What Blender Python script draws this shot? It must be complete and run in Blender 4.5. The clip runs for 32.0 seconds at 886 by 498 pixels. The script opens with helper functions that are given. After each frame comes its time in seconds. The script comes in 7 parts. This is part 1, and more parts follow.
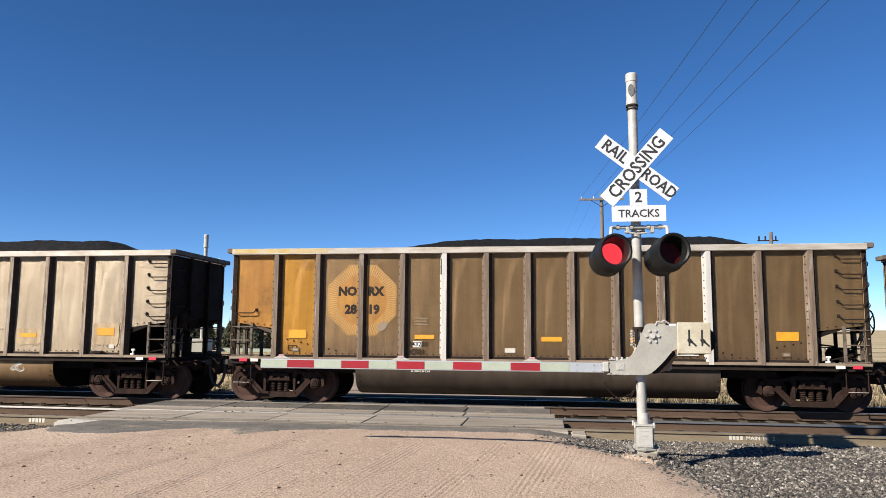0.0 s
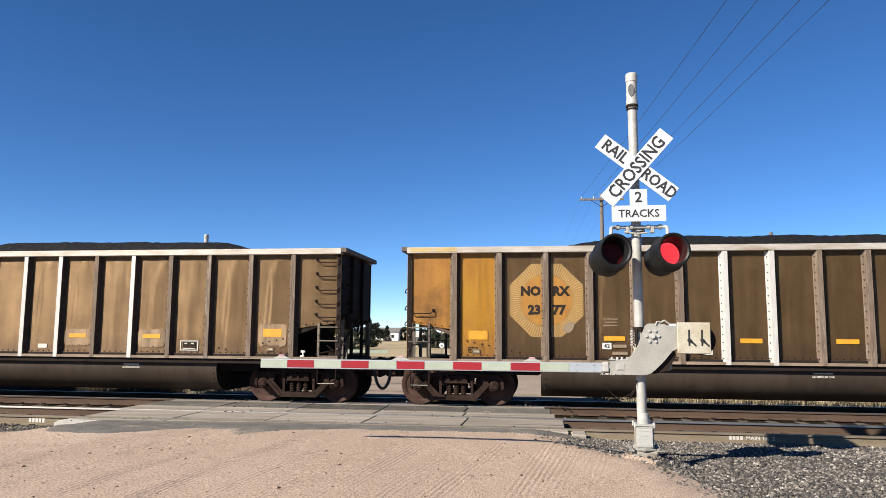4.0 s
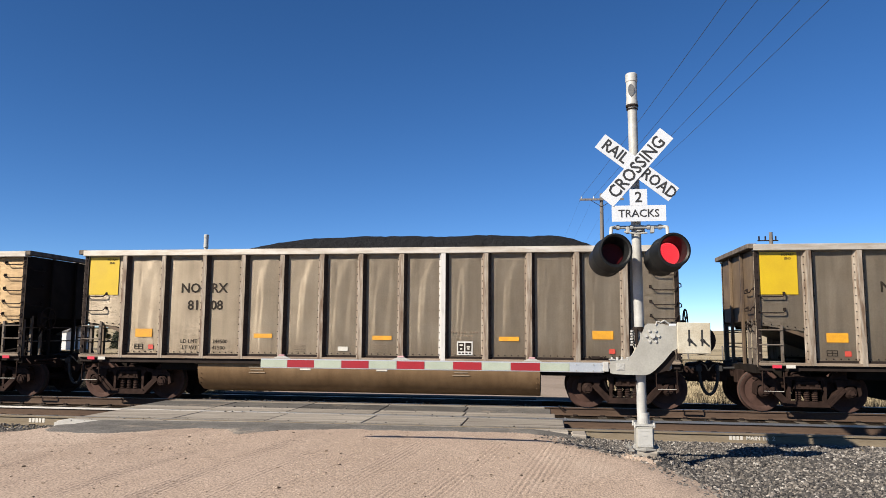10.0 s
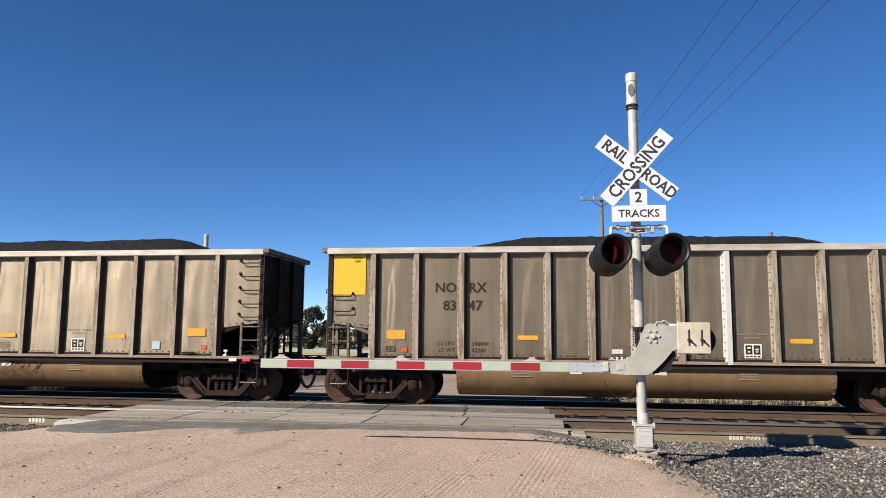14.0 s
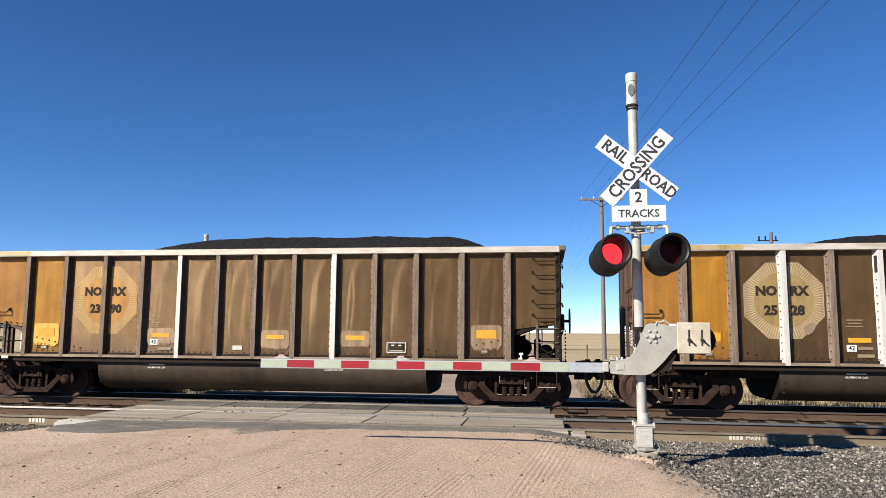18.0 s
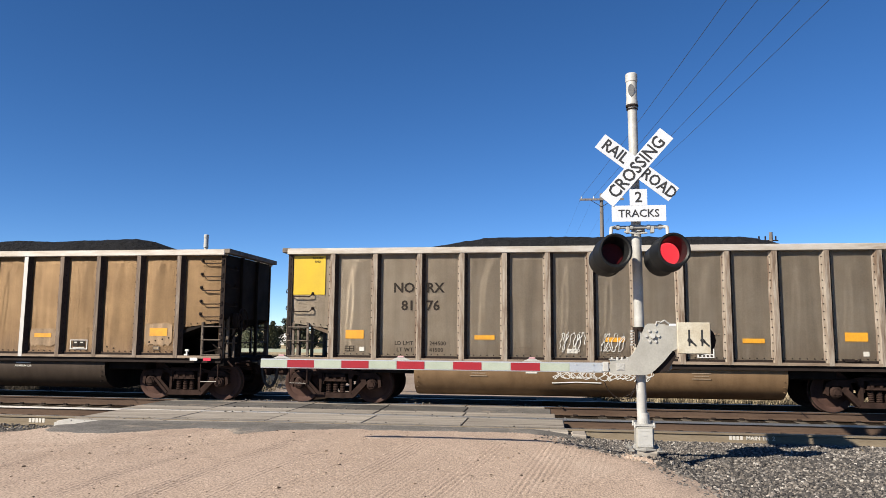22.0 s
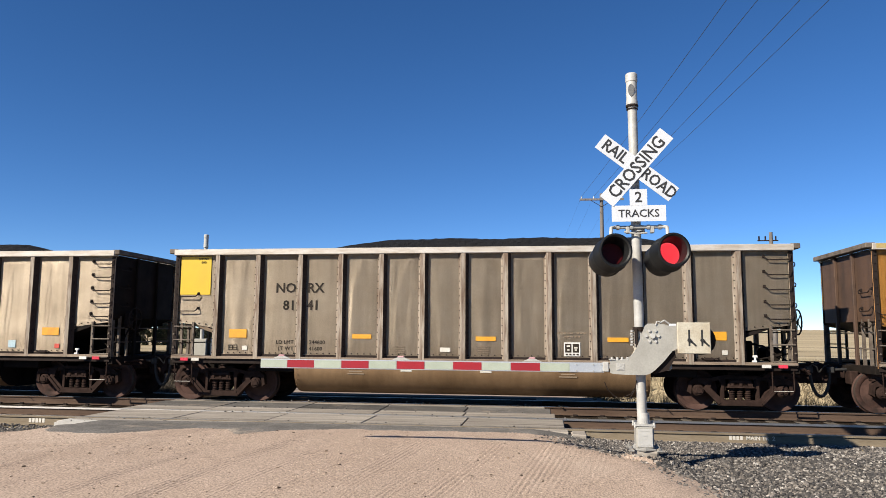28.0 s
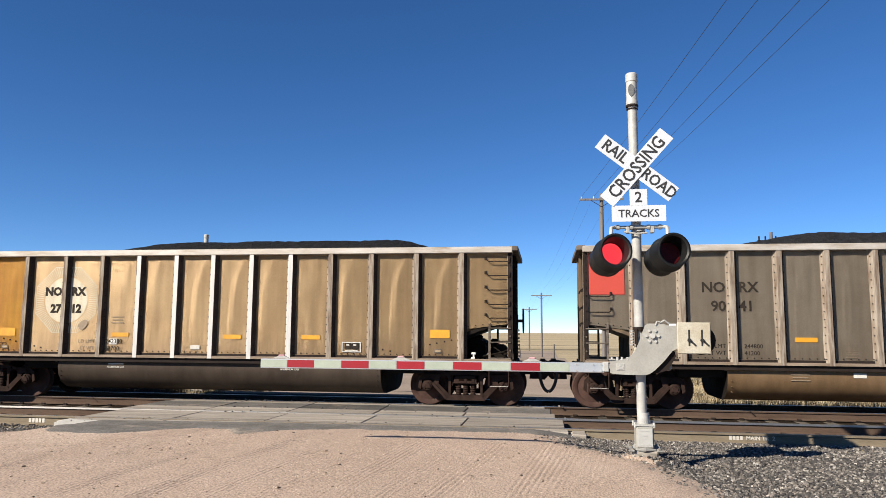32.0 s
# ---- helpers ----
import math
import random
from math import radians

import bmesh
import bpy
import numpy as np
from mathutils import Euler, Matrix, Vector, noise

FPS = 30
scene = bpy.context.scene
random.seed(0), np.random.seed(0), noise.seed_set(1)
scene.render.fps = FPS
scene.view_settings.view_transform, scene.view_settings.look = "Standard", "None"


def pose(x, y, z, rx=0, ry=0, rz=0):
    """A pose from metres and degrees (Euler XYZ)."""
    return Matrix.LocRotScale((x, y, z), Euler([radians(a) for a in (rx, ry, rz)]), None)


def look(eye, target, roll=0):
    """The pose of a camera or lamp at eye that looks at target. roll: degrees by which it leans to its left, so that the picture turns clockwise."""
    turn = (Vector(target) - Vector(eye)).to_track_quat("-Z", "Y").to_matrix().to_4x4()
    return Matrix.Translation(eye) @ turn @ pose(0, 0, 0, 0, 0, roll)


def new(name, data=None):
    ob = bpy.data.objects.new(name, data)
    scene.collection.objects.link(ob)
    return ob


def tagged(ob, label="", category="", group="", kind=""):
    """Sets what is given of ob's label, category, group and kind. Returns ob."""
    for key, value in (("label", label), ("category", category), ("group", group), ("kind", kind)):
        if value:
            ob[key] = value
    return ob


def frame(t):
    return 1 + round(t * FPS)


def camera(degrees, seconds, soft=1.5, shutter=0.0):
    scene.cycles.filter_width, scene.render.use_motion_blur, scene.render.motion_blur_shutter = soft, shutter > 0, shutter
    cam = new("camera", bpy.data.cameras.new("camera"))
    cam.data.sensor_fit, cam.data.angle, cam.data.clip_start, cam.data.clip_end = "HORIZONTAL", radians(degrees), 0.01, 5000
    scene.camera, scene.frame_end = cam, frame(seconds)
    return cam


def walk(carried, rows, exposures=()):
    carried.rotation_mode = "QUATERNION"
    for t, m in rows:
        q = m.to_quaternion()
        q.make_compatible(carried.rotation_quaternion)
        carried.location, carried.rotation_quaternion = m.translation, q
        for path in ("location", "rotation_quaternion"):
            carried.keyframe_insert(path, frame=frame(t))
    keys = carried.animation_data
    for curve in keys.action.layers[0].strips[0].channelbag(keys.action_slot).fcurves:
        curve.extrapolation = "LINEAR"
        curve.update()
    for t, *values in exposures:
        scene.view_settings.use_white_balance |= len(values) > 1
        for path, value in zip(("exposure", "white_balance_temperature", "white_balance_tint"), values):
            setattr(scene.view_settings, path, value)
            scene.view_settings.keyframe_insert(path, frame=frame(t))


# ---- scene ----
cam = camera(62.82, 32.0, soft=0.8, shutter=0.0)
EYE = Vector((0.0, 0.0, 1.678))
VIEW = Matrix.Translation(EYE) @ pose(0, 0, 0, 0, 0, 8.072) @ pose(0, 0, 0, 90 + 6.624, 0, 0) @ pose(0, 0, 0, 0, 0, 0.407)
GAIN = ((0.0, 0.02), (2.0, 0.05), (3.0, 0.07), (6.0, 0.05), (7.0, 0.0), (8.0, -0.06), (9.0, -0.10), (12.0, -0.01), (14.0, -0.05), (17.0, 0.05), (18.0, 0.06),
        (20.0, -0.02), (21.0, -0.14), (22.0, 0.0), (25.0, 0.06), (28.0, -0.03), (30.0, -0.14), (31.0, -0.03), (32.0, 0.0))
walk(cam, [(0.0, VIEW), (32.0, VIEW)], exposures=[(t, 1.03 + g) for t, g in GAIN])

# ---- sky and sun ----
SUN_WAY = Vector((1.11, 1.11, -1.0)).normalized()
world = bpy.data.worlds.new("sky")
scene.world = world
world.use_nodes = True
wn = world.node_tree.nodes
sky = wn.new("ShaderNodeTexSky")
sky.sky_type = "NISHITA"
sky.sun_disc = False
sky.sun_elevation = radians(32.5)
sky.sun_rotation = radians(225.0)
sky.altitude = 1600
sky.air_density = 0.62
sky.dust_density = 0.0
sky.ozone_density = 3.2
deep = wn.new("ShaderNodeHueSaturation")
deep.inputs["Saturation"].default_value = 1.20
deep.inputs["Hue"].default_value = 0.503
world.node_tree.links.new(sky.outputs[0], deep.inputs["Color"])
world.node_tree.links.new(deep.outputs[0], wn["Background"].inputs[0])
wn["Background"].inputs[1].default_value = 0.0735
sun_data = bpy.data.lights.new("sun", "SUN")
sun_data.energy = 5.0
sun_data.angle = radians(0.53)
sun_data.color = (1.0, 0.91, 0.77)
sun = new("sun", sun_data)
sun.matrix_world = look((-30, -30, 40), Vector((-30, -30, 40)) + SUN_WAY)


# ---- materials ----
def surface(name, c1, c2, rough=0.6, metal=0.0, scale=3.0, grain=60.0, bump=0.15, streak=0.0, c3=None, c3_amount=0.45, vary=0.12, emit=None, spec=0.5, reach=0.02, stretch=(1, 1, 1), stain_scale=None, swell=1.0, brushed=0.0, foot=None):
    """Two tones mixed by a broad noise, a finer grain, optional run-down streaks and a third tone in patches."""
    m = bpy.data.materials.new(name)
    m.use_nodes = True
    nt = m.node_tree
    n, ln = nt.nodes, nt.links
    b = n["Principled BSDF"]
    co = n.new("ShaderNodeTexCoord")
    info = n.new("ShaderNodeObjectInfo")
    off = n.new("ShaderNodeVectorMath")
    off.operation = "MULTIPLY_ADD"
    comb = n.new("ShaderNodeCombineXYZ")
    for k in range(3):
        ln.new(info.outputs["Random"], comb.inputs[k])
    ln.new(comb.outputs[0], off.inputs[0])
    off.inputs[1].default_value = (37.0, 53.0, 71.0)
    ln.new(co.outputs["Object"], off.inputs[2])
    mp = n.new("ShaderNodeMapping")
    mp.inputs["Scale"].default_value = stretch
    ln.new(off.outputs[0], mp.inputs[0])
    big = n.new("ShaderNodeTexNoise")
    big.inputs["Scale"].default_value = scale
    big.inputs["Detail"].default_value = 5
    big.inputs["Roughness"].default_value = 0.6
    ln.new(mp.outputs[0], big.inputs["Vector"])
    fine = n.new("ShaderNodeTexNoise")
    fine.inputs["Scale"].default_value = grain
    fine.inputs["Detail"].default_value = 3
    ln.new(mp.outputs[0], fine.inputs["Vector"])
    ramp = n.new("ShaderNodeMapRange")
    ramp.inputs[1].default_value, ramp.inputs[2].default_value = 0.35, 0.65
    ln.new(big.outputs[0], ramp.inputs[0])
    mix = n.new("ShaderNodeMix")
    mix.data_type = "RGBA"
    mix.inputs[6].default_value, mix.inputs[7].default_value = (*c1, 1), (*c2, 1)
    ln.new(ramp.outputs[0], mix.inputs[0])
    col = mix.outputs[2]
    if c3:
        st = n.new("ShaderNodeTexNoise")
        st.inputs["Scale"].default_value = stain_scale or scale * 0.45
        st.inputs["Detail"].default_value = 7
        st.inputs["Roughness"].default_value = 0.7
        ln.new(mp.outputs[0], st.inputs["Vector"])
        r3 = n.new("ShaderNodeMapRange")
        r3.inputs[1].default_value, r3.inputs[2].default_value = c3_amount, c3_amount + 0.14
        ln.new(st.outputs[0], r3.inputs[0])
        mx = n.new("ShaderNodeMix")
        mx.data_type = "RGBA"
        mx.inputs[7].default_value = (*c3, 1)
        ln.new(r3.outputs[0], mx.inputs[0])
        ln.new(col, mx.inputs[6])
        col = mx.outputs[2]
    if streak:
        sm = n.new("ShaderNodeMapping")
        sm.inputs["Scale"].default_value = (6, 6, 0.35)
        ln.new(off.outputs[0], sm.inputs[0])
        sn = n.new("ShaderNodeTexNoise")
        sn.inputs["Scale"].default_value = 1.0
        sn.inputs["Detail"].default_value = 6
        ln.new(sm.outputs[0], sn.inputs["Vector"])
        sr = n.new("ShaderNodeMapRange")
        sr.inputs[1].default_value, sr.inputs[2].default_value = 0.4, 0.7
        sr.inputs[3].default_value, sr.inputs[4].default_value = 1.0, 1.0 - streak
        ln.new(sn.outputs[0], sr.inputs[0])
        hs = n.new("ShaderNodeHueSaturation")
        ln.new(sr.outputs[0], hs.inputs["Value"])
        ln.new(col, hs.inputs["Color"])
        col = hs.outputs[0]
    if foot:
        # ragged splash of rust and mud on the lowest part, and fine runs through it
        sep = n.new("ShaderNodeSeparateXYZ")
        ln.new(co.outputs["Object"], sep.inputs[0])
        fm = n.new("ShaderNodeMapping")
        fm.inputs["Scale"].default_value = (9, 9, 1.1)
        ln.new(off.outputs[0], fm.inputs[0])
        fn = n.new("ShaderNodeTexNoise")
        fn.inputs["Scale"].default_value = 1.6
        fn.inputs["Detail"].default_value = 6
        fn.inputs["Roughness"].default_value = 0.65
        ln.new(fm.outputs[0], fn.inputs["Vector"])
        fh = n.new("ShaderNodeMath")
        fh.operation = "MULTIPLY_ADD"
        fh.inputs[1].default_value = -1.25
        ln.new(fn.outputs[0], fh.inputs[0])
        ln.new(sep.outputs[2], fh.inputs[2])
        fr = n.new("ShaderNodeMapRange")
        fr.inputs[1].default_value, fr.inputs[2].default_value = 1.02, 0.45
        fr.inputs[3].default_value, fr.inputs[4].default_value = 0.0, 0.75
        ln.new(fh.outputs[0], fr.inputs[0])
        fx = n.new("ShaderNodeMix")
        fx.data_type = "RGBA"
        fx.inputs[7].default_value = (*foot, 1)
        ln.new(fr.outputs[0], fx.inputs[0])
        ln.new(col, fx.inputs[6])
        col = fx.outputs[2]
    # grain and the shade of each piece
    gr = n.new("ShaderNodeMapRange")
    gr.inputs[1].default_value, gr.inputs[2].default_value = 0.3, 0.7
    gr.inputs[3].default_value, gr.inputs[4].default_value = 1 - vary, 1 + vary
    ln.new(fine.outputs[0], gr.inputs[0])
    pr = n.new("ShaderNodeMapRange")
    pr.inputs[3].default_value, pr.inputs[4].default_value = 1 - vary * 0.7, 1 + vary * 0.7
    ln.new(info.outputs["Random"], pr.inputs[0])
    mul = n.new("ShaderNodeMath")
    mul.operation = "MULTIPLY"
    ln.new(gr.outputs[0], mul.inputs[0])
    ln.new(pr.outputs[0], mul.inputs[1])
    hv = n.new("ShaderNodeHueSaturation")
    ln.new(mul.outputs[0], hv.inputs["Value"])
    ln.new(col, hv.inputs["Color"])
    ln.new(hv.outputs[0], b.inputs["Base Color"])
    rr = n.new("ShaderNodeMapRange")
    rr.inputs[3].default_value, rr.inputs[4].default_value = max(0.05, rough - 0.12), min(1, rough + 0.12)
    ln.new(big.outputs[0], rr.inputs[0])
    ln.new(rr.outputs[0], b.inputs["Roughness"])
    b.inputs["Metallic"].default_value = metal
    b.inputs["Specular IOR Level"].default_value = spec
    if brushed:
        b.inputs["Anisotropic"].default_value = brushed
        up = n.new("ShaderNodeCombineXYZ")
        up.inputs[2].default_value = 1.0
        ln.new(up.outputs[0], b.inputs["Tangent"])
    if bump:
        bp = n.new("ShaderNodeBump")
        bp.inputs["Strength"].default_value = bump
        bp.inputs["Distance"].default_value = reach
        add = n.new("ShaderNodeMath")
        add.operation = "MULTIPLY_ADD"
        add.inputs[1].default_value = 0.4
        ln.new(fine.outputs[0], add.inputs[0])
        sw = n.new("ShaderNodeMath")
        sw.operation = "MULTIPLY"
        sw.inputs[1].default_value = swell
        ln.new(big.outputs[0], sw.inputs[0])
        ln.new(sw.outputs[0], add.inputs[2])
        ln.new(add.outputs[0], bp.inputs["Height"])
        ln.new(bp.outputs[0], b.inputs["Normal"])
    if emit:
        b.inputs["Emission Color"].default_value = (*emit[0], 1)
        b.inputs["Emission Strength"].default_value = emit[1]
    return m


M = {}
M["brown"] = surface("weathered_brown_aluminium", (0.2607, 0.1643, 0.08143), (0.2036, 0.1257, 0.06143), 0.56, 0.50, 1.1, 40, 0.06, streak=0.22, vary=0.07, brushed=0.7, foot=(0.1286, 0.08, 0.04857))
M["drab"] = surface("drab_brown_aluminium", (0.3786, 0.2464, 0.1271), (0.3071, 0.1964, 0.1), 0.56, 0.50, 1.1, 40, 0.06, streak=0.20, vary=0.07, brushed=0.7, foot=(0.1929, 0.125, 0.075))
M["olive"] = surface("dusty_olive_aluminium", (0.425, 0.284, 0.146), (0.330, 0.216, 0.111), 0.56, 0.46, 1.1, 40, 0.06, streak=0.20, vary=0.07, brushed=0.7, foot=(0.190, 0.130, 0.080))
M["emblem_yellow"] = surface("worn_yellow_emblem", (0.40, 0.215, 0.038), (0.33, 0.170, 0.034), 0.5, 0.1, 2.5, 50, 0.02, streak=0.3)
M["tan"] = surface("dusty_tan_aluminium", (0.4786, 0.3321, 0.1786), (0.4071, 0.275, 0.1464), 0.54, 0.36, 1.1, 40, 0.06, streak=0.18, vary=0.07, brushed=0.7, foot=(0.2857, 0.1893, 0.1107))
M["grey"] = surface("dusty_grey_aluminium", (0.4107, 0.3414, 0.2607), (0.35, 0.2857, 0.2143), 0.58, 0.46, 1.1, 40, 0.03, streak=0.20, vary=0.07, brushed=0.75, foot=(0.2571, 0.2, 0.1429))
M["orange"] = surface("weathered_orange_paint", (0.62, 0.305, 0.030), (0.52, 0.232, 0.025), 0.5, 0.0, 1.3, 40, 0.05, streak=0.25, c3=(0.3, 0.1429, 0.03214), c3_amount=0.57, vary=0.08, foot=(0.2429, 0.1214, 0.04286))
M["orange_dull"] = surface("rusty_orange_paint", (0.3786, 0.1871, 0.05357), (0.3071, 0.1393, 0.03929), 0.55, 0.0, 1.5, 40, 0.05, streak=0.3, vary=0.08, c3=(0.2143, 0.1, 0.04286), c3_amount=0.60)
M["rib"] = surface("scuffed_aluminium", (0.295, 0.258, 0.216), (0.168, 0.130, 0.098), 0.65, 0.1, 3.0, 50, 0.08, c3=(0.1071, 0.07143, 0.05), c3_amount=0.49, vary=0.12, spec=0.2, stretch=(7, 7, 0.7))
M["rib_dark"] = surface("grimy_scuffed_post", (0.165, 0.128, 0.100), (0.100, 0.073, 0.055), 0.65, 0.1, 3.0, 50, 0.08, c3=(0.30, 0.265, 0.23), c3_amount=0.57, vary=0.14, spec=0.15, stretch=(7, 7, 0.7))
M["orange_deep"] = surface("weathered_deep_orange_paint", (0.56, 0.265, 0.050), (0.46, 0.205, 0.040), 0.5, 0.0, 1.3, 40, 0.05, streak=0.28, c3=(0.27, 0.125, 0.035), c3_amount=0.56, vary=0.08)
M["pale_brown"] = surface("wiped_brown_patch", (0.30, 0.205, 0.118), (0.235, 0.155, 0.088), 0.5, 0.3, 4.0, 50, 0.03, streak=0.5)
M["pale_orange"] = surface("wiped_yellow_patch", (0.56, 0.30, 0.04), (0.47, 0.24, 0.035), 0.5, 0.0, 4.0, 50, 0.03, streak=0.3)
M["brush"] = surface("grey_dry_brush", (0.115, 0.10, 0.082), (0.065, 0.056, 0.046), 0.95, 0.0, 1.5, 20, 0.0, vary=0.35, spec=0.05)
M["blue_sticker"] = surface("pale_blue_sticker", (0.32, 0.42, 0.46), (0.28, 0.37, 0.41), 0.5, 0.0, 5, 50, 0.0)
M["sill"] = surface("grimy_sill_steel", (0.26, 0.205, 0.158), (0.155, 0.115, 0.085), 0.7, 0.1, 2.0, 50, 0.08, c3=(0.34, 0.29, 0.235), c3_amount=0.60, vary=0.10, spec=0.15, stretch=(0.7, 5, 5))
M["rib_white"] = surface("bright_new_aluminium", (0.47, 0.455, 0.44), (0.39, 0.375, 0.36), 0.5, 0.12, 3.0, 50, 0.05, c3=(0.31, 0.29, 0.27), c3_amount=0.62, vary=0.06, stretch=(6, 6, 0.8))
M["chord"] = surface("scraped_top_rail", (0.4429, 0.4143, 0.3786), (0.3, 0.2607, 0.2143), 0.5, 0.2, 2.0, 40, 0.08, c3=(0.2143, 0.1571, 0.1071), c3_amount=0.58, vary=0.08, stretch=(0.8, 4, 4))
M["chord_yellow"] = surface("worn_yellow_rail_paint", (0.3929, 0.2857, 0.08571), (0.3571, 0.3, 0.2143), 0.5, 0.3, 6.0, 50, 0.05, c3=(0.2857, 0.1929, 0.05714), c3_amount=0.5)
# Near-black colour: grime, with the shade beneath the car put in.
M["under"] = surface("grimy_shaded_steel", (0.01571, 0.01214, 0.01), (0.008571, 0.007143, 0.006429), 0.85, 0.0, 3.0, 50, 0.15, spec=0.05)
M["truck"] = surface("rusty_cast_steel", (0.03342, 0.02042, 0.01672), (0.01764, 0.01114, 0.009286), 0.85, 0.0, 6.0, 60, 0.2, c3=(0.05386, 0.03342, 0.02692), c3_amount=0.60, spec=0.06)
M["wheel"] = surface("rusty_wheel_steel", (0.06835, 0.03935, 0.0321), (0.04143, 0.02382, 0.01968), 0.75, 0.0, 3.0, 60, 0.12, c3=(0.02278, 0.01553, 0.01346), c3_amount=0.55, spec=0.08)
M["tread"] = surface("worn_bright_steel", (0.060, 0.045, 0.038), (0.040, 0.030, 0.026), 0.55, 0.2, 5.0, 60, 0.05, spec=0.2)
M["tub_tan"] = surface("oily_tan_tub", (0.2036, 0.1321, 0.075), (0.1429, 0.08929, 0.04857), 0.5, 0.35, 0.9, 40, 0.06, streak=0.2, vary=0.07, spec=0.08)
M["tub_dark"] = surface("sooty_dark_tub", (0.060, 0.046, 0.036), (0.041, 0.031, 0.025), 0.55, 0.25, 0.9, 40, 0.06, streak=0.2, c3=(0.028, 0.020, 0.016), c3_amount=0.58, vary=0.07, spec=0.08)
M["tub_bare"] = surface("bare_metal_tub", (0.2571, 0.2393, 0.2143), (0.1929, 0.175, 0.1536), 0.42, 0.6, 0.9, 40, 0.06, streak=0.2, vary=0.07)
# Near-black colour holds soot and the shade of the end facing away.
M["endwall"] = surface("sooty_shaded_end", (0.01714, 0.01286, 0.01071), (0.008571, 0.007143, 0.006429), 0.8, 0.0, 2.0, 40, 0.08, spec=0.08)
M["end_brown"] = surface("grimy_red_brown_end", (0.08214, 0.04429, 0.02571), (0.05357, 0.02857, 0.01714), 0.7, 0.0, 1.2, 40, 0.06, streak=0.3, c3=(0.03214, 0.01857, 0.01286), c3_amount=0.5)
M["end_grey"] = surface("grimy_tan_end", (0.1214, 0.08214, 0.04643), (0.07857, 0.05, 0.02857), 0.7, 0.0, 1.2, 40, 0.06, streak=0.3, c3=(0.04286, 0.02571, 0.01714), c3_amount=0.5)
M["cast"] = surface("grey_cast_base", (0.23, 0.225, 0.212), (0.13, 0.125, 0.118), 0.65, 0.1, 9.0, 50, 0.25, c3=(0.075, 0.068, 0.06), c3_amount=0.56, vary=0.12, spec=0.1)
M["faint"] = surface("faint_worn_lettering", (0.165, 0.122, 0.080), (0.205, 0.150, 0.098), 0.6, 0.0, 30.0, 60, 0.0)
M["iron"] = surface("dark_bar_steel", (0.02286, 0.01643, 0.01429), (0.01571, 0.01143, 0.01), 0.8, 0.0, 5.0, 60, 0.05, spec=0.1)
M["ladder"] = surface("grimy_ladder_steel", (0.155, 0.130, 0.108), (0.080, 0.064, 0.052), 0.7, 0.1, 4.0, 50, 0.08, c3=(0.045, 0.034, 0.027), c3_amount=0.58, spec=0.1)
M["coal"] = surface("coal", (0.01429, 0.01429, 0.01571), (0.007143, 0.007143, 0.007857), 0.9, 0.0, 9.0, 45, 0.9, vary=0.4, reach=0.08, spec=0.15)
M["yellow"] = surface("yellow_panel_paint", (0.4571, 0.3143, 0.005714), (0.4143, 0.2786, 0.005714), 0.45, 0.0, 2.0, 40, 0.03, vary=0.05)
M["red_panel"] = surface("red_panel_paint", (0.4143, 0.05357, 0.03429), (0.3714, 0.04643, 0.03), 0.45, 0.0, 2.0, 40, 0.03, vary=0.05)
M["amber"] = surface("amber_reflector", (0.5286, 0.2643, 0.01429), (0.4429, 0.2071, 0.01429), 0.45, 0.0, 8.0, 60, 0.03, vary=0.08)
M["pale"] = surface("pale_cleaned_patch", (0.4143, 0.3143, 0.1929), (0.3286, 0.2393, 0.1429), 0.5, 0.3, 4.0, 50, 0.03, streak=0.5)
M["letter"] = surface("faded_dark_lettering", (0.01857, 0.015, 0.01214), (0.03214, 0.025, 0.02), 0.6, 0.0, 6.0, 60, 0.02, spec=0.08)
M["white"] = surface("white_marking_paint", (0.5571, 0.55, 0.5286), (0.4857, 0.4714, 0.4429), 0.5, 0.0, 6.0, 60, 0.02)
M["black"] = surface("black_marking_paint", (0.01286, 0.01286, 0.01286), (0.01786, 0.01714, 0.01643), 0.5, 0.0, 6.0, 60, 0.02)
M["pink"] = surface("red_reflector", (0.5143, 0.03214, 0.06071), (0.4286, 0.025, 0.04286), 0.3, 0.0, 6.0, 60, 0.0)
M["lens_pale"] = surface("frosted_pink_lens", (0.5, 0.2857, 0.3), (0.4286, 0.2429, 0.2571), 0.3, 0.0, 6.0, 60, 0.0)
M["emblem_orange"] = surface("faded_orange_emblem", (0.3214, 0.1536, 0.02143), (0.2571, 0.1179, 0.02143), 0.5, 0.1, 2.5, 50, 0.02, streak=0.25)
M["emblem_cream"] = surface("cream_emblem", (0.5286, 0.4714, 0.3571), (0.4714, 0.4071, 0.2929), 0.5, 0.1, 2.5, 50, 0.02, streak=0.2)
M["emblem_pale"] = surface("worn_pale_emblem", (0.4, 0.3286, 0.2214), (0.3286, 0.2571, 0.1571), 0.5, 0.1, 2.5, 50, 0.02, streak=0.35)
M["emblem_ground"] = surface("faded_amber_ground", (0.3071, 0.1786, 0.05), (0.2571, 0.1464, 0.04286), 0.5, 0.2, 2.5, 50, 0.02, streak=0.3)
M["emblem_gold"] = surface("worn_gold_emblem", (0.3286, 0.2286, 0.09286), (0.2714, 0.1857, 0.07143), 0.5, 0.3, 2.5, 50, 0.02, streak=0.3)
# Shade of the post flank away from the sun, put into its colour.
M["flank_shade"] = surface("shaded_post_flank", (0.06071, 0.04429, 0.03571), (0.04286, 0.03071, 0.025), 0.85, 0.0, 3.0, 50, 0.08, spec=0.05)
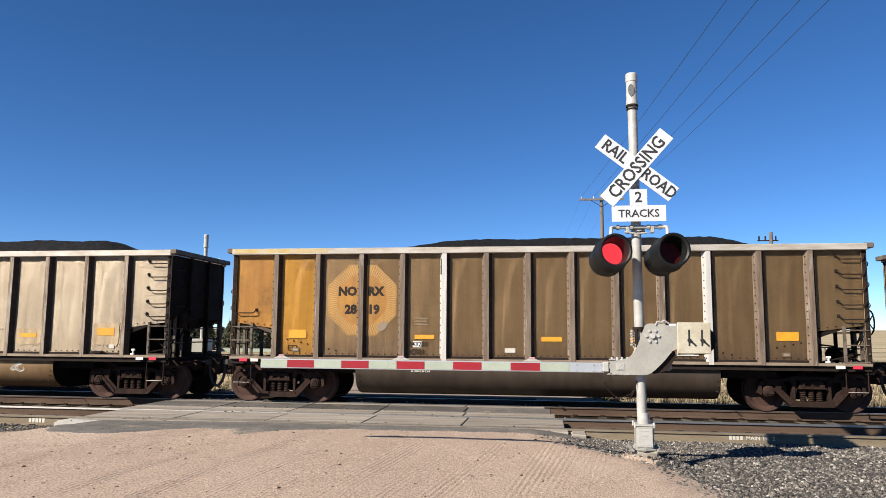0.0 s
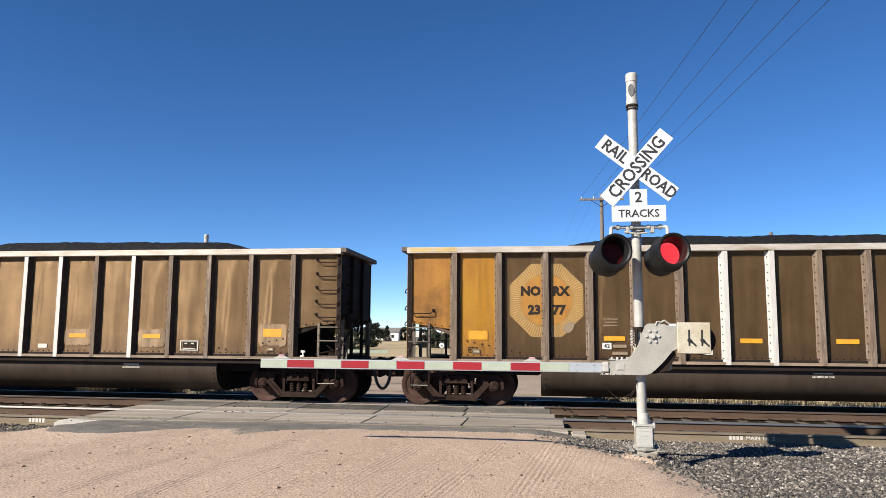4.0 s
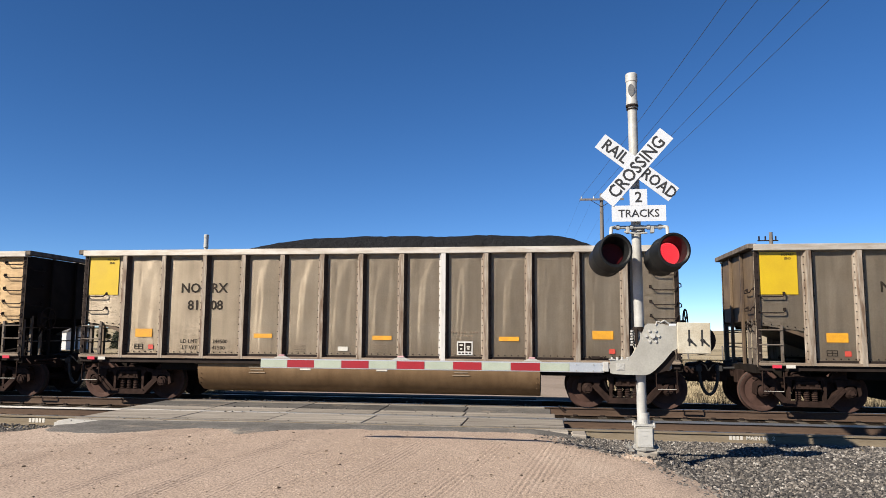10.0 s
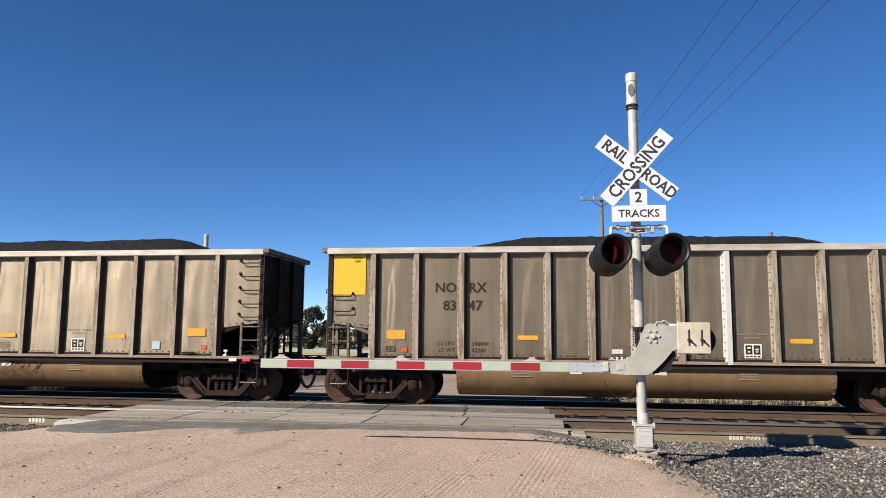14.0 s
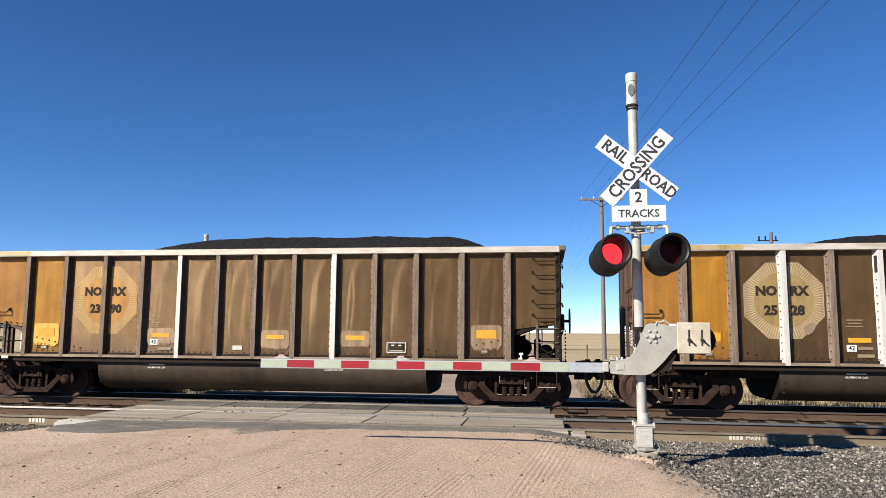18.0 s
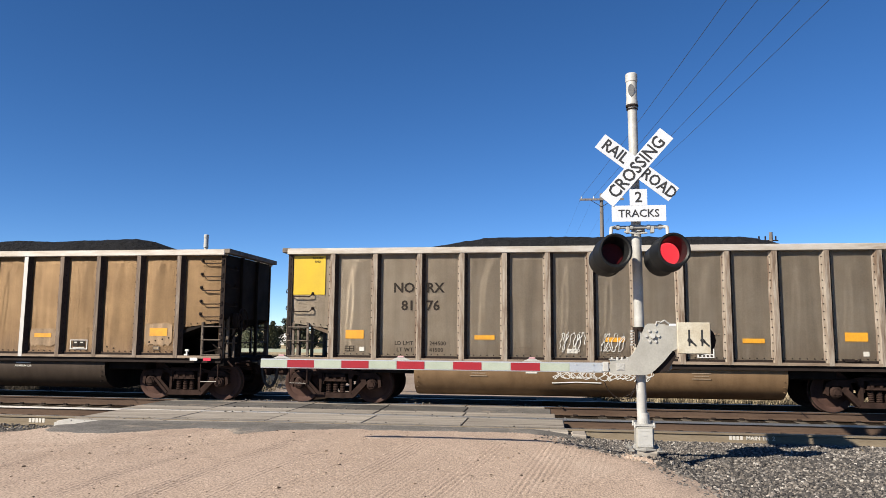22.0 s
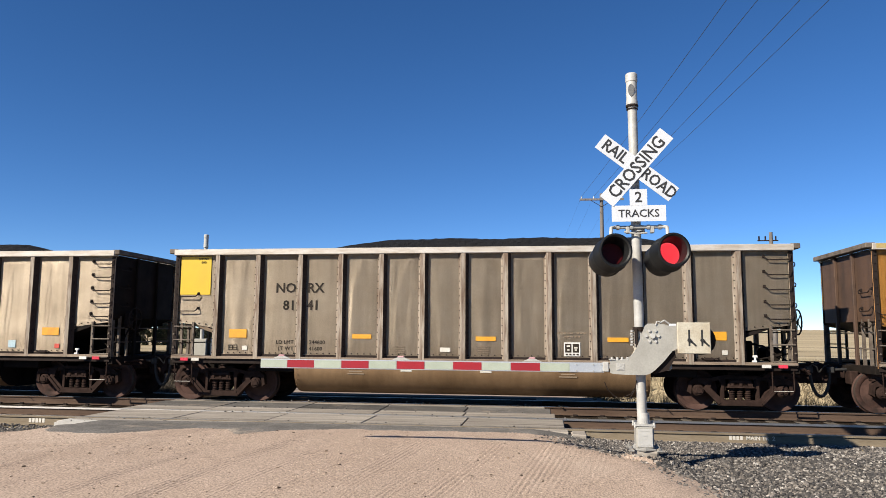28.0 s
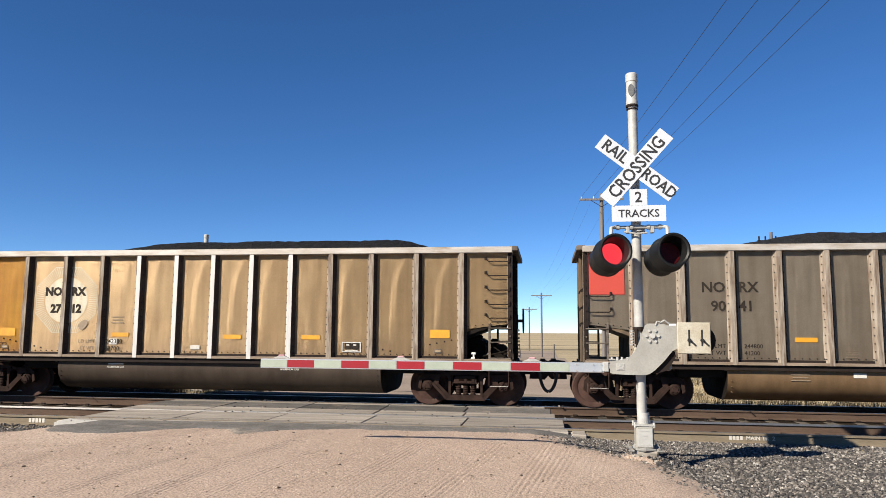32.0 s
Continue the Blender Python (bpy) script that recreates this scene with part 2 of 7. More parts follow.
M["emblem_plate"] = surface("faded_ochre_emblem", (0.25, 0.1464, 0.05357), (0.2071, 0.125, 0.05), 0.5, 0.4, 2.5, 50, 0.02, streak=0.2)
M["emblem_ray"] = surface("faded_pale_ray_paint", (0.3714, 0.2429, 0.1), (0.3, 0.1893, 0.07143), 0.5, 0.2, 2.5, 50, 0.02, streak=0.2)
M["galv"] = surface("galvanised_steel", (0.4, 0.3964, 0.3786), (0.3071, 0.3036, 0.2893), 0.5, 0.12, 6.0, 50, 0.05, c3=(0.2571, 0.2357, 0.2071), c3_amount=0.6, vary=0.06, spec=0.12)
M["grey_paint"] = surface("grey_enamel", (0.3143, 0.3071, 0.2786), (0.2571, 0.25, 0.225), 0.45, 0.1, 4.0, 50, 0.04, c3=(0.3571, 0.35, 0.3214), c3_amount=0.58, vary=0.07)
M["box_white"] = surface("stained_white_enamel", (0.4286, 0.4, 0.3286), (0.3571, 0.3143, 0.2357), 0.5, 0.0, 5.0, 60, 0.04, c3=(0.2571, 0.1643, 0.07857), c3_amount=0.58)
M["cover"] = surface("pale_grey_cover", (0.3714, 0.3714, 0.3571), (0.3286, 0.3286, 0.3143), 0.5, 0.0, 5.0, 50, 0.03, vary=0.05)
M["hood"] = surface("black_signal_enamel", (0.0055, 0.006, 0.0065), (0.009, 0.0095, 0.010), 0.5, 0.0, 5.0, 60, 0.02, spec=0.25)
M["sign_white"] = surface("white_sign_sheeting", (0.4714, 0.4929, 0.5286), (0.4357, 0.4571, 0.4929), 0.4, 0.0, 3.0, 60, 0.0, vary=0.03)
M["arm_red"] = surface("red_reflective_tape", (0.2429, 0.01, 0.01714), (0.2071, 0.008571, 0.01429), 0.35, 0.0, 4.0, 60, 0.02, vary=0.05)
M["arm_white"] = surface("pale_reflective_tape", (0.3, 0.3357, 0.2786), (0.2571, 0.2929, 0.2357), 0.35, 0.0, 4.0, 60, 0.02, vary=0.05)
M["alu"] = surface("clean_aluminium", (0.5143, 0.5429, 0.5714), (0.4429, 0.4714, 0.5), 0.35, 0.6, 4.0, 60, 0.02, vary=0.05)
M["led_on"] = surface("lit_red_led_board", (0.4286, 0.007143, 0.01071), (0.3571, 0.007143, 0.008571), 0.4, 0.0, 8.0, 60, 0.0, emit=((1.0, 0.004, 0.012), 0.443))
M["led_dot"] = surface("lit_red_led", (0.4286, 0.01429, 0.01429), (0.4286, 0.01429, 0.01429), 0.5, 0.0, 8.0, 60, 0.0, emit=((1.0, 0.12, 0.15), 0.786))
M["led_off"] = surface("dark_red_lens", (0.04286, 0.002143, 0.002857), (0.03214, 0.001429, 0.002143), 0.5, 0.0, 8.0, 60, 0.0, spec=0.15)
M["grille"] = surface("dark_grey_grille", (0.1071, 0.1107, 0.1143), (0.08571, 0.08929, 0.09286), 0.6, 0.0, 20, 60, 0.1)
M["concrete"] = surface("crossing_concrete", (0.300, 0.272, 0.236), (0.190, 0.168, 0.144), 0.9, 0.0, 2.2, 60, 0.35, c3=(0.095, 0.083, 0.072), c3_amount=0.54, stain_scale=2.4, reach=0.012, stretch=(0.16, 3.4, 1), vary=0.2, spec=0.06)
# Far-track surfaces coloured near-black: the shade under the train is in them.
M["concrete_shaded"] = surface("shaded_crossing_concrete", (0.03571, 0.02571, 0.01857), (0.02, 0.015, 0.01143), 0.9, 0.0, 2.2, 60, 0.35, c3=(0.01286, 0.01, 0.007857), c3_amount=0.54, reach=0.012, stretch=(0.35, 1.4, 1), vary=0.2, spec=0.03)
M["ballast_shaded"] = surface("shaded_ballast", (0.03429, 0.025, 0.01786), (0.01571, 0.01214, 0.009286), 0.9, 0.0, 22.0, 70, 1.0, vary=0.35, reach=0.04, spec=0.03)
M["dirt_far"] = surface("greyish_packed_dirt", (0.2429, 0.1964, 0.1607), (0.1929, 0.1536, 0.1214), 0.95, 0.0, 0.35, 12, 0.3, c3=(0.1571, 0.1286, 0.09286), c3_amount=0.55, vary=0.2, spec=0.06)
M["concrete_white"] = surface("pale_concrete_kerb", (0.4429, 0.4286, 0.4), (0.3429, 0.3286, 0.3), 0.85, 0.0, 3, 60, 0.2, spec=0.08)
M["asphalt"] = surface("old_asphalt", (0.1179, 0.1107, 0.1036), (0.08214, 0.07714, 0.07143), 0.9, 0.0, 2.6, 45, 0.7, c3=(0.2143, 0.1786, 0.1429), c3_amount=0.56, vary=0.42, reach=0.02, spec=0.08)
M["rail"] = surface("rusty_rail", (0.08929, 0.06071, 0.04429), (0.06429, 0.04286, 0.03214), 0.8, 0.0, 5.0, 60, 0.1, stretch=(0.2, 1, 1), spec=0.08)
M["rail_dusty"] = surface("dusty_rail_web", (0.1929, 0.1607, 0.1179), (0.1357, 0.1071, 0.075), 0.85, 0.0, 4.0, 60, 0.1, stretch=(0.2, 1, 1), spec=0.08)
M["rail_top"] = surface("polished_rail_head", (0.4429, 0.4286, 0.4071), (0.3714, 0.3571, 0.3357), 0.38, 0.95, 5.0, 60, 0.02, stretch=(0.1, 1, 1))
M["gauge_face"] = surface("polished_gauge_face", (0.4429, 0.4143, 0.3857), (0.3429, 0.3214, 0.2929), 0.42, 0.9, 5.0, 60, 0.02, stretch=(0.1, 1, 1), brushed=0.5)
M["tie"] = surface("grimy_concrete_tie", (0.1214, 0.1036, 0.08571), (0.07857, 0.06786, 0.05571), 0.9, 0.0, 3.0, 60, 0.2, spec=0.08)
M["ballast"] = surface("crushed_ballast", (0.1214, 0.1143, 0.1071), (0.04643, 0.04429, 0.04286), 0.9, 0.0, 22.0, 70, 1.0, c3=(0.1857, 0.175, 0.1643), c3_amount=0.58, vary=0.35, reach=0.04, stain_scale=16, spec=0.08)
M["stone"] = surface("ballast_stone", (0.2571, 0.2464, 0.2357), (0.1429, 0.1357, 0.1321), 0.85, 0.0, 8.0, 60, 0.3, vary=0.2, spec=0.08)
M["dirt"] = surface("pinkish_dirt_road", (0.520, 0.404, 0.322), (0.446, 0.342, 0.269), 0.95, 0.0, 0.7, 55, 0.75, c3=(0.57, 0.455, 0.365), c3_amount=0.54, vary=0.44, reach=0.025, stretch=(1, 0.5, 1), swell=0.06, spec=0.06)
M["grass"] = surface("dry_prairie", (0.3571, 0.2929, 0.1893), (0.2643, 0.2143, 0.1357), 0.95, 0.0, 0.05, 4.0, 0.3, c3=(0.1571, 0.1357, 0.08214), c3_amount=0.54, vary=0.22, reach=0.2, stretch=(0.22, 1.6, 1), spec=0.08)
M["straw"] = surface("dry_straw_tuft", (0.180, 0.148, 0.102), (0.115, 0.093, 0.063), 0.9, 0.0, 2.0, 20, 0.0, vary=0.3, spec=0.08)
M["leaf"] = surface("dark_green_foliage", (0.03571, 0.04143, 0.01857), (0.02429, 0.03, 0.01357), 0.8, 0.0, 0.8, 6, 0.0, c3=(0.06071, 0.06071, 0.02143), c3_amount=0.58, vary=0.3)
M["bark"] = surface("grey_bark", (0.1143, 0.08929, 0.06786), (0.07143, 0.05714, 0.04286), 0.9, 0.0, 4, 30, 0.3)
M["pole_wood"] = surface("weathered_pole_wood", (0.1357, 0.125, 0.1179), (0.09643, 0.08714, 0.08214), 0.9, 0.0, 3.0, 40, 0.3, stretch=(4, 4, 0.3))
M["wire"] = surface("dark_cable", (0.01429, 0.01429, 0.01571), (0.02143, 0.02143, 0.02143), 0.6, 0.0, 5, 60, 0)
M["house_white"] = surface("white_siding", (0.5286, 0.5286, 0.5214), (0.4857, 0.4857, 0.4786), 0.7, 0.0, 2, 30, 0.05)
M["roof_grey"] = surface("grey_roofing", (0.1429, 0.1357, 0.1321), (0.1071, 0.1036, 0.1), 0.85, 0.0, 2, 30, 0.1)
M["glass"] = surface("dark_window_glass", (0.02143, 0.025, 0.02857), (0.02857, 0.03214, 0.03571), 0.08, 0.0, 2, 30, 0.0)
M["graffiti"] = surface("pale_spray_paint", (0.5143, 0.5, 0.4714), (0.4429, 0.4286, 0.3929), 0.55, 0.0, 4, 40, 0.0)
M["rubber"] = surface("black_hose_rubber", (0.01429, 0.01429, 0.01429), (0.02143, 0.02, 0.01857), 0.7, 0.0, 5, 50, 0.05)
M["sticker"] = surface("off_white_sticker", (0.4714, 0.45, 0.4071), (0.4143, 0.3929, 0.35), 0.5, 0.0, 5, 50, 0.0)
M["orange_ins"] = surface("grey_porcelain", (0.3214, 0.3143, 0.3), (0.2857, 0.2786, 0.2643), 0.3, 0.0, 5, 50, 0.0)


# ---- mesh helpers ----
def box(bm, x0, x1, y0, y1, z0, z1, bevel=0.0):
    vs = [bm.verts.new(c) for c in ((x0, y0, z0), (x1, y0, z0), (x1, y1, z0), (x0, y1, z0), (x0, y0, z1), (x1, y0, z1), (x1, y1, z1), (x0, y1, z1))]
    fs = [bm.faces.new([vs[i] for i in f]) for f in ((3, 2, 1, 0), (4, 5, 6, 7), (0, 1, 5, 4), (1, 2, 6, 5), (2, 3, 7, 6), (3, 0, 4, 7))]
    if bevel:
        es = list({e for f in fs for e in f.edges})
        bmesh.ops.bevel(bm, geom=es, offset=bevel, segments=1, affect="EDGES", profile=0.7)


def rod(bm, a, b, r, seg=8, r2=None, caps=True):
    a, b = Vector(a), Vector(b)
    d = (b - a).normalized()
    u = d.orthogonal().normalized()
    v = d.cross(u)
    r2 = r if r2 is None else r2
    ra = [bm.verts.new(a + r * (math.cos(2 * math.pi * i / seg) * u + math.sin(2 * math.pi * i / seg) * v)) for i in range(seg)]
    rb = [bm.verts.new(b + r2 * (math.cos(2 * math.pi * i / seg) * u + math.sin(2 * math.pi * i / seg) * v)) for i in range(seg)]
    for i in range(seg):
        bm.faces.new((ra[i], ra[(i + 1) % seg], rb[(i + 1) % seg], rb[i]))
    if caps:
        bm.faces.new(ra[::-1])
        bm.faces.new(rb)


def tube(bm, pts, r, seg=6):
    """One bent bar through the points."""
    pts = [Vector(p) for p in pts]
    rings, u = [], None
    for i, p in enumerate(pts):
        d = (pts[min(i + 1, len(pts) - 1)] - pts[max(i - 1, 0)]).normalized()
        u = d.orthogonal().normalized() if u is None else (u - d * u.dot(d)).normalized()
        v = d.cross(u)
        rings.append([bm.verts.new(p + r * (math.cos(2 * math.pi * k / seg) * u + math.sin(2 * math.pi * k / seg) * v)) for k in range(seg)])
    for a, b in zip(rings, rings[1:]):
        for k in range(seg):
            bm.faces.new((a[k], a[(k + 1) % seg], b[(k + 1) % seg], b[k]))
    bm.faces.new(rings[0][::-1])
    bm.faces.new(rings[-1])


def prism(bm, poly, y0, y1):
    """A polygon in x and z, counter-clockwise seen from -y, drawn out from y0 to y1."""
    a = [bm.verts.new((x, y0, z)) for x, z in poly]
    b = [bm.verts.new((x, y1, z)) for x, z in poly]
    k = len(poly)
    bm.faces.new(a)
    bm.faces.new(b[::-1])
    for i in range(k):
        bm.faces.new((a[(i + 1) % k], a[i], b[i], b[(i + 1) % k]))


def lathe(bm, prof, axis_y=True, seg=24, centre=(0, 0, 0)):
    """Rings of (radius, along) turned round the y axis, or round z."""
    rings = []
    for r, s in prof:
        ring = []
        for i in range(seg):
            a = 2 * math.pi * i / seg
            p = (r * math.cos(a), s, r * math.sin(a)) if axis_y else (r * math.cos(a), r * math.sin(a), s)
            ring.append(bm.verts.new(Vector(p) + Vector(centre)))
        rings.append(ring)
    for p, q in zip(rings, rings[1:]):
        for i in range(seg):
            bm.faces.new((p[i], p[(i + 1) % seg], q[(i + 1) % seg], q[i]))
    bm.faces.new(rings[0][::-1])
    bm.faces.new(rings[-1])


def finish(bm, name, material, smooth=False):
    bmesh.ops.recalc_face_normals(bm, faces=bm.faces)
    me = bpy.data.meshes.new(name)
    bm.to_mesh(me)
    bm.free()
    if smooth:
        for p in me.polygons:
            p.use_smooth = True
        me.set_sharp_from_angle(angle=radians(35))
    for m in material if isinstance(material, (list, tuple)) else (material,):
        me.materials.append(m)
    return me


def part(name, bm, material, parent, label="", smooth=False, at=None):
    me = bm if isinstance(bm, bpy.types.Mesh) else finish(bm, name, material, smooth)
    ob = new(name, me)
    ob.parent = parent
    if at is not None:
        ob.matrix_basis = at if isinstance(at, Matrix) else Matrix.Translation(at)
    if label:
        ob["label"] = label
    return ob


def repaint(ob, material):
    ob.material_slots[0].link = "OBJECT"
    ob.material_slots[0].material = material


TEXTS = {}


def text_mesh(body, size, material, weight=0.0, align="CENTER"):
    """Flat letters in the x-z plane facing -y, a few millimetres thick."""
    key = (body, size, material.name, weight, align)
    if key not in TEXTS:
        cu = bpy.data.curves.new("letters", "FONT")
        cu.body, cu.size, cu.offset, cu.extrude = body, size, weight, 0.002
        cu.align_x, cu.align_y, cu.resolution_u = align, "CENTER", 2
        ob = new("letters", cu)
        me = bpy.data.meshes.new_from_object(ob.evaluated_get(bpy.context.evaluated_depsgraph_get()))
        bpy.data.objects.remove(ob)
        bpy.data.curves.remove(cu)
        me.transform(Matrix.Rotation(radians(90), 4, "X"))
        me.materials.clear()
        me.materials.append(material)
        TEXTS[key] = me
    return TEXTS[key]


# ---- ground, road and track ----
TRACK_Y, NEAR_Y, GAUGE = 18.14, 13.74, 1.505
NEAR_Z = 0.06


def smooth(a, b, v):
    k = min(1.0, max(0.0, (v - a) / (b - a)))
    return k * k * (3 - 2 * k)


def road_edge(y):
    """The ragged edge of the dirt road beside the ballast."""
    return 1.86 - 1.51 * smooth(8.4, 12.2, y) + 0.05 * math.sin(y * 2.7) + 0.03 * math.sin(y * 7.3 + 1)


def ground_z(x, y):
    z = -0.10
    if y < 12.7:
        on = smooth(0.75, -0.75, x - road_edge(y)) * (1 - smooth(-8.0, -9.0, x) * smooth(10.3, 11.3, y))
        level = 0.045 + 0.045 * smooth(12.6, 10.6, y) - 0.03 * smooth(-4.5, -8.0, x) * smooth(11.4, 12.0, y) + 0.03 * smooth(10, 7, y)
        z = z * (1 - on) + level * on
        z = max(z, 0.10 - 0.40 * max(0.0, math.hypot(x - 1.26, y - 10.0) - 0.22))
    elif y < 21:
        z = -0.30
    z -= 0.34 * smooth(20.5, 24, y) - 0.19 * smooth(30, 50, y) + 1.1 * smooth(55, 95, y)
    if 22 < y < 56:
        beside = smooth(-10, -11.5, x) + smooth(1.5, 3.5, x)
        z += (0.78 * smooth(24.2, 27.0, y) - 0.10 * smooth(22, 23.4, y) * (1 - smooth(24.2, 27, y))) * (1 - smooth(36, 55, y)) * beside
    if 19.0 < y < 26:
        z -= 0.40 * smooth(19.2, 20.6, y) * (1 - smooth(22.6, 24.4, y)) * (smooth(-9.9, -11.0, x) + smooth(1.5, 2.6, x))
    if y > 120:
        k = x / y
        z += smooth(120, 560, y) * (2.6 + 4.6 * smooth(0.02, 0.34, k) + 3.0 * smooth(-0.16, -0.5, k)) + 0.5 * noise.noise(Vector((x * 0.012, y * 0.006, 3.1))) * smooth(120, 240, y)
        z += 0.0016 * max(0.0, y - 560)
    return z


def lines(cuts):
    out = []
    for a, b, n in cuts:
        out += [a + (b - a) * i / n for i in range(n)]
    return out + [cuts[-1][1]]


def sheet(name, xs, ys, zf, material, keep=None):
    verts = [(x, y, zf(x, y)) for y in ys for x in xs]
    k = len(xs)
    faces = [(j * k + i, j * k + i + 1, (j + 1) * k + i + 1, (j + 1) * k + i) for j in range(len(ys) - 1) for i in range(k - 1)
             if keep is None or keep((xs[i] + xs[i + 1]) / 2, (ys[j] + ys[j + 1]) / 2)]
    me = bpy.data.meshes.new(name)
    me.from_pydata(verts, [], faces)
    me.materials.append(material)
    for p in me.polygons:
        p.use_smooth = True
    return new(name, me)


xs = lines([(-2500, -300, 14), (-300, -40, 20), (-40, -14, 20), (-14, 10, 96), (10, 40, 24), (40, 300, 20), (300, 2500, 14)])
ys = lines([(-400, -20, 8), (-20, 4, 12), (4, 14, 50), (14, 30, 24), (30, 120, 30), (120, 700, 40), (700, 3500, 10)])
tagged(sheet("ground", xs, ys, ground_z, M["grass"]), "dry tan prairie grass rising to low hills", "ground", kind="structure")

# the dirt road before and behind the tracks
rx = lines([(-26, -14, 12), (-14, -7, 70), (-7, 2.2, 620)])
ry = lines([(-14, 4, 18), (4, 12.5, 114)])


def apron_edge(x):
    """Where dirt gives way to asphalt before the crossing."""
    return 10.5 + 1.4 * smooth(-7.6, -8.6, x) + 1.1 * smooth(-6.7, -5.6, x) - 0.65 * math.exp(-((x + 4.75) / 0.3) ** 2) + 0.45 * smooth(-4.4, -3.2, x) + 0.12 * noise.noise(Vector((x * 2.1, 3, 0)))


def ruts(x, y):
    """Shallow tyre marks along the road, and clods."""
    z = 0.012 * noise.noise(Vector((x * 0.9, y * 0.3, 0))) + 0.005 * noise.noise(Vector((x * 5, y * 5, 2)))
    for c, lean, wide in ((-0.2, 0.10, 0.22), (-0.95, 0.11, 0.24), (-2.0, 0.08, 0.26), (-3.1, 0.05, 0.16), (-4.6, 0.0, 0.22), (0.45, 0.13, 0.16), (-6.2, -0.1, 0.2), (-2.55, 0.07, 0.20), (-1.45, 0.10, 0.16), (-3.75, 0.03, 0.20), (-5.4, -0.04, 0.22), (0.05, 0.12, 0.2)):
        d = x - c - lean * (y - 8)
        if abs(d) < wide:
            z += (0.0055 * math.cos(d * 96) - 0.002) * (1 - (d / wide) ** 2) * (0.6 + 0.8 * noise.noise(Vector((c, y * 0.5, 1))))
    return z



tagged(sheet("road", rx, ry, lambda x, y: ground_z(x, y) + 0.022 + ruts(x, y), M["dirt"],
             keep=lambda x, y: x < road_edge(y) + 0.12 * noise.noise(Vector((x * 2, y * 2, 5))) and (x > -8.6 or y < 10.95 + 0.15 * noise.noise(Vector((x * 2, 1, 0)))) and y < apron_edge(x) + 0.34),
       "pinkish tan gravel road with wheel tracks", "road", kind="structure")
rx = lines([(-12, 3, 50)])
ry = lines([(20.6, 34, 20), (34, 130, 30)])
tagged(sheet("road_beyond", rx, ry, lambda x, y: ground_z(x - 0.10 * (y - 20), y) + 0.03, M["dirt_far"], keep=lambda x, y: -9.8 < x < 1.5),
       "tan dirt road beyond the tracks", "road", kind="structure")
rx = lines([(-60, -12, 24), (-12, 1.5, 27), (1.5, 60, 29)])
ry = lines([(34, 60, 20)])
tagged(sheet("side_road", rx, ry, lambda x, y: ground_z(x, y) + 0.05, M["dirt_far"], keep=lambda x, y: 40 < y < 47),
       "pale dirt side road behind the tracks", "road", kind="structure")


ax = lines([(-8.72, 0.7, 150)])
ay = lines([(10.2, 12.60, 56)])
tagged(sheet("asphalt_apron", ax, ay, lambda x, y: ground_z(x, y) - 0.004 + 0.044 * smooth(-0.20, 0.20, y - apron_edge(x) - 0.10 * noise.noise(Vector((x * 4, y * 4, 0)))) + 0.012 * noise.noise(Vector((x * 2, y * 3, 0))) * smooth(12.5, 12.2, y) + 0.004 * noise.noise(Vector((x * 14, y * 14, 0))), M["asphalt"],
             keep=lambda x, y: y > apron_edge(x) - 0.26 and x < road_edge(y)),
       "worn grey asphalt apron before the crossing", "pavement", kind="structure")

# ballast beds, the far one with the train's shade in its colour
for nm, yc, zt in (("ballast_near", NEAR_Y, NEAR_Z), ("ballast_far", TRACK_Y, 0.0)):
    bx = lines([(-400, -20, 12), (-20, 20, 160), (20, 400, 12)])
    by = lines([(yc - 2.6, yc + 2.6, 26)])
    bed = sheet(nm, bx, by, lambda x, y, yc=yc, zt=zt: zt - 0.212 - 0.30 * smooth(1.5, 2.7, abs(y - yc)) + 0.012 * noise.noise(Vector((x * 6, y * 6, yc))), M["ballast"] if yc < 16 else M["ballast_shaded"])
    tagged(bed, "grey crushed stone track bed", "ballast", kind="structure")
bx = lines([(-14, -8, 24), (-8, 0, 4), (0, 12, 80)])
by = lines([(4.0, 12.2, 56)])
tagged(sheet("ballast_shoulder", bx, by, lambda x, y: ground_z(x, y) + 0.020 + 0.015 * noise.noise(Vector((x * 2, y * 2, 4))), M["ballast"],
             keep=lambda x, y: x > road_edge(y) - 0.15 or (x < -8.3 and y > 10.6)), "grey crushed stone beside the road", "ballast", kind="structure")


def stones(name, label, n, pick, lo, hi, material, seed):
    """Loose angular stones, joined."""
    rnd = random.Random(seed)
    verts, faces = [], []
    base = [(-1, -1, -1), (1, -1, -1), (1, 1, -1), (-1, 1, -1), (-0.7, -0.7, 1), (0.8, -0.6, 0.9), (0.6, 0.8, 1), (-0.8, 0.6, 0.8)]
    quad = ((3, 2, 1, 0), (4, 5, 6, 7), (0, 1, 5, 4), (1, 2, 6, 5), (2, 3, 7, 6), (3, 0, 4, 7))
    for _ in range(n):
        x, y, z = pick(rnd)
        s = lo + (hi - lo) * rnd.random() ** 2
        rot = Euler((rnd.uniform(-0.6, 0.6), rnd.uniform(-0.6, 0.6), rnd.uniform(0, 6.3))).to_matrix()
        k = len(verts)
        for b in base:
            v = rot @ Vector((b[0] * s * rnd.uniform(0.6, 1.1), b[1] * s * rnd.uniform(0.6, 1.1), b[2] * s * rnd.uniform(0.4, 0.8)))
            verts.append((x + v.x, y + v.y, z + v.z))
        faces += [tuple(k + i for i in q) for q in quad]
    me = bpy.data.meshes.new(name)
    me.from_pydata(verts, [], faces)
    me.materials.append(material)
    return tagged(new(name, me), label, "stones", kind="stuff")


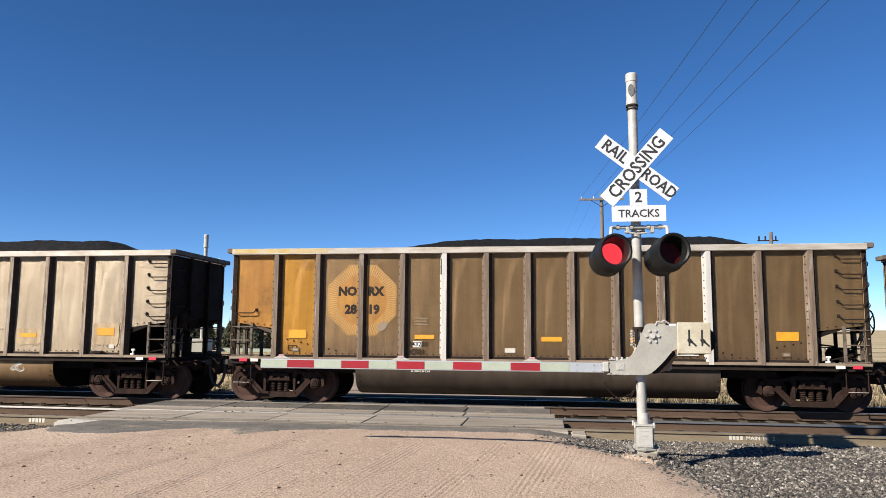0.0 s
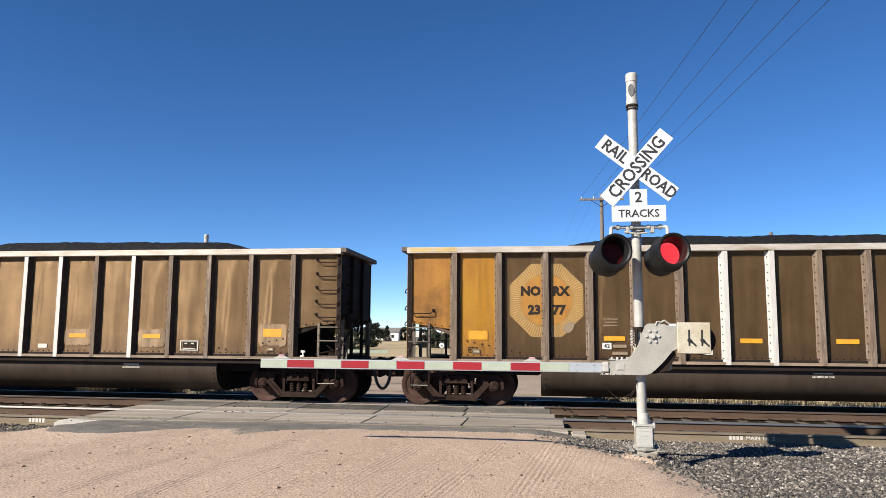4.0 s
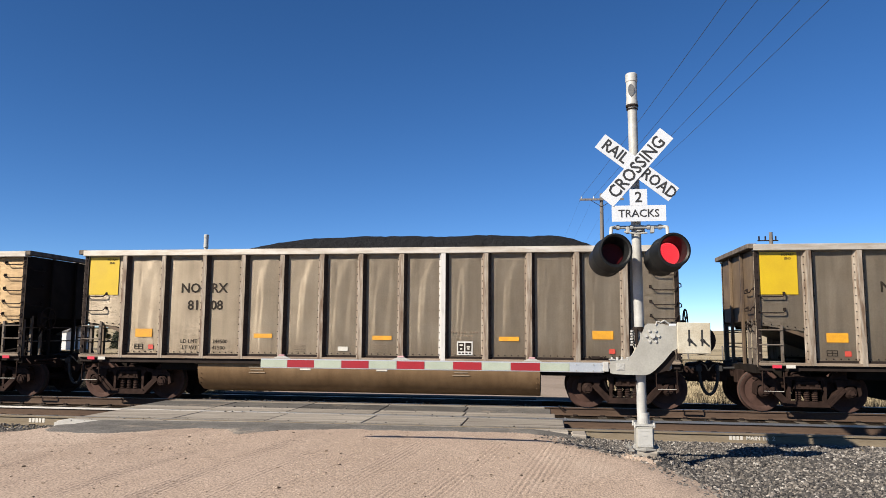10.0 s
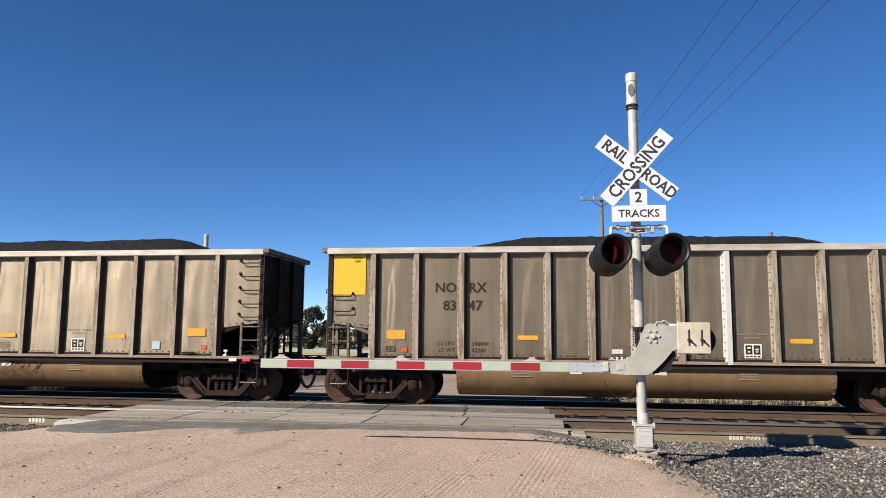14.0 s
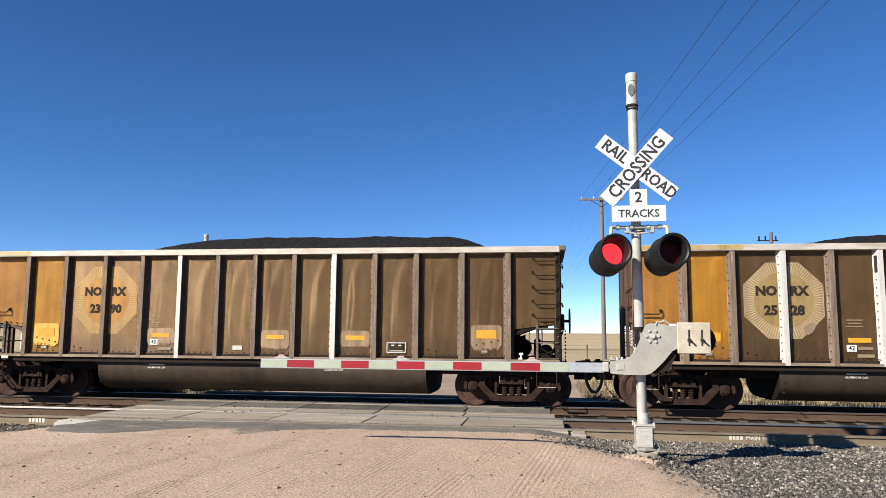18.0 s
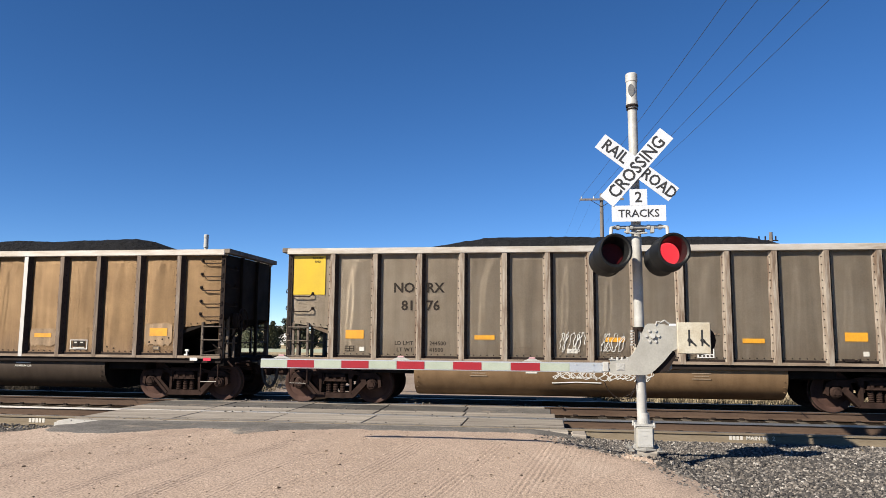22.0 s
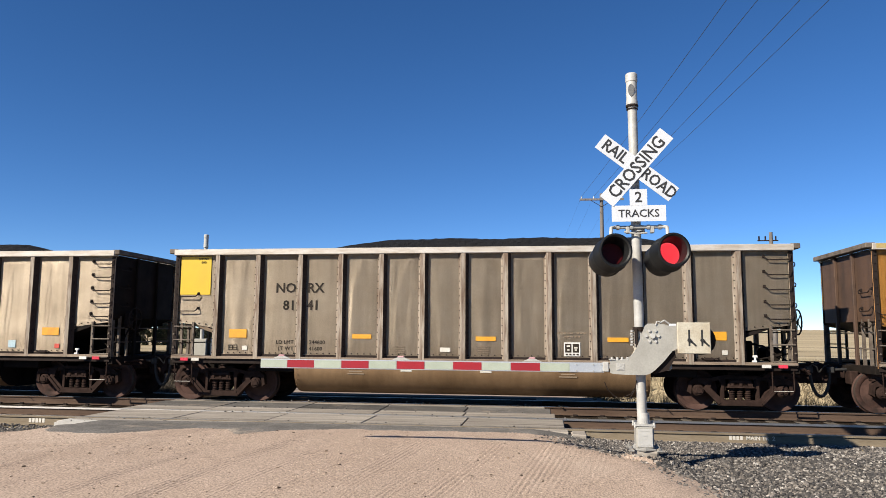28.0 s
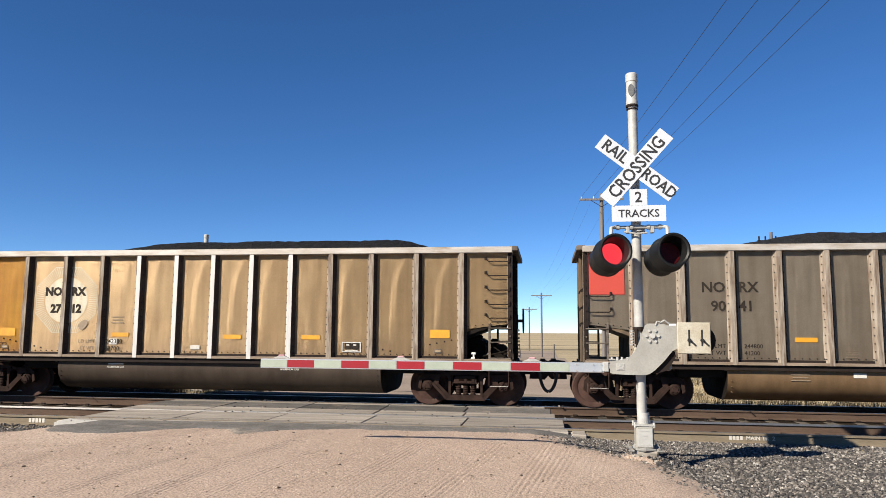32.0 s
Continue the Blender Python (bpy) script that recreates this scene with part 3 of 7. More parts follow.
def island_stone(name, tones):
    """Loose stones, each of its own shade."""
    m = M["stone"].copy()
    m.name = name
    n, ln = m.node_tree.nodes, m.node_tree.links
    geo = n.new("ShaderNodeNewGeometry")
    ramp = n.new("ShaderNodeValToRGB")
    el = ramp.color_ramp.elements
    el[0].color, el[1].color = (*tones[0][1], 1), (*tones[-1][1], 1)
    for at, c in tones[1:-1]:
        el.new(at).color = (*c, 1)
    ln.new(geo.outputs["Random Per Island"], ramp.inputs[0])
    ln.new(ramp.outputs[0], n["Principled BSDF"].inputs["Base Color"])
    return m


M["stones"] = island_stone("mixed_ballast_stone", ((0, (0.030, 0.0285, 0.029)), (0.40, (0.080, 0.075, 0.071)), (0.74, (0.142, 0.125, 0.110)), (0.93, (0.23, 0.21, 0.19)), (1, (0.36, 0.34, 0.31))))
M["pebbles"] = island_stone("mixed_road_pebble", ((0, (0.10, 0.078, 0.064)), (0.25, (0.28, 0.215, 0.165)), (0.8, (0.43, 0.335, 0.26)), (1, (0.52, 0.43, 0.35))))


def near_right(r):
    y = r.uniform(5.0, 12.7)
    x = road_edge(y) - 0.12 - 0.55 * r.random() ** 4 + r.random() * 6.0 * r.random() ** 0.3
    return x, y, ground_z(x, y) + 0.025


def bed_right(r):
    x, y = (r.uniform(0.4, 9), r.uniform(11.5, 12.95)) if r.random() < 0.7 else (r.uniform(-13, -8.6), r.uniform(10.9, 12.9))
    return x, y, max(NEAR_Z - 0.21 - 0.22 * smooth(1.5, 2.7, abs(y - NEAR_Y)), ground_z(x, y) + 0.02)


def between(r):
    x = r.uniform(0.6, 10) if r.random() < 0.7 else r.uniform(-14, -9.3)
    y = r.uniform(13.1, 17.3)
    return x, y, (NEAR_Z if y < 15.5 else 0) - 0.235


def road_pick(r):
    y = 5 + 7 * r.random()
    x = r.uniform(-10, road_edge(y))
    return x, y, ground_z(x, y) + 0.016


stones("ballast_stones", "loose grey crushed ballast stones", 27000, near_right, 0.008, 0.026, M["stones"], 3)
stones("track_stones", "grey ballast stones along the rail", 8000, bed_right, 0.010, 0.028, M["stones"], 4)
stones("between_stones", "grey ballast stones between the rails", 3500, between, 0.014, 0.034, M["stones"], 5)
stones("road_pebbles", "small pebbles scattered on the dirt road", 34000, road_pick, 0.004, 0.011, M["pebbles"], 6)


rnd = random.Random(9)
M["clods"] = island_stone("dark_clod", ((0, (0.03571, 0.02714, 0.02143)), (0.6, (0.09286, 0.06786, 0.05)), (1, (0.2143, 0.1571, 0.1143))))
stones("dark_clods", "dark clods and stones on the dirt road", 500, road_pick, 0.008, 0.026, M["clods"], 7)


def crossing_litter(r):
    y = r.choice((NEAR_Y - GAUGE / 2 + 0.06, NEAR_Y + GAUGE / 2 - 0.06, TRACK_Y - GAUGE / 2 + 0.05, 12.62, 15.36, 16.0)) + r.gauss(0, 0.13)
    return r.uniform(-8.7, 0.4), y, (NEAR_Z if y < 15.5 else 0.02) - 0.008


stones("crossing_grit", "grey grit scattered along the crossing panels", 420, crossing_litter, 0.006, 0.024, M["stones"], 8)


def rail(name, y, z, label, web):
    """A flat-bottomed rail: foot and web, with the bright running surface on top."""
    bm = bmesh.new()
    prof = [(-0.07, -0.186), (0.07, -0.186), (0.07, -0.172), (0.012, -0.150), (0.010, -0.048), (0.036, -0.036), (0.037, -0.004), (-0.037, -0.004), (-0.036, -0.036), (-0.010, -0.048), (-0.012, -0.150), (-0.07, -0.172)]
    a = [bm.verts.new((-400, y + p, z + q)) for p, q in prof]
    b = [bm.verts.new((400, y + p, z + q)) for p, q in prof]
    for i in range(len(prof)):
        j = (i + 1) % len(prof)
        bm.faces.new((a[i], b[i], b[j], a[j]))
    ob = tagged(new(name, finish(bm, name, web)), label, "rail", "rails of the two tracks", "structure")
    bm = bmesh.new()
    box(bm, -400, 400, y - 0.030, y + 0.030, z - 0.004, z)
    part("running_surface", bm, M["rail_top"], ob, "bright worn running surface")
    return ob


rail_near = rail("rail_near_front", NEAR_Y - GAUGE / 2, NEAR_Z, "dusty brown steel rail of the empty track", M["rail_dusty"])
back_rail = rail("rail_near_back", NEAR_Y + GAUGE / 2, NEAR_Z, "rusty steel rail of the empty track", M["rail"])
bm = bmesh.new()
box(bm, -400, 400, NEAR_Y + GAUGE / 2 - 0.041, NEAR_Y + GAUGE / 2 - 0.0365, NEAR_Z - 0.036, NEAR_Z - 0.003)
part("gauge_face", bm, M["gauge_face"], back_rail, "bright worn inner face of the rail head")
rail("rail_far_front", TRACK_Y - GAUGE / 2, 0.0, "rusty steel rail under the train", M["rail"])
rail("rail_far_back", TRACK_Y + GAUGE / 2, 0.0, "rusty steel rail under the train", M["rail"])
# stencilled letters on the near rail: the owner's mark as bars, the rest as it reads
yw = NEAR_Y - GAUGE / 2 - 0.014
bm = bmesh.new()
for i in range(4):
    box(bm, 3.02 + i * 0.058, 3.062 + i * 0.058, yw - 0.002, yw + 0.002, NEAR_Z - 0.118, NEAR_Z - 0.052)
part("stencil_bars", bm, M["sticker"], rail_near, "cream stencilled marks")
part("stencil_lettering", text_mesh("MAIN TR  2", 0.092, M["sticker"], 0.002, "LEFT"), None, rail_near, "cream stencilled lettering", at=(3.29, yw - 0.001, NEAR_Z - 0.085))
bm = bmesh.new()
for i in range(5):
    box(bm, -9.85 + i * 0.07, -9.80 + i * 0.07, yw - 0.002, yw + 0.002, NEAR_Z - 0.135, NEAR_Z - 0.055)
part("stencil_bars", bm, M["sticker"], rail_near, "cream stencilled marks")

bm = bmesh.new()
box(bm, -0.115, 0.115, -1.3, 1.3, -0.215, -0.02, 0.012)
tie_mesh = finish(bm, "tie", M["tie"])
bm = bmesh.new()
for s in (-1, 1):
    for w in (-1, 1):
        box(bm, -0.05, 0.05, s * GAUGE / 2 + w * 0.075 - 0.025, s * GAUGE / 2 + w * 0.075 + 0.025, -0.02, 0.03, 0.008)
clip_mesh = finish(bm, "rail_clip", M["iron"])
for nm, yc, zt in (("near_ties", NEAR_Y, NEAR_Z), ("far_ties", TRACK_Y, 0.0)):
    rows = tagged(new(nm), "concrete ties set in ballast", "ties", kind="structure")
    for i in range(46):
        x = -14.6 + i * 0.61
        if -8.9 < x < 0.4:
            continue
        t_ob = part("tie", tie_mesh, None, rows, at=(x, yc, zt - 0.19))
        part("rail_clip", clip_mesh, None, t_ob)

# the crossing's concrete panels
crossing = tagged(new("crossing_deck"), "worn concrete grade crossing panels flush with the rails", "crossing", kind="structure")
PANEL_X = [-8.75 + i * 1.83 for i in range(6)]
for nm, y0, y1, zt in (("field", 12.60, NEAR_Y - GAUGE / 2 - 0.06, NEAR_Z), ("gauge", NEAR_Y - GAUGE / 2 + 0.10, NEAR_Y + GAUGE / 2 - 0.10, NEAR_Z), ("field", NEAR_Y + GAUGE / 2 + 0.06, 15.35, NEAR_Z),
                       ("infill", 15.37, 16.62, NEAR_Z - 0.02), ("field", 16.65, TRACK_Y - GAUGE / 2 - 0.06, 0.0), ("gauge", TRACK_Y - GAUGE / 2 + 0.10, TRACK_Y + GAUGE / 2 - 0.10, 0.0), ("field", TRACK_Y + GAUGE / 2 + 0.06, 19.6, 0.0)):
    for i in range(5):
        bm = bmesh.new()
        skew = -0.10 * (y0 - 12.3)
        box(bm, PANEL_X[i] + 0.008 + skew, PANEL_X[i + 1] - 0.008 + skew, y0, y1, zt - 0.22, zt - 0.006 - 0.008 * random.random(), 0.012)
        # far-track panels are darkened in colour for the shade beneath the cars
        part("concrete_panel", bm, M["asphalt"] if nm == "infill" else M["concrete_shaded"] if y0 > 17.4 else M["concrete"], crossing)
bm = bmesh.new()
prism(bm, [(-8.95, -0.2), (-8.76, -0.2), (-8.76, NEAR_Z - 0.01), (-8.93, NEAR_Z - 0.03)], 12.5, NEAR_Y - GAUGE / 2 - 0.08)
part("end_wedge", bm, M["concrete_white"], crossing, "pale sloping concrete end block")
bm = bmesh.new()
top = [bm.verts.new(c) for c in ((-8.78, 12.22, 0.035), (-6.3, 12.52, 0.05), (-6.3, 12.594, 0.051), (-8.78, 12.594, 0.051))]
foot = [bm.verts.new((v.co.x, v.co.y, -0.15)) for v in top]
bm.faces.new(top)
bm.faces.new(foot[::-1])
for i in range(4):
    bm.faces.new((top[(i + 1) % 4], top[i], foot[i], foot[(i + 1) % 4]))
part("kerb_strip", bm, M["concrete_white"], crossing, "pale concrete edge strip")
bm = bmesh.new()
box(bm, 0.41, 0.66, 12.45, 12.9, -0.2, NEAR_Z - 0.03, 0.02)
part("end_wedge", bm, M["concrete"], crossing, "pale sloping concrete end block")

# ---- the coal train ----
HALF = 7.15          # half the body's length
LENGTH = 15.94       # from coupling to coupling
RIBS = [-6.05, -5.02, -3.96, -2.97, -1.99, -1.01, -0.06, 0.92, 1.90, 2.89, 3.88, 4.95, 6.01]
PANEL_Y, RIB_Y = -1.43, -1.555
SILL_Z, TOP_Z = 1.10, 3.67


def wheelset_mesh():
    bm = bmesh.new()
    for s in (-1, 1):
        c = s * 0.7525
        prof = [(0.09, c + s * 0.075), (0.115, c + s * 0.075), (0.15, c + s * 0.05), (0.34, c + s * 0.035), (0.385, c + s * 0.068), (0.452, c + s * 0.070), (0.458, c - s * 0.030), (0.482, c - s * 0.048), (0.478, c - s * 0.070), (0.40, c - s * 0.072), (0.36, c - s * 0.02), (0.15, c - s * 0.02), (0.09, c - s * 0.07)]
        lathe(bm, prof, seg=32)
    rod(bm, (0, -0.95, 0), (0, 0.95, 0), 0.085, 12)
    me = finish(bm, "wheelset", [M["wheel"], M["tread"]], True)
    for p in me.polygons:
        r = math.hypot(p.center.x, p.center.z)
        if 0.44 < r < 0.462 and abs(p.normal.y) < 0.4:
            p.material_index = 1
    return me


def side_frame_mesh():
    """A cast truck side frame: jaws over the axle boxes, arched top member, diagonal arms, columns and the spring seat."""
    bm = bmesh.new()
    y0, y1 = -0.08, 0.08
    prism(bm, [(-0.60, 0.655), (-0.34, 0.705), (0.34, 0.705), (0.60, 0.655), (0.66, 0.725), (0.36, 0.790), (-0.36, 0.790), (-0.66, 0.725)], y0 + 0.02, y1)
    for s in (-1, 1):
        def out(q, ya, yb):
            prism(bm, [(s * x, z) for x, z in (q if s < 0 else q[::-1])], ya, yb)
        out([(0.57, 0.735), (0.98, 0.725), (1.09, 0.64), (1.12, 0.42), (1.05, 0.37), (1.03, 0.57), (0.98, 0.60), (0.79, 0.60), (0.75, 0.57), (0.73, 0.40), (0.66, 0.44)], y0 - 0.01, y1 - 0.01)
        # tension arm with its raised rim
        out([(0.70, 0.58), (0.80, 0.50), (0.47, 0.155), (0.31, 0.165), (0.35, 0.235)], y0 - 0.02, y1)
        out([(0.755, 0.545), (0.80, 0.50), (0.47, 0.155), (0.425, 0.20)], y0 - 0.05, y0 - 0.01)
        # column with its wear plate
        out([(0.40, 0.22), (0.345, 0.22), (0.335, 0.72), (0.43, 0.74), (0.46, 0.70), (0.40, 0.60)], y0 - 0.01, y1 - 0.01)
        out([(0.345, 0.46), (0.30, 0.46), (0.30, 0.70), (0.345, 0.70)], y0 + 0.02, y1)
        # axle box lug and bolts
        out([(0.99, 0.735), (1.08, 0.70), (1.10, 0.74), (1.00, 0.77)], y0, y1)
        rod(bm, (s * 0.86, y0 - 0.03, 0.665), (s * 0.86, y0, 0.665), 0.035, 8)
        rod(bm, (s * 0.62, y0 - 0.025, 0.685), (s * 0.62, y0, 0.685), 0.028, 8)
    prism(bm, [(-0.46, 0.135), (0.46, 0.135), (0.40, 0.255), (-0.40, 0.255)], y0 - 0.04, y1 + 0.04)
    # bolster end over the springs
    box(bm, -0.27, 0.27, y0 - 0.06, y1, 0.535, 0.640, 0.015)
    box(bm, -0.29, 0.29, y0 - 0.075, y0 + 0.02, 0.520, 0.548, 0.006)
    for x in (-0.18, 0.0, 0.18):
        box(bm, x - 0.03, x + 0.03, y0 - 0.07, y0 - 0.05, 0.555, 0.625)
    return finish(bm, "side_frame", M["truck"])


def spring_mesh():
    bm = bmesh.new()
    prof = []
    for i in range(7):
        z = 0.255 + i * 0.040
        prof += [(0.050, z), (0.066, z + 0.012), (0.066, z + 0.026), (0.050, z + 0.038)]
    lathe(bm, prof, axis_y=False, seg=10)
    return finish(bm, "spring", M["truck"], True)


def bearing_mesh():
    bm = bmesh.new()
    lathe(bm, [(0.135, 0.0), (0.135, -0.07), (0.115, -0.085), (0.10, -0.12), (0.075, -0.125), (0.06, -0.145)], seg=16)
    for i in range(3):
        a = math.radians(90 + 120 * i)
        rod(bm, (0.075 * math.cos(a), -0.12, 0.075 * math.sin(a)), (0.075 * math.cos(a), -0.15, 0.075 * math.sin(a)), 0.018, 6)
    return finish(bm, "bearing_cap", M["truck"], True)


def bolster_mesh():
    bm = bmesh.new()
    box(bm, -0.24, 0.24, -1.14, 1.14, 0.56, 0.70, 0.02)
    box(bm, -0.20, 0.20, -0.8, 0.8, 0.45, 0.86, 0.03)
    rod(bm, (0, 0, 0.8), (0, 0, 0.95), 0.19, 16)
    for s in (-1, 1):      # brake beams
        box(bm, s * 0.36 - 0.03, s * 0.36 + 0.03, -0.8, 0.8, 0.34, 0.42)
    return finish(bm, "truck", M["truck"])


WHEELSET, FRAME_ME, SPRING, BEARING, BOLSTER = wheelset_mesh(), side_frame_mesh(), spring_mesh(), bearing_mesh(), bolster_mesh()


def add_truck(car, x):
    truck = part("truck", BOLSTER, None, car, "rusty cast steel four-wheel truck", at=(x, 0, 0))
    for s in (-1, 1):
        part("side_frame", FRAME_ME, None, truck, at=Matrix.Translation((0, s * 1.0, 0)) @ Matrix.Rotation(0 if s < 0 else math.pi, 4, "Z"))
        for k in (-0.17, 0.0, 0.17):
            part("spring", SPRING, None, truck, at=(k, s * 1.03, 0))
        for w in (-0.89, 0.89):
            part("bearing_cap", BEARING, None, truck, at=Matrix.Translation((w, s * 1.02, 0.458)) @ Matrix.Rotation(0 if s < 0 else math.pi, 4, "Z"))
    for w in (-0.89, 0.89):
        part("wheelset", WHEELSET, None, truck, "rusty steel wheels on an axle", at=(w, 0, 0.458))
    return truck


def bolted(bm, name, material, plain, smooth_on=False):
    """Faces past the first plain ones take dark steel: rusty bolts, or the sill's web."""
    bm.faces.ensure_lookup_table()
    for f in bm.faces:
        f.material_index = 1 if f.index >= plain else 0
    bm.faces.index_update()
    for i, f in enumerate(bm.faces):
        f.material_index = 1 if i >= plain else 0
    return finish(bm, name, [material, M["iron"]], smooth_on)


def panel_mesh(kind, seed=0):
    """One bay of side sheet with a slight bulge between the posts. first and last bays slope up along their foot."""
    bm = bmesh.new()
    w = {"mid": 0.502, "first": 0.548, "last": 0.568}[kind]
    nx, nz = (40, 16) if seed else (10, 14)
    grid = []
    for j in range(nz + 1):
        row = []
        for i in range(nx + 1):
            x = -w + 2 * w * i / nx
            z0 = SILL_Z
            if kind == "first":
                z0 = 1.76 + 0.15 * (1 - i / nx)
            if kind == "last":
                z0 = 1.76 + 0.15 * i / nx
            z = z0 + (TOP_Z - 0.12 - z0) * j / nz
            b = math.sin(math.pi * i / nx) * math.sin(math.pi * j / nz) ** 0.5 * ((0.008 if seed else 0.005) + (0.05 * max(-0.10, min(0.10, noise.noise(Vector((x * 2.6 + 0.15 * z + seed * 7, z * 0.6, 8.0 + seed))))) if seed else 0.0))
            if seed and seed != 3:      # a long crease that leans over towards the top
                up = (z - z0) / (TOP_Z - 0.12 - z0)
                d = x - (-0.28 + 0.09 * (seed % 4)) - 0.10 * up - (0.16 + 0.05 * (seed % 3)) * smooth(0.55, 1.0, up) ** 2
                b += 0.0085 * smooth(-0.06, 0.0, d) * smooth(0.34, 0.0, d) * smooth(0.05, 0.4, up) * smooth(1.0, 0.93, up)
            row.append(bm.verts.new((x, -b, z)))
        grid.append(row)
    for j in range(nz):
        for i in range(nx):
            bm.faces.new((grid[j][i], grid[j][i + 1], grid[j + 1][i + 1], grid[j + 1][i]))
    bmesh.ops.solidify(bm, geom=list(bm.faces), thickness=-0.02)
    if kind == "mid":      # the lap of the sheet over the sill, with its seam
        box(bm, -w, w, -0.030, 0.0, SILL_Z - 0.01, SILL_Z + 0.058, 0.003)
    plain = len(bm.faces)
    # bolts along the foot
    for i in range(6):
        x = -w * 0.75 + i * w * 0.3
        z0 = SILL_Z + 0.085 if kind == "mid" else 1.82 + 0.14 * ((x + w) / (2 * w) if kind == "last" else 1 - (x + w) / (2 * w))
        rod(bm, (x, 0.0, z0), (x, -0.022, z0), 0.014, 6)
    return bolted(bm, "side_panel", M["grey"], plain, True)


PANELS = {k: panel_mesh(k) for k in ("first", "last")}
MID = [panel_mesh("mid", s) for s in range(6)]


def rib_mesh():
    """A pressed side post of hat section with bolted flanks."""
    bm = bmesh.new()
    d = PANEL_Y - RIB_Y
    prof = [(-0.125, 0.004), (-0.105, -0.012), (-0.052, -d), (0.052, -d), (0.105, -0.012), (0.125, 0.004)]
    a = [bm.verts.new((x, y, SILL_Z - 0.06)) for x, y in prof]
    b = [bm.verts.new((x, y, TOP_Z - 0.14)) for x, y in prof]
    for i in range(len(prof)):
        j = (i + 1) % len(prof)
        bm.faces.new((a[i], a[j], b[j], b[i]))
    bm.faces.new(a[::-1])
    bm.faces.new(b)
    plain = len(bm.faces)
    for i in range(14):
        z = SILL_Z + 0.08 + i * 0.17
        for s in (-1, 1):
            rod(bm, (s * 0.078, -0.040, z), (s * 0.096, -0.066, z), 0.014, 6)
    me = bolted(bm, "side_post", M["rib"], plain)
    # the flank turned from the sun is coloured darker, as its shade
    me.materials.append(M["flank_shade"])
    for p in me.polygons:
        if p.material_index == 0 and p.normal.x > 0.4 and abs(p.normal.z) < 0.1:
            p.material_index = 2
    return me


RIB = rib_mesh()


def grab_mesh(w=0.56):
    """A grab iron: both feet bolted high, the bar hanging below them and standing off the sheet."""
    bm = bmesh.new()
    tube(bm, [(-w / 2, 0.02, 0.075), (-w / 2, -0.055, 0.07), (-w / 2 + 0.02, -0.075, 0.045), (-w / 2 + 0.075, -0.085, 0.0), (w / 2 - 0.05, -0.085, 0.0), (w / 2 - 0.015, -0.075, 0.03), (w / 2, -0.055, 0.07), (w / 2, 0.02, 0.075)], 0.0125, 6)
    for x in (-w / 2, w / 2):
        rod(bm, (x, 0.0, 0.075), (x, -0.035, 0.075), 0.026, 7)
        box(bm, x - 0.028, x + 0.028, -0.012, 0.01, 0.045, 0.11)
    return finish(bm, "grab_iron", M["iron"])


GRAB = grab_mesh()


def tub_mesh():
    """The bathtub that hangs between the trucks: round-bottomed, with bulkhead ends."""
    bm = bmesh.new()
    sec = [(-1.36, 1.0), (-1.40, 0.80), (-1.36, 0.60), (-1.24, 0.42), (-1.02, 0.29), (-0.7, 0.235), (0.7, 0.235), (1.02, 0.29), (1.24, 0.42), (1.36, 0.60), (1.40, 0.80), (1.36, 1.0)]
    rings = [[bm.verts.new((x, y, z)) for y, z in sec] for x in (-4.1, -4.07, 4.07, 4.1)]
    for p, q in zip(rings, rings[1:]):
        for i in range(len(sec)):
            j = (i + 1) % len(sec)
            bm.faces.new((p[i], p[j], q[j], q[i]))
    bm.faces.new(rings[0])
    bm.faces.new(rings[-1][::-1])
    for x in (-4.02, 4.02):
        for i in range(4):
            z = 0.45 + i * 0.12
            rod(bm, (x, -1.30 - 0.03 * i, z), (x, -1.41, z), 0.012, 5)
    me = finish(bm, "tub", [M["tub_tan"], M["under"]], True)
    # end caps take the near-black steel, grime and shade in one colour
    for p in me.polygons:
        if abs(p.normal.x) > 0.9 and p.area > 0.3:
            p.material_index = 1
    return me


TUB = tub_mesh()


def box_mesh(name, material, *b, bevel=0.0):
    bm = bmesh.new()
    box(bm, *b, bevel)
    return finish(bm, name, material)


def hopper_mesh():
    """One end sheet with the slope sheet under it."""
    bm = bmesh.new()
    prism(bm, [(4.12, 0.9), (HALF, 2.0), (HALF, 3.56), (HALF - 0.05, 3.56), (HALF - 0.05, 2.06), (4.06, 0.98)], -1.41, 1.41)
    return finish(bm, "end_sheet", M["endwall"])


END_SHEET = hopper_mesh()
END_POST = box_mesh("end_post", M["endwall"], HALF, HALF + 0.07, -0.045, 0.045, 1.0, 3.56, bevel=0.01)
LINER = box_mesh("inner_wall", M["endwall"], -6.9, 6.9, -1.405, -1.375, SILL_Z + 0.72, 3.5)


def chord_mesh():
    bm = bmesh.new()
    box(bm, -HALF - 0.03, HALF + 0.03, -1.57, -1.37, TOP_Z - 0.145, TOP_Z, 0.012)
    return finish(bm, "top_rail", M["chord"])


def end_chord_mesh():
    bm = bmesh.new()
    box(bm, HALF - 0.04, HALF + 0.16, -1.56, 1.56, TOP_Z - 0.10, TOP_Z + 0.012, 0.012)
    return finish(bm, "end_rail", M["ladder"])


def sill_mesh():
    bm = bmesh.new()
    prism(bm, [(-HALF, SILL_Z - 0.06), (HALF, SILL_Z - 0.06), (HALF, SILL_Z), (-HALF, SILL_Z)], -1.55, -1.41)
    # lower web below the pale lip, in the dark steel
    box(bm, -HALF, HALF, -1.49, -1.43, SILL_Z - 0.17, SILL_Z - 0.06)
    return bolted(bm, "side_sill", M["sill"], 6)


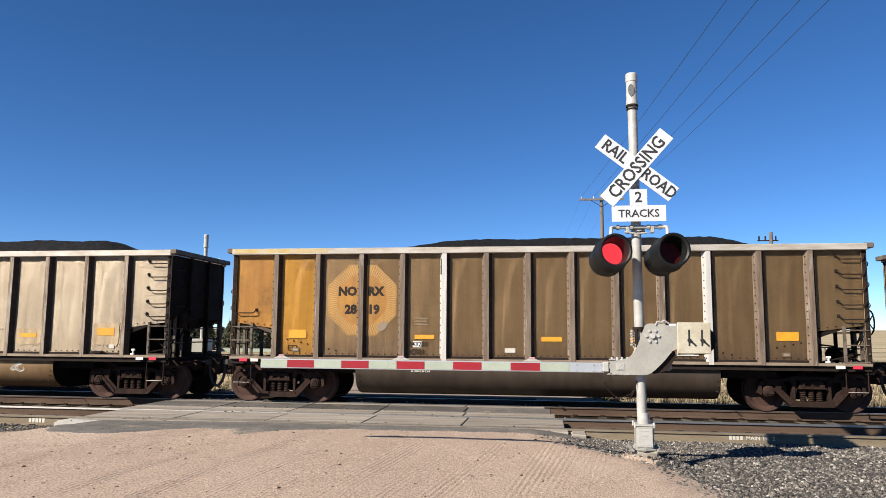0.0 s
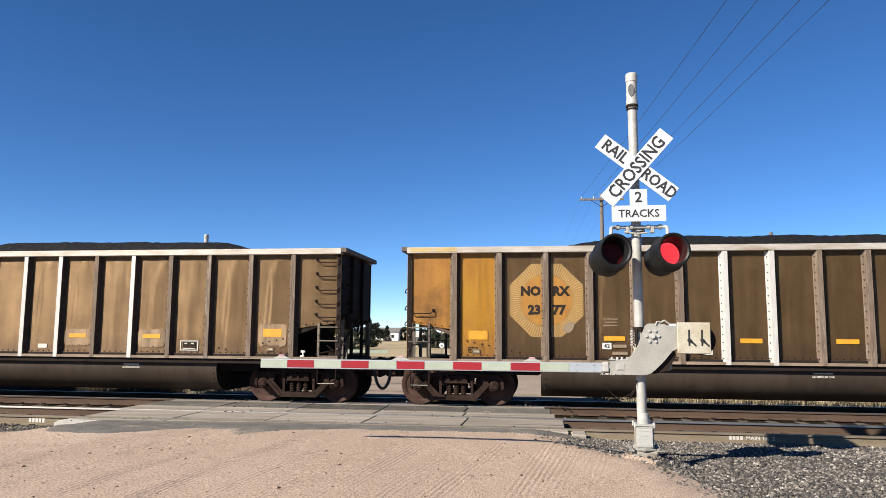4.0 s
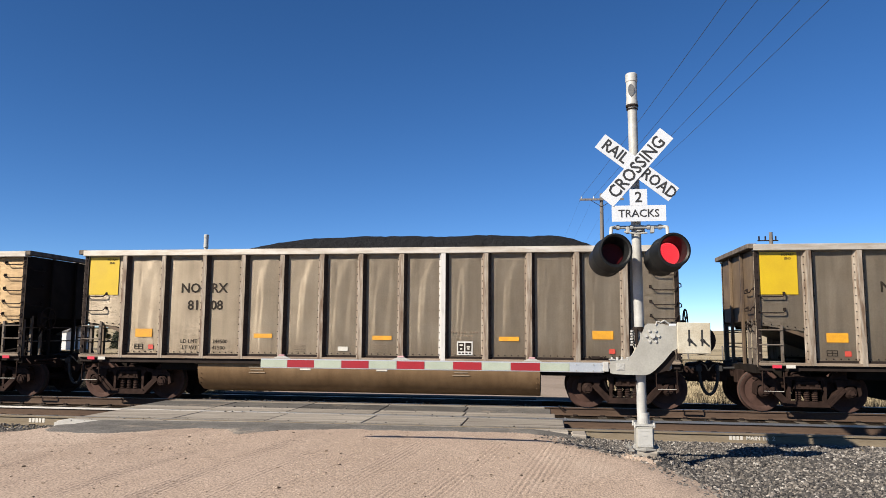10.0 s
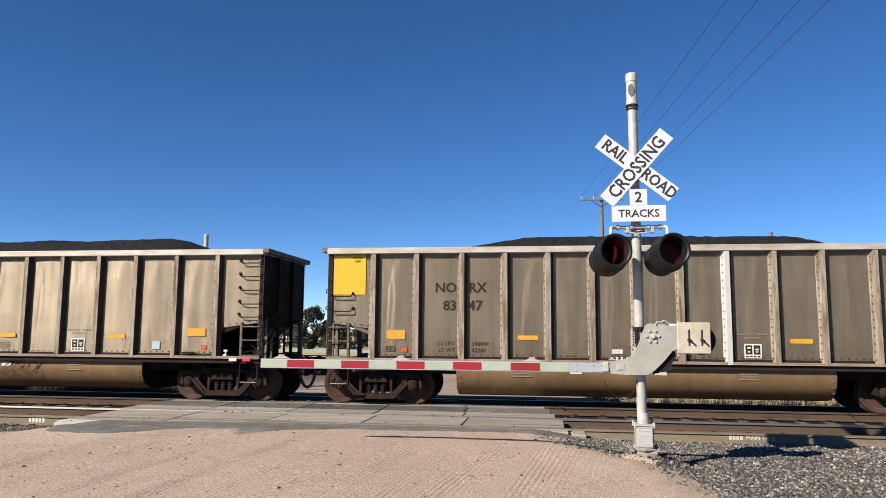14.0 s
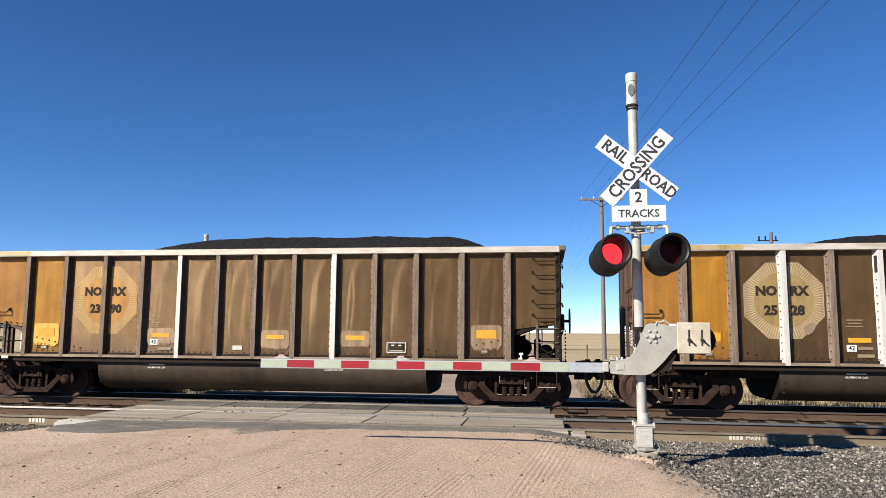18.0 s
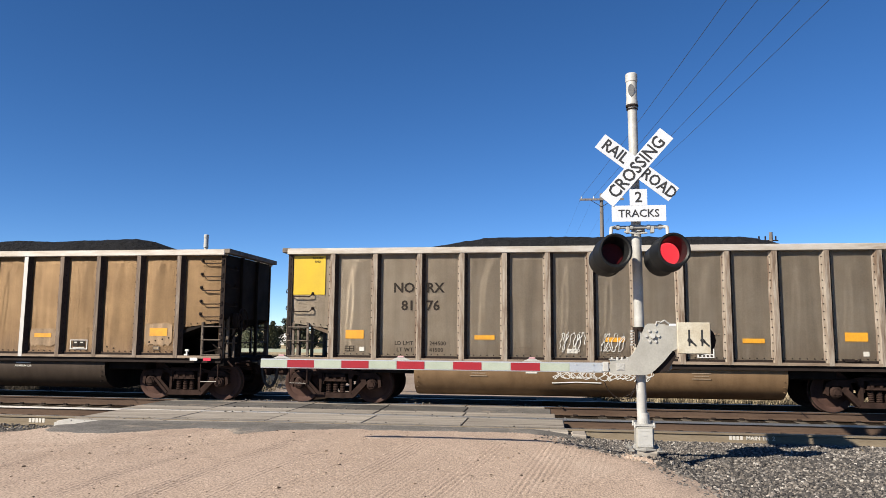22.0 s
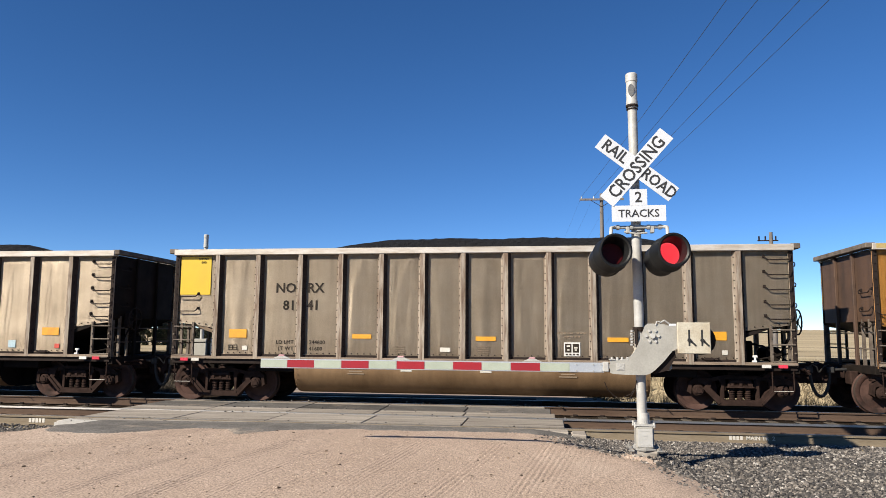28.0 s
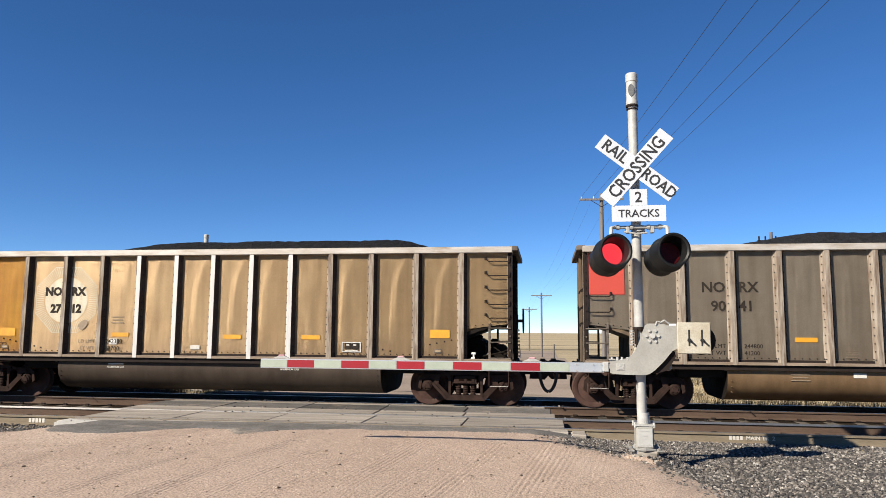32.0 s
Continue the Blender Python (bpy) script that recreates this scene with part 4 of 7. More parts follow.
def centre_sill_mesh():
    bm = bmesh.new()
    box(bm, -7.35, 7.35, -0.22, 0.22, 0.72, 1.02, 0.01)
    for s in (-1, 1):
        box(bm, s * 7.12 - 0.10, s * 7.12 + 0.10, -1.45, 1.45, 0.86, 1.04, 0.01)
        box(bm, s * 6.0 - 0.22, s * 6.0 + 0.22, -1.40, 1.40, 0.90, 1.03)
        box(bm, s * 4.62 - 0.5, s * 4.62 + 0.5, -1.28, 1.28, 0.74, 1.0, 0.02)
        box(bm, s * 5.2 - 1.1, s * 5.2 + 1.95, -1.44, -1.36, 0.93, 1.0)
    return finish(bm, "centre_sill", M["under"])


def coupler_mesh():
    bm = bmesh.new()
    box(bm, 7.2, 7.75, -0.14, 0.14, 0.70, 0.95, 0.02)
    prism(bm, [(7.52, 0.60), (7.90, 0.60), (7.99, 0.70), (7.99, 1.0), (7.88, 1.06), (7.56, 1.02)], -0.24, 0.2)
    rod(bm, (7.45, -1.3, 0.92), (7.45, 0.2, 0.92), 0.022, 6)
    box(bm, 7.2, 7.5, -0.55, -0.3, 0.72, 0.96, 0.02)
    rod(bm, (7.84, -0.12, 0.58), (7.84, -0.12, 1.08), 0.06, 8)
    tube(bm, [(7.3, -1.42, 0.98), (7.42, -1.42, 0.86), (7.42, -0.9, 0.84), (7.52, -0.3, 0.80), (7.60, -0.2, 0.62)], 0.02, 6)
    box(bm, 7.22, 7.40, 0.3, 0.62, 0.60, 0.9, 0.02)
    return finish(bm, "coupler", M["truck"])


def hose_mesh():
    bm = bmesh.new()
    pts = []
    for i in range(11):
        a = i / 10
        pts.append((7.76 + 0.21 * (1 - math.cos(a * math.pi / 2)), -0.40, 0.88 - 0.56 * math.sin(a * math.pi / 2)))
    tube(bm, pts, 0.038, 8)
    box(bm, 7.66, 7.82, -0.46, -0.34, 0.84, 0.98, 0.02)
    rod(bm, (7.4, -0.40, 0.93), (7.70, -0.40, 0.92), 0.03, 8)
    tube(bm, [(7.70, -0.40, 0.95), (7.80, -0.46, 1.04), (7.90, -0.44, 0.98), (7.96, -0.36, 0.86)], 0.016, 6)
    return finish(bm, "air_hose", M["rubber"], True)


def end_frame_mesh(s):
    """Ladder stiles, platform posts and the crossover rungs of one end; s says which."""
    bm = bmesh.new()
    for y in (-1.46, 1.46):
        box(bm, s * (HALF - 0.03) - 0.05, s * (HALF - 0.03) + 0.05, y * 0.965 - 0.04, y * 0.965 + 0.04, 0.95, 1.95)
        box(bm, s * (HALF - 0.50) - 0.026, s * (HALF - 0.50) + 0.026, y - 0.03, y + 0.03, 1.0, 1.90)
        for z in (1.12, 1.48, 1.80):
            rod(bm, (s * (HALF - 0.02), y - 0.04, z), (s * (HALF - 0.50), y - 0.04, z), 0.015, 6)
        for z in (1.30, 1.62):
            rod(bm, (s * (HALF - 0.03), y - 0.03, z), (s * (HALF - 0.03), y - 0.065, z), 0.02, 6)
            rod(bm, (s * (HALF - 0.50), y - 0.03, z), (s * (HALF - 0.50), y - 0.05, z), 0.018, 6)
    for y in (-1.1, -0.75):
        box(bm, s * (HALF - 0.02) - 0.03, s * (HALF - 0.02) + 0.03, y - 0.03, y + 0.03, 1.0, 2.05)
    for z in (1.4, 1.75):
        rod(bm, (s * (HALF - 0.02), -1.46, z), (s * (HALF - 0.02), 1.46, z), 0.016, 6)
    # tread plate at the foot of the ladder
    box(bm, s * (HALF - 0.30) - 0.28, s * (HALF - 0.30) + 0.28, -1.56, -1.38, 1.035, 1.055)
    return finish(bm, "end_frame", M["ladder"])


def corner_mesh(s):
    """The bolted corner strip on the side."""
    bm = bmesh.new()
    box(bm, -0.055, 0.055, -0.02, 0.02, 1.0, 3.54, 0.006)
    plain = len(bm.faces)
    for i in range(14):
        z = 1.15 + i * 0.175
        rod(bm, (0, -0.02, z), (0, -0.042, z), 0.016, 6)
    return bolted(bm, "corner_strip", M["rib"], plain)


def stirrup_mesh():
    bm = bmesh.new()
    tube(bm, [(-0.22, 0, 1.02), (-0.22, 0, 0.50), (-0.20, 0, 0.48), (0.20, 0, 0.48), (0.22, 0, 0.50), (0.22, 0, 1.02)], 0.014, 6)
    box(bm, -0.20, 0.20, -0.03, 0.03, 0.473, 0.487)
    return finish(bm, "sill_step", M["truck"])


def brake_wheel_mesh():
    bm = bmesh.new()
    pts = [(0, 0.28 * math.cos(2 * math.pi * i / 18), 0.28 * math.sin(2 * math.pi * i / 18)) for i in range(19)]
    tube(bm, pts, 0.018, 6)
    for i in range(5):
        a = 2 * math.pi * i / 5
        rod(bm, (0.0, 0, 0), (0, 0.28 * math.cos(a), 0.28 * math.sin(a)), 0.014, 5)
    rod(bm, (-0.18, 0, 0), (0.02, 0, 0), 0.035, 8)
    box(bm, -0.24, -0.12, -0.12, 0.12, -0.22, 0.16, 0.02)
    return finish(bm, "brake_wheel", M["iron"])


def brake_gear_mesh():
    """What crowds the platform under the end slope: reservoir, cylinder, valve, rods, chain and the slope's stiffener."""
    bm = bmesh.new()
    box(bm, 5.6, HALF + 0.06, -1.42, 1.42, 0.93, 1.03, 0.01)
    rod(bm, (6.25, -0.55, 1.33), (6.25, 1.0, 1.33), 0.24, 14)
    rod(bm, (6.85, -0.9, 1.26), (6.85, -0.2, 1.26), 0.17, 12)
    box(bm, 6.55, 6.72, 0.25, 0.65, 1.05, 1.55, 0.03)
    prism(bm, [(4.5, 1.02), (6.35, 1.02), (6.35, 1.66)], -0.05, 0.05)
    prism(bm, [(5.0, 1.02), (6.3, 1.02), (6.3, 1.62)], 0.85, 0.93)
    rod(bm, (6.9, -0.85, 1.05), (7.25, -0.85, 1.75), 0.022, 6)
    rod(bm, (6.3, -1.15, 1.12), (7.2, -1.05, 1.30), 0.02, 6)
    tube(bm, [(6.2, -0.9, 1.5), (6.6, -1.0, 1.45), (6.95, -1.05, 1.2), (7.2, -1.1, 1.05)], 0.018, 6)
    tube(bm, [(7.12, -1.25, 1.05), (7.16, -1.25, 1.45), (7.10, -1.22, 1.6), (7.02, -1.2, 1.45)], 0.016, 6)
    for i in range(9):
        box(bm, HALF + 0.13, HALF + 0.16, -0.87 + 0.01 * (i % 2), -0.84 + 0.01 * (i % 2), 1.05 + 0.085 * i, 1.10 + 0.085 * i)
    return finish(bm, "brake_gear", M["under"])


BRAKE_GEAR = brake_gear_mesh()
CHORD, END_CHORD, SILL, CENTRE, COUPLER, HOSE = chord_mesh(), end_chord_mesh(), sill_mesh(), centre_sill_mesh(), coupler_mesh(), hose_mesh()
END_FRAMES = {s: end_frame_mesh(s) for s in (-1, 1)}
CORNER, STIRRUP, BRAKE = corner_mesh(1), stirrup_mesh(), brake_wheel_mesh()


def coal_mesh(seed):
    """A heaped load, flat along the top and sloping at both ends."""
    rnd = random.Random(seed)
    lift = rnd.uniform(-0.05, 0.06)
    shift = rnd.uniform(-0.5, 0.5)
    nx, ny = 120, 18
    verts = []
    for j in range(ny + 1):
        y = -1.36 + 2.72 * j / ny
        for i in range(nx + 1):
            x = -7.0 + 14.0 * i / nx
            along = smooth(-6.4 + shift, -1.7 + shift, x) * smooth(6.4 + shift, 3.8 + shift, x)
            across = max(0.0, 1 - abs(y / 1.36) ** 2.2)
            lump = 0.035 * noise.noise(Vector((x * 0.9, y, seed * 3.1))) + 0.022 * noise.noise(Vector((x * 6, y * 6, seed)))
            verts.append((x, y, 3.40 + (0.66 + lift) * along * across ** 0.8 + lump * (0.3 + along)))
    k = nx + 1
    faces = [(j * k + i, j * k + i + 1, (j + 1) * k + i + 1, (j + 1) * k + i) for j in range(ny) for i in range(nx)]
    me = bpy.data.meshes.new("coal_load")
    me.from_pydata(verts, [], faces)
    me.materials.append(M["coal"])
    return me


COALS = [coal_mesh(s) for s in range(5)]
STICKERS = {}


def plate(w, h, material):
    key = (round(w, 3), round(h, 3), material.name)
    if key not in STICKERS:
        STICKERS[key] = box_mesh("marking", material, -w / 2, w / 2, -0.003, 0.003, -h / 2, h / 2)
    return STICKERS[key]


SURF = PANEL_Y - 0.0175


def data_frame_mesh():
    bm = bmesh.new()
    for x0, x1, z0, z1 in ((-0.23, 0.23, 0.10, 0.118), (-0.23, 0.23, -0.118, -0.10), (-0.23, -0.212, -0.10, 0.10), (0.212, 0.23, -0.10, 0.10)):
        box(bm, x0, x1, -0.003, 0.003, z0, z1)
    return finish(bm, "data_plate", M["white"])


def holes_mesh():
    """A slanting row of bolt heads under the reflector."""
    bm = bmesh.new()
    for x, z in ((-0.26, 0.02), (-0.10, -0.015), (0.08, -0.05), (0.24, -0.085)):
        rod(bm, (x, 0.0, z), (x, -0.014, z), 0.020, 7)
    return finish(bm, "bolt_row", M["iron"])


def square_frame_mesh():
    bm = bmesh.new()
    for x0, x1, z0, z1 in ((-0.18, 0.18, 0.125, 0.155), (-0.18, 0.18, -0.155, -0.075), (-0.18, -0.155, -0.075, 0.125), (0.155, 0.18, -0.075, 0.125), (-0.012, 0.012, -0.075, 0.125)):
        box(bm, x0, x1, -0.003, 0.003, z0, z1)
    return finish(bm, "data_plate", M["white"])


def pull_handle_mesh():
    """A dark lever and its bracket at the foot of the sheet."""
    bm = bmesh.new()
    box(bm, -0.14, 0.05, -0.06, 0.0, -0.035, 0.03, 0.01)
    tube(bm, [(0.04, -0.05, 0.0), (0.12, -0.07, 0.02), (0.17, -0.05, -0.01)], 0.014, 6)
    rod(bm, (-0.16, -0.03, 0.0), (-0.20, -0.04, 0.02), 0.02, 6)
    return finish(bm, "pull_handle", M["iron"])


def valve_mesh():
    bm = bmesh.new()
    rod(bm, (0, 0, 0), (0, 0, 0.13), 0.022, 8)
    box(bm, -0.05, 0.05, -0.02, 0.02, 0.10, 0.15, 0.008)
    box(bm, -0.06, 0.03, -0.03, 0.03, 0.0, 0.04, 0.006)
    return finish(bm, "retainer_valve", M["white"])


DATA_FRAME, HOLES = data_frame_mesh(), holes_mesh()
SQUARE_FRAME, PULL, VALVE = square_frame_mesh(), pull_handle_mesh(), valve_mesh()


def emblem(car, z, disc, ray, plain=None):
    """The worn sunburst emblem round the lettering: a disc, rays and an eight-sided outline."""
    x0 = RIBS[2]
    if plain:
        bm = bmesh.new()
        bm.faces.new([bm.verts.new((x0 + 0.90 * math.cos(a), PANEL_Y - 0.0082, z + 0.90 * math.sin(a))) for a in [math.pi / 8 + math.pi / 4 * i for i in range(8)]])
        part("emblem_ground", bm, plain, car, "faded eight-sided painted ground")
    if not disc:
        return
    bm = bmesh.new()
    c = [bm.verts.new((x0 + 0.58 * math.cos(a), PANEL_Y - 0.0105, z + 0.58 * math.sin(a))) for a in [math.pi * 2 * i / 32 for i in range(32)]]
    bm.faces.new(c)
    part("emblem_disc", bm, disc, car, "faded round emblem")
    bm = bmesh.new()
    for i in range(88):
        a0 = 2 * math.pi * i / 88
        a1 = a0 + 2 * math.pi / 88 * 0.42
        q = []
        for a, far in ((a0, 0), (a0, 1), (a1, 1), (a1, 0)):
            k = ((a + math.pi / 8) % (math.pi / 4)) - math.pi / 8
            r = 0.815 / math.cos(k) if far else 0.61
            q.append(bm.verts.new((x0 + r * math.cos(a), PANEL_Y - 0.0095, z + r * math.sin(a))))
        bm.faces.new(q)
    for i in range(8):
        q = []
        for k, r in ((0, 0.872), (1, 0.872), (1, 0.893), (0, 0.893)):
            a = math.pi / 8 + math.pi / 4 * (i + k)
            q.append(bm.verts.new((x0 + r * math.cos(a), PANEL_Y - 0.0095, z + r * math.sin(a))))
        bm.faces.new(q)
    tagged(part("sunburst", bm, ray, car, "faded sunburst rays"), kind="stuff")


def bay_x(i):
    return (RIBS[i - 1] + RIBS[i]) / 2 if 0 < i < 13 else (-HALF + RIBS[0]) / 2 if i == 0 else (HALF + RIBS[12]) / 2


def blob(car, x, z, w, h, material, seed, name="paint_patch", y=None):
    """An irregular painted-out patch."""
    bm = bmesh.new()
    yy = PANEL_Y - 0.012 if y is None else y
    bm.faces.new([bm.verts.new((x + w * math.cos(a) * (1 + 0.14 * math.sin(3 * a + seed)), yy, z + h * math.sin(a) * (1 + 0.10 * math.cos(2 * a + seed)))) for a in [2 * math.pi * i / 20 for i in range(20)]])
    part(name, bm, material, car, "irregular pale patch of spray paint")


def scrawl(car, x, z, w, h, seed, y, material, n=5):
    """Unreadable looping spray-paint strokes."""
    rnd = random.Random(seed)
    bm = bmesh.new()
    for k in range(n):
        cx, ph, f = x + w * (k + 0.5 + rnd.uniform(-0.3, 0.3)) / n, rnd.uniform(0, 6), rnd.choice((1, 2, 3, 4))
        pts = []
        for i in range(15):
            a = i / 14 * 2 * math.pi
            pts.append((cx + w / n * 0.55 * math.sin(f * a * 0.5 + ph) + 0.02 * math.sin(5 * a), y - 0.002, z + h * 0.5 * math.cos(a * (0.5 + 0.25 * f) + ph * 0.7)))
        for p, q in zip(pts, pts[1:]):
            d = Vector((q[0] - p[0], 0, q[2] - p[2]))
            if d.length < 1e-4:
                continue
            s = Vector((-d.z, 0, d.x)).normalized() * rnd.uniform(0.005, 0.010)
            bm.faces.new([bm.verts.new(Vector(v) + o) for v, o in ((p, -s), (q, -s), (q, s), (p, s))])
    part("graffiti", bm, material, car, "pale looping spray-paint scrawl")


def spray_tag(car, x, w, z, h, loops, seed, underline=False):
    """A sprayed tag on the curved tub: a run of loops and hooks that spells nothing."""
    rnd = random.Random(seed)
    bm = bmesh.new()

    def stroke(ends, r):
        pts = []
        for p, q in zip(ends, ends[1:]):
            n = max(1, int(math.hypot(q[0] - p[0], q[1] - p[1]) / 0.03))
            pts += [(p[0] + (q[0] - p[0]) * i / n, p[1] + (q[1] - p[1]) * i / n) for i in range(n)]
        for p, q in zip(pts, pts[1:] + ends[-1:]):
            d = Vector((q[0] - p[0], 0, q[1] - p[1]))
            if d.length > 1e-4:
                n, e = Vector((-d.z, 0, d.x)).normalized() * r, d.normalized() * r * 0.7
                y0, y1 = (-1.40 + 0.2 * max(0, 0.80 - v[1]) + 0.2 * max(0, v[1] - 0.80) - 0.006 for v in (p, q))
                a, b = Vector((p[0], y0, p[1])) - e, Vector((q[0], y1, q[1])) + e
                bm.faces.new([bm.verts.new(v) for v in (a - n, b - n, b + n, a + n)])
    for off in (0.0, 0.03):
        ph, f, g = rnd.uniform(0, 6), rnd.uniform(1.6, 2.2), rnd.uniform(1.0, 1.3)
        n = 16 * loops
        stroke([(x + w * (i / n) + off + w / loops * 0.38 * math.sin(f * math.pi * 2 * i / 16 + ph), z + h * 0.46 * math.cos(g * math.pi * 2 * i / 16 + ph) * (0.75 + 0.25 * math.sin(i * 0.9 + ph))) for i in range(n + 1)], 0.0075)
    if underline:
        stroke([(x - 0.04, z - h * 0.72), (x + w * 0.5, z - h * 0.62), (x + w * 1.06, z - h * 0.66)], 0.011)
    part("graffiti", bm, M["graffiti"], car, "pale sprayed tag that cannot be read")


LOADS = {"19": ("243200", "42800"), "40": ("242500", "43500"), "12": ("242300", "43700")}


def stamp(seed):
    """A slanting worn oval."""
    rnd = random.Random(seed)
    bm = bmesh.new()
    bm.faces.new([bm.verts.new((0.12 * math.cos(a) * rnd.uniform(0.85, 1.1) + 0.05 * math.sin(a), 0, 0.13 * math.sin(a) * rnd.uniform(0.85, 1.1))) for a in [2 * math.pi * i / 18 for i in range(18)]])
    return bm


def wiped(seed, w, h):
    """A pale wiped patch: straight above, run-down and ragged below."""
    rnd = random.Random(seed)
    bm = bmesh.new()
    n = 26
    top, foot = [], []
    drop = rnd.uniform(0.16, 0.30)
    for i in range(n + 1):
        x = -w / 2 + w * i / n
        edge = min(1.0, 0.55 + min(i, n - i) / 4)
        top.append(bm.verts.new((x, 0, h / 2 + 0.11 * edge + 0.008 * rnd.random())))
        foot.append(bm.verts.new((x, 0, -h / 2 - 0.02 - drop * edge * rnd.uniform(0.72, 1.0))))
    for i in range(n):
        bm.faces.new((foot[i], foot[i + 1], top[i + 1], top[i]))
    return bm


def gondola(kind, number, tone, white, seed, tub, patches=True):
    """One loaded coal gondola. kind: orange or grey; number: the painted digits, left and right of the post."""
    car = new("coal_gondola")
    for side in (-1, 1):
        turn = Matrix.Rotation(0 if side < 0 else math.pi, 4, "Z")
        for i in range(14):
            x = bay_x(i)
            kind_i = "first" if i == 0 else "last" if i == 13 else "mid"
            ob = part("side_panel", MID[0 if i in (2, 3) else 1 + (seed * 3 + i * 7 + i * i) % 5] if kind_i == "mid" else PANELS[kind_i], None, car, at=turn @ Matrix.Translation((x, PANEL_Y, 0)))
            repaint(ob, M[tone])
            if kind == "orange" and side < 0 and i < 2:
                repaint(ob, M["orange_dull" if seed == 4 or seed == 15 and i == 0 else "orange_deep" if i == 0 else "orange"])
                ob["label"] = "weathered orange painted side sheet"
        for i, x in enumerate(RIBS):
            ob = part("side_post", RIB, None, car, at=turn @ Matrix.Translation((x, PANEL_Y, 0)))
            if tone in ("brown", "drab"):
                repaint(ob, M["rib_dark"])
            if side < 0 and i in white:
                repaint(ob, M["rib_white"])
                ob["label"] = "bright bare aluminium side post"
                if i == 4 and kind == "orange":
                    part("rivet_plate", plate(0.075, 0.36, M["black"]), None, car, "black riveted tag on the post", at=Matrix.Translation((x - 0.0785 - 0.007, PANEL_Y - 0.0685 - 0.004, 3.22)) @ Matrix.Rotation(radians(-65), 4, "Z"))
        for x in (-HALF + 0.03, HALF - 0.03):
            c = part("corner_strip", CORNER, None, car, at=turn @ Matrix.Translation((x, PANEL_Y - 0.03, 0)))
            repaint(c, M["orange_dull"] if kind == "orange" and x < 0 and side < 0 else M[tone])
    for flip in (0, math.pi):
        m = Matrix.Rotation(flip, 4, "Z")
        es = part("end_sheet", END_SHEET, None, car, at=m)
        if flip:
            es["label"] = "dull brown end sheet"
            repaint(es, M["end_brown" if kind == "orange" else "end_grey"])
        part("top_rail", CHORD, None, car, "scraped pale top rail", at=m)
        part("end_rail", END_CHORD, None, car, at=m)
        part("side_sill", SILL, None, car, at=m)
        part("inner_wall", LINER, None, car, at=m)
        for y in (-0.5, 0.5):
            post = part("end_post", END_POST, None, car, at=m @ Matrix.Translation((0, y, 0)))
            if flip:
                repaint(post, M["end_brown" if kind == "orange" else "end_grey"])
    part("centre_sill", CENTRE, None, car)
    repaint(part("tub", TUB, None, car, "round-bottomed metal tub under the body"), M[tub])
    for s in (-1, 1):
        part("end_frame", END_FRAMES[s], None, car)
        part("coupler", COUPLER, None, car, at=Matrix.Rotation(0 if s > 0 else math.pi, 4, "Z"))
        part("air_hose", HOSE, None, car, at=Matrix.Rotation(0 if s > 0 else math.pi, 4, "Z") if s > 0 else Matrix.Diagonal((-1, 1, 1, 1)))
        step = part("sill_step", STIRRUP, None, car, at=(s * 6.86, -1.46, 0))
        part("step_tread", plate(0.40, 0.022, M["sticker"]), None, step, "pale step tread", at=(0, -0.022, 0.485))
    if kind == "orange":
        part("rail_paint", plate(2.3 if seed % 3 else 1.1, 0.10, M["chord_yellow"]), None, car, "worn yellow paint on the top rail", at=(-HALF + (1.2 if seed % 3 else 0.6), -1.5715, TOP_Z - 0.062))
    part("brake_wheel", BRAKE, None, car, "hand brake wheel", at=(HALF + 0.25, -0.85, 1.98))
    part("coal_load", COALS[seed % 5], None, car, "heaped black coal")
    for z in (3.36, 3.03, 2.70, 2.37, 2.06):
        part("grab_iron", GRAB, None, car, at=(HALF - 0.31, PANEL_Y - 0.01, z - 0.03))
    for z in ((2.55, 2.20) if kind == "grey" else (2.16,)):
        part("grab_iron", GRAB, None, car, at=(-HALF + 0.31, PANEL_Y - 0.01, z - 0.03))
    for z in (2.62, 2.22, 1.86):
        part("end_grab", GRAB, None, car, at=Matrix.Translation((-HALF - 0.01, -1.12, z)) @ Matrix.Rotation(radians(-90), 4, "Z"))
    for z in (3.2, 2.75, 2.3):
        part("end_grab", GRAB, None, car, at=Matrix.Translation((HALF + 0.01, -1.12, z)) @ Matrix.Rotation(radians(90), 4, "Z"))
    part("brake_gear", BRAKE_GEAR, None, car, "near-black brake reservoir, cylinder and rods on the end platform")
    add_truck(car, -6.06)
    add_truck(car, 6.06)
    # markings
    rx = RIBS[2]
    big = kind == "orange"
    size, wt, z1, z2 = (0.280, 0.016, 2.640, 2.215) if big else (0.320, 0.007, 2.72, 2.305)
    if number:
        y = PANEL_Y - 0.014
        part("lettering", text_mesh("NO", size, M["letter"], wt, "RIGHT"), None, car, at=(rx - 0.13, y, z1))
        part("lettering", text_mesh("RX", size, M["letter"], wt, "LEFT"), None, car, at=(rx + 0.14, y, z1))
        part("lettering", text_mesh(number[0], size, M["letter"], wt, "RIGHT"), None, car, at=(rx - 0.13, y, z2))
        part("lettering", text_mesh(number[1], size, M["letter"], wt, "LEFT"), None, car, at=(rx + 0.14, y, z2))
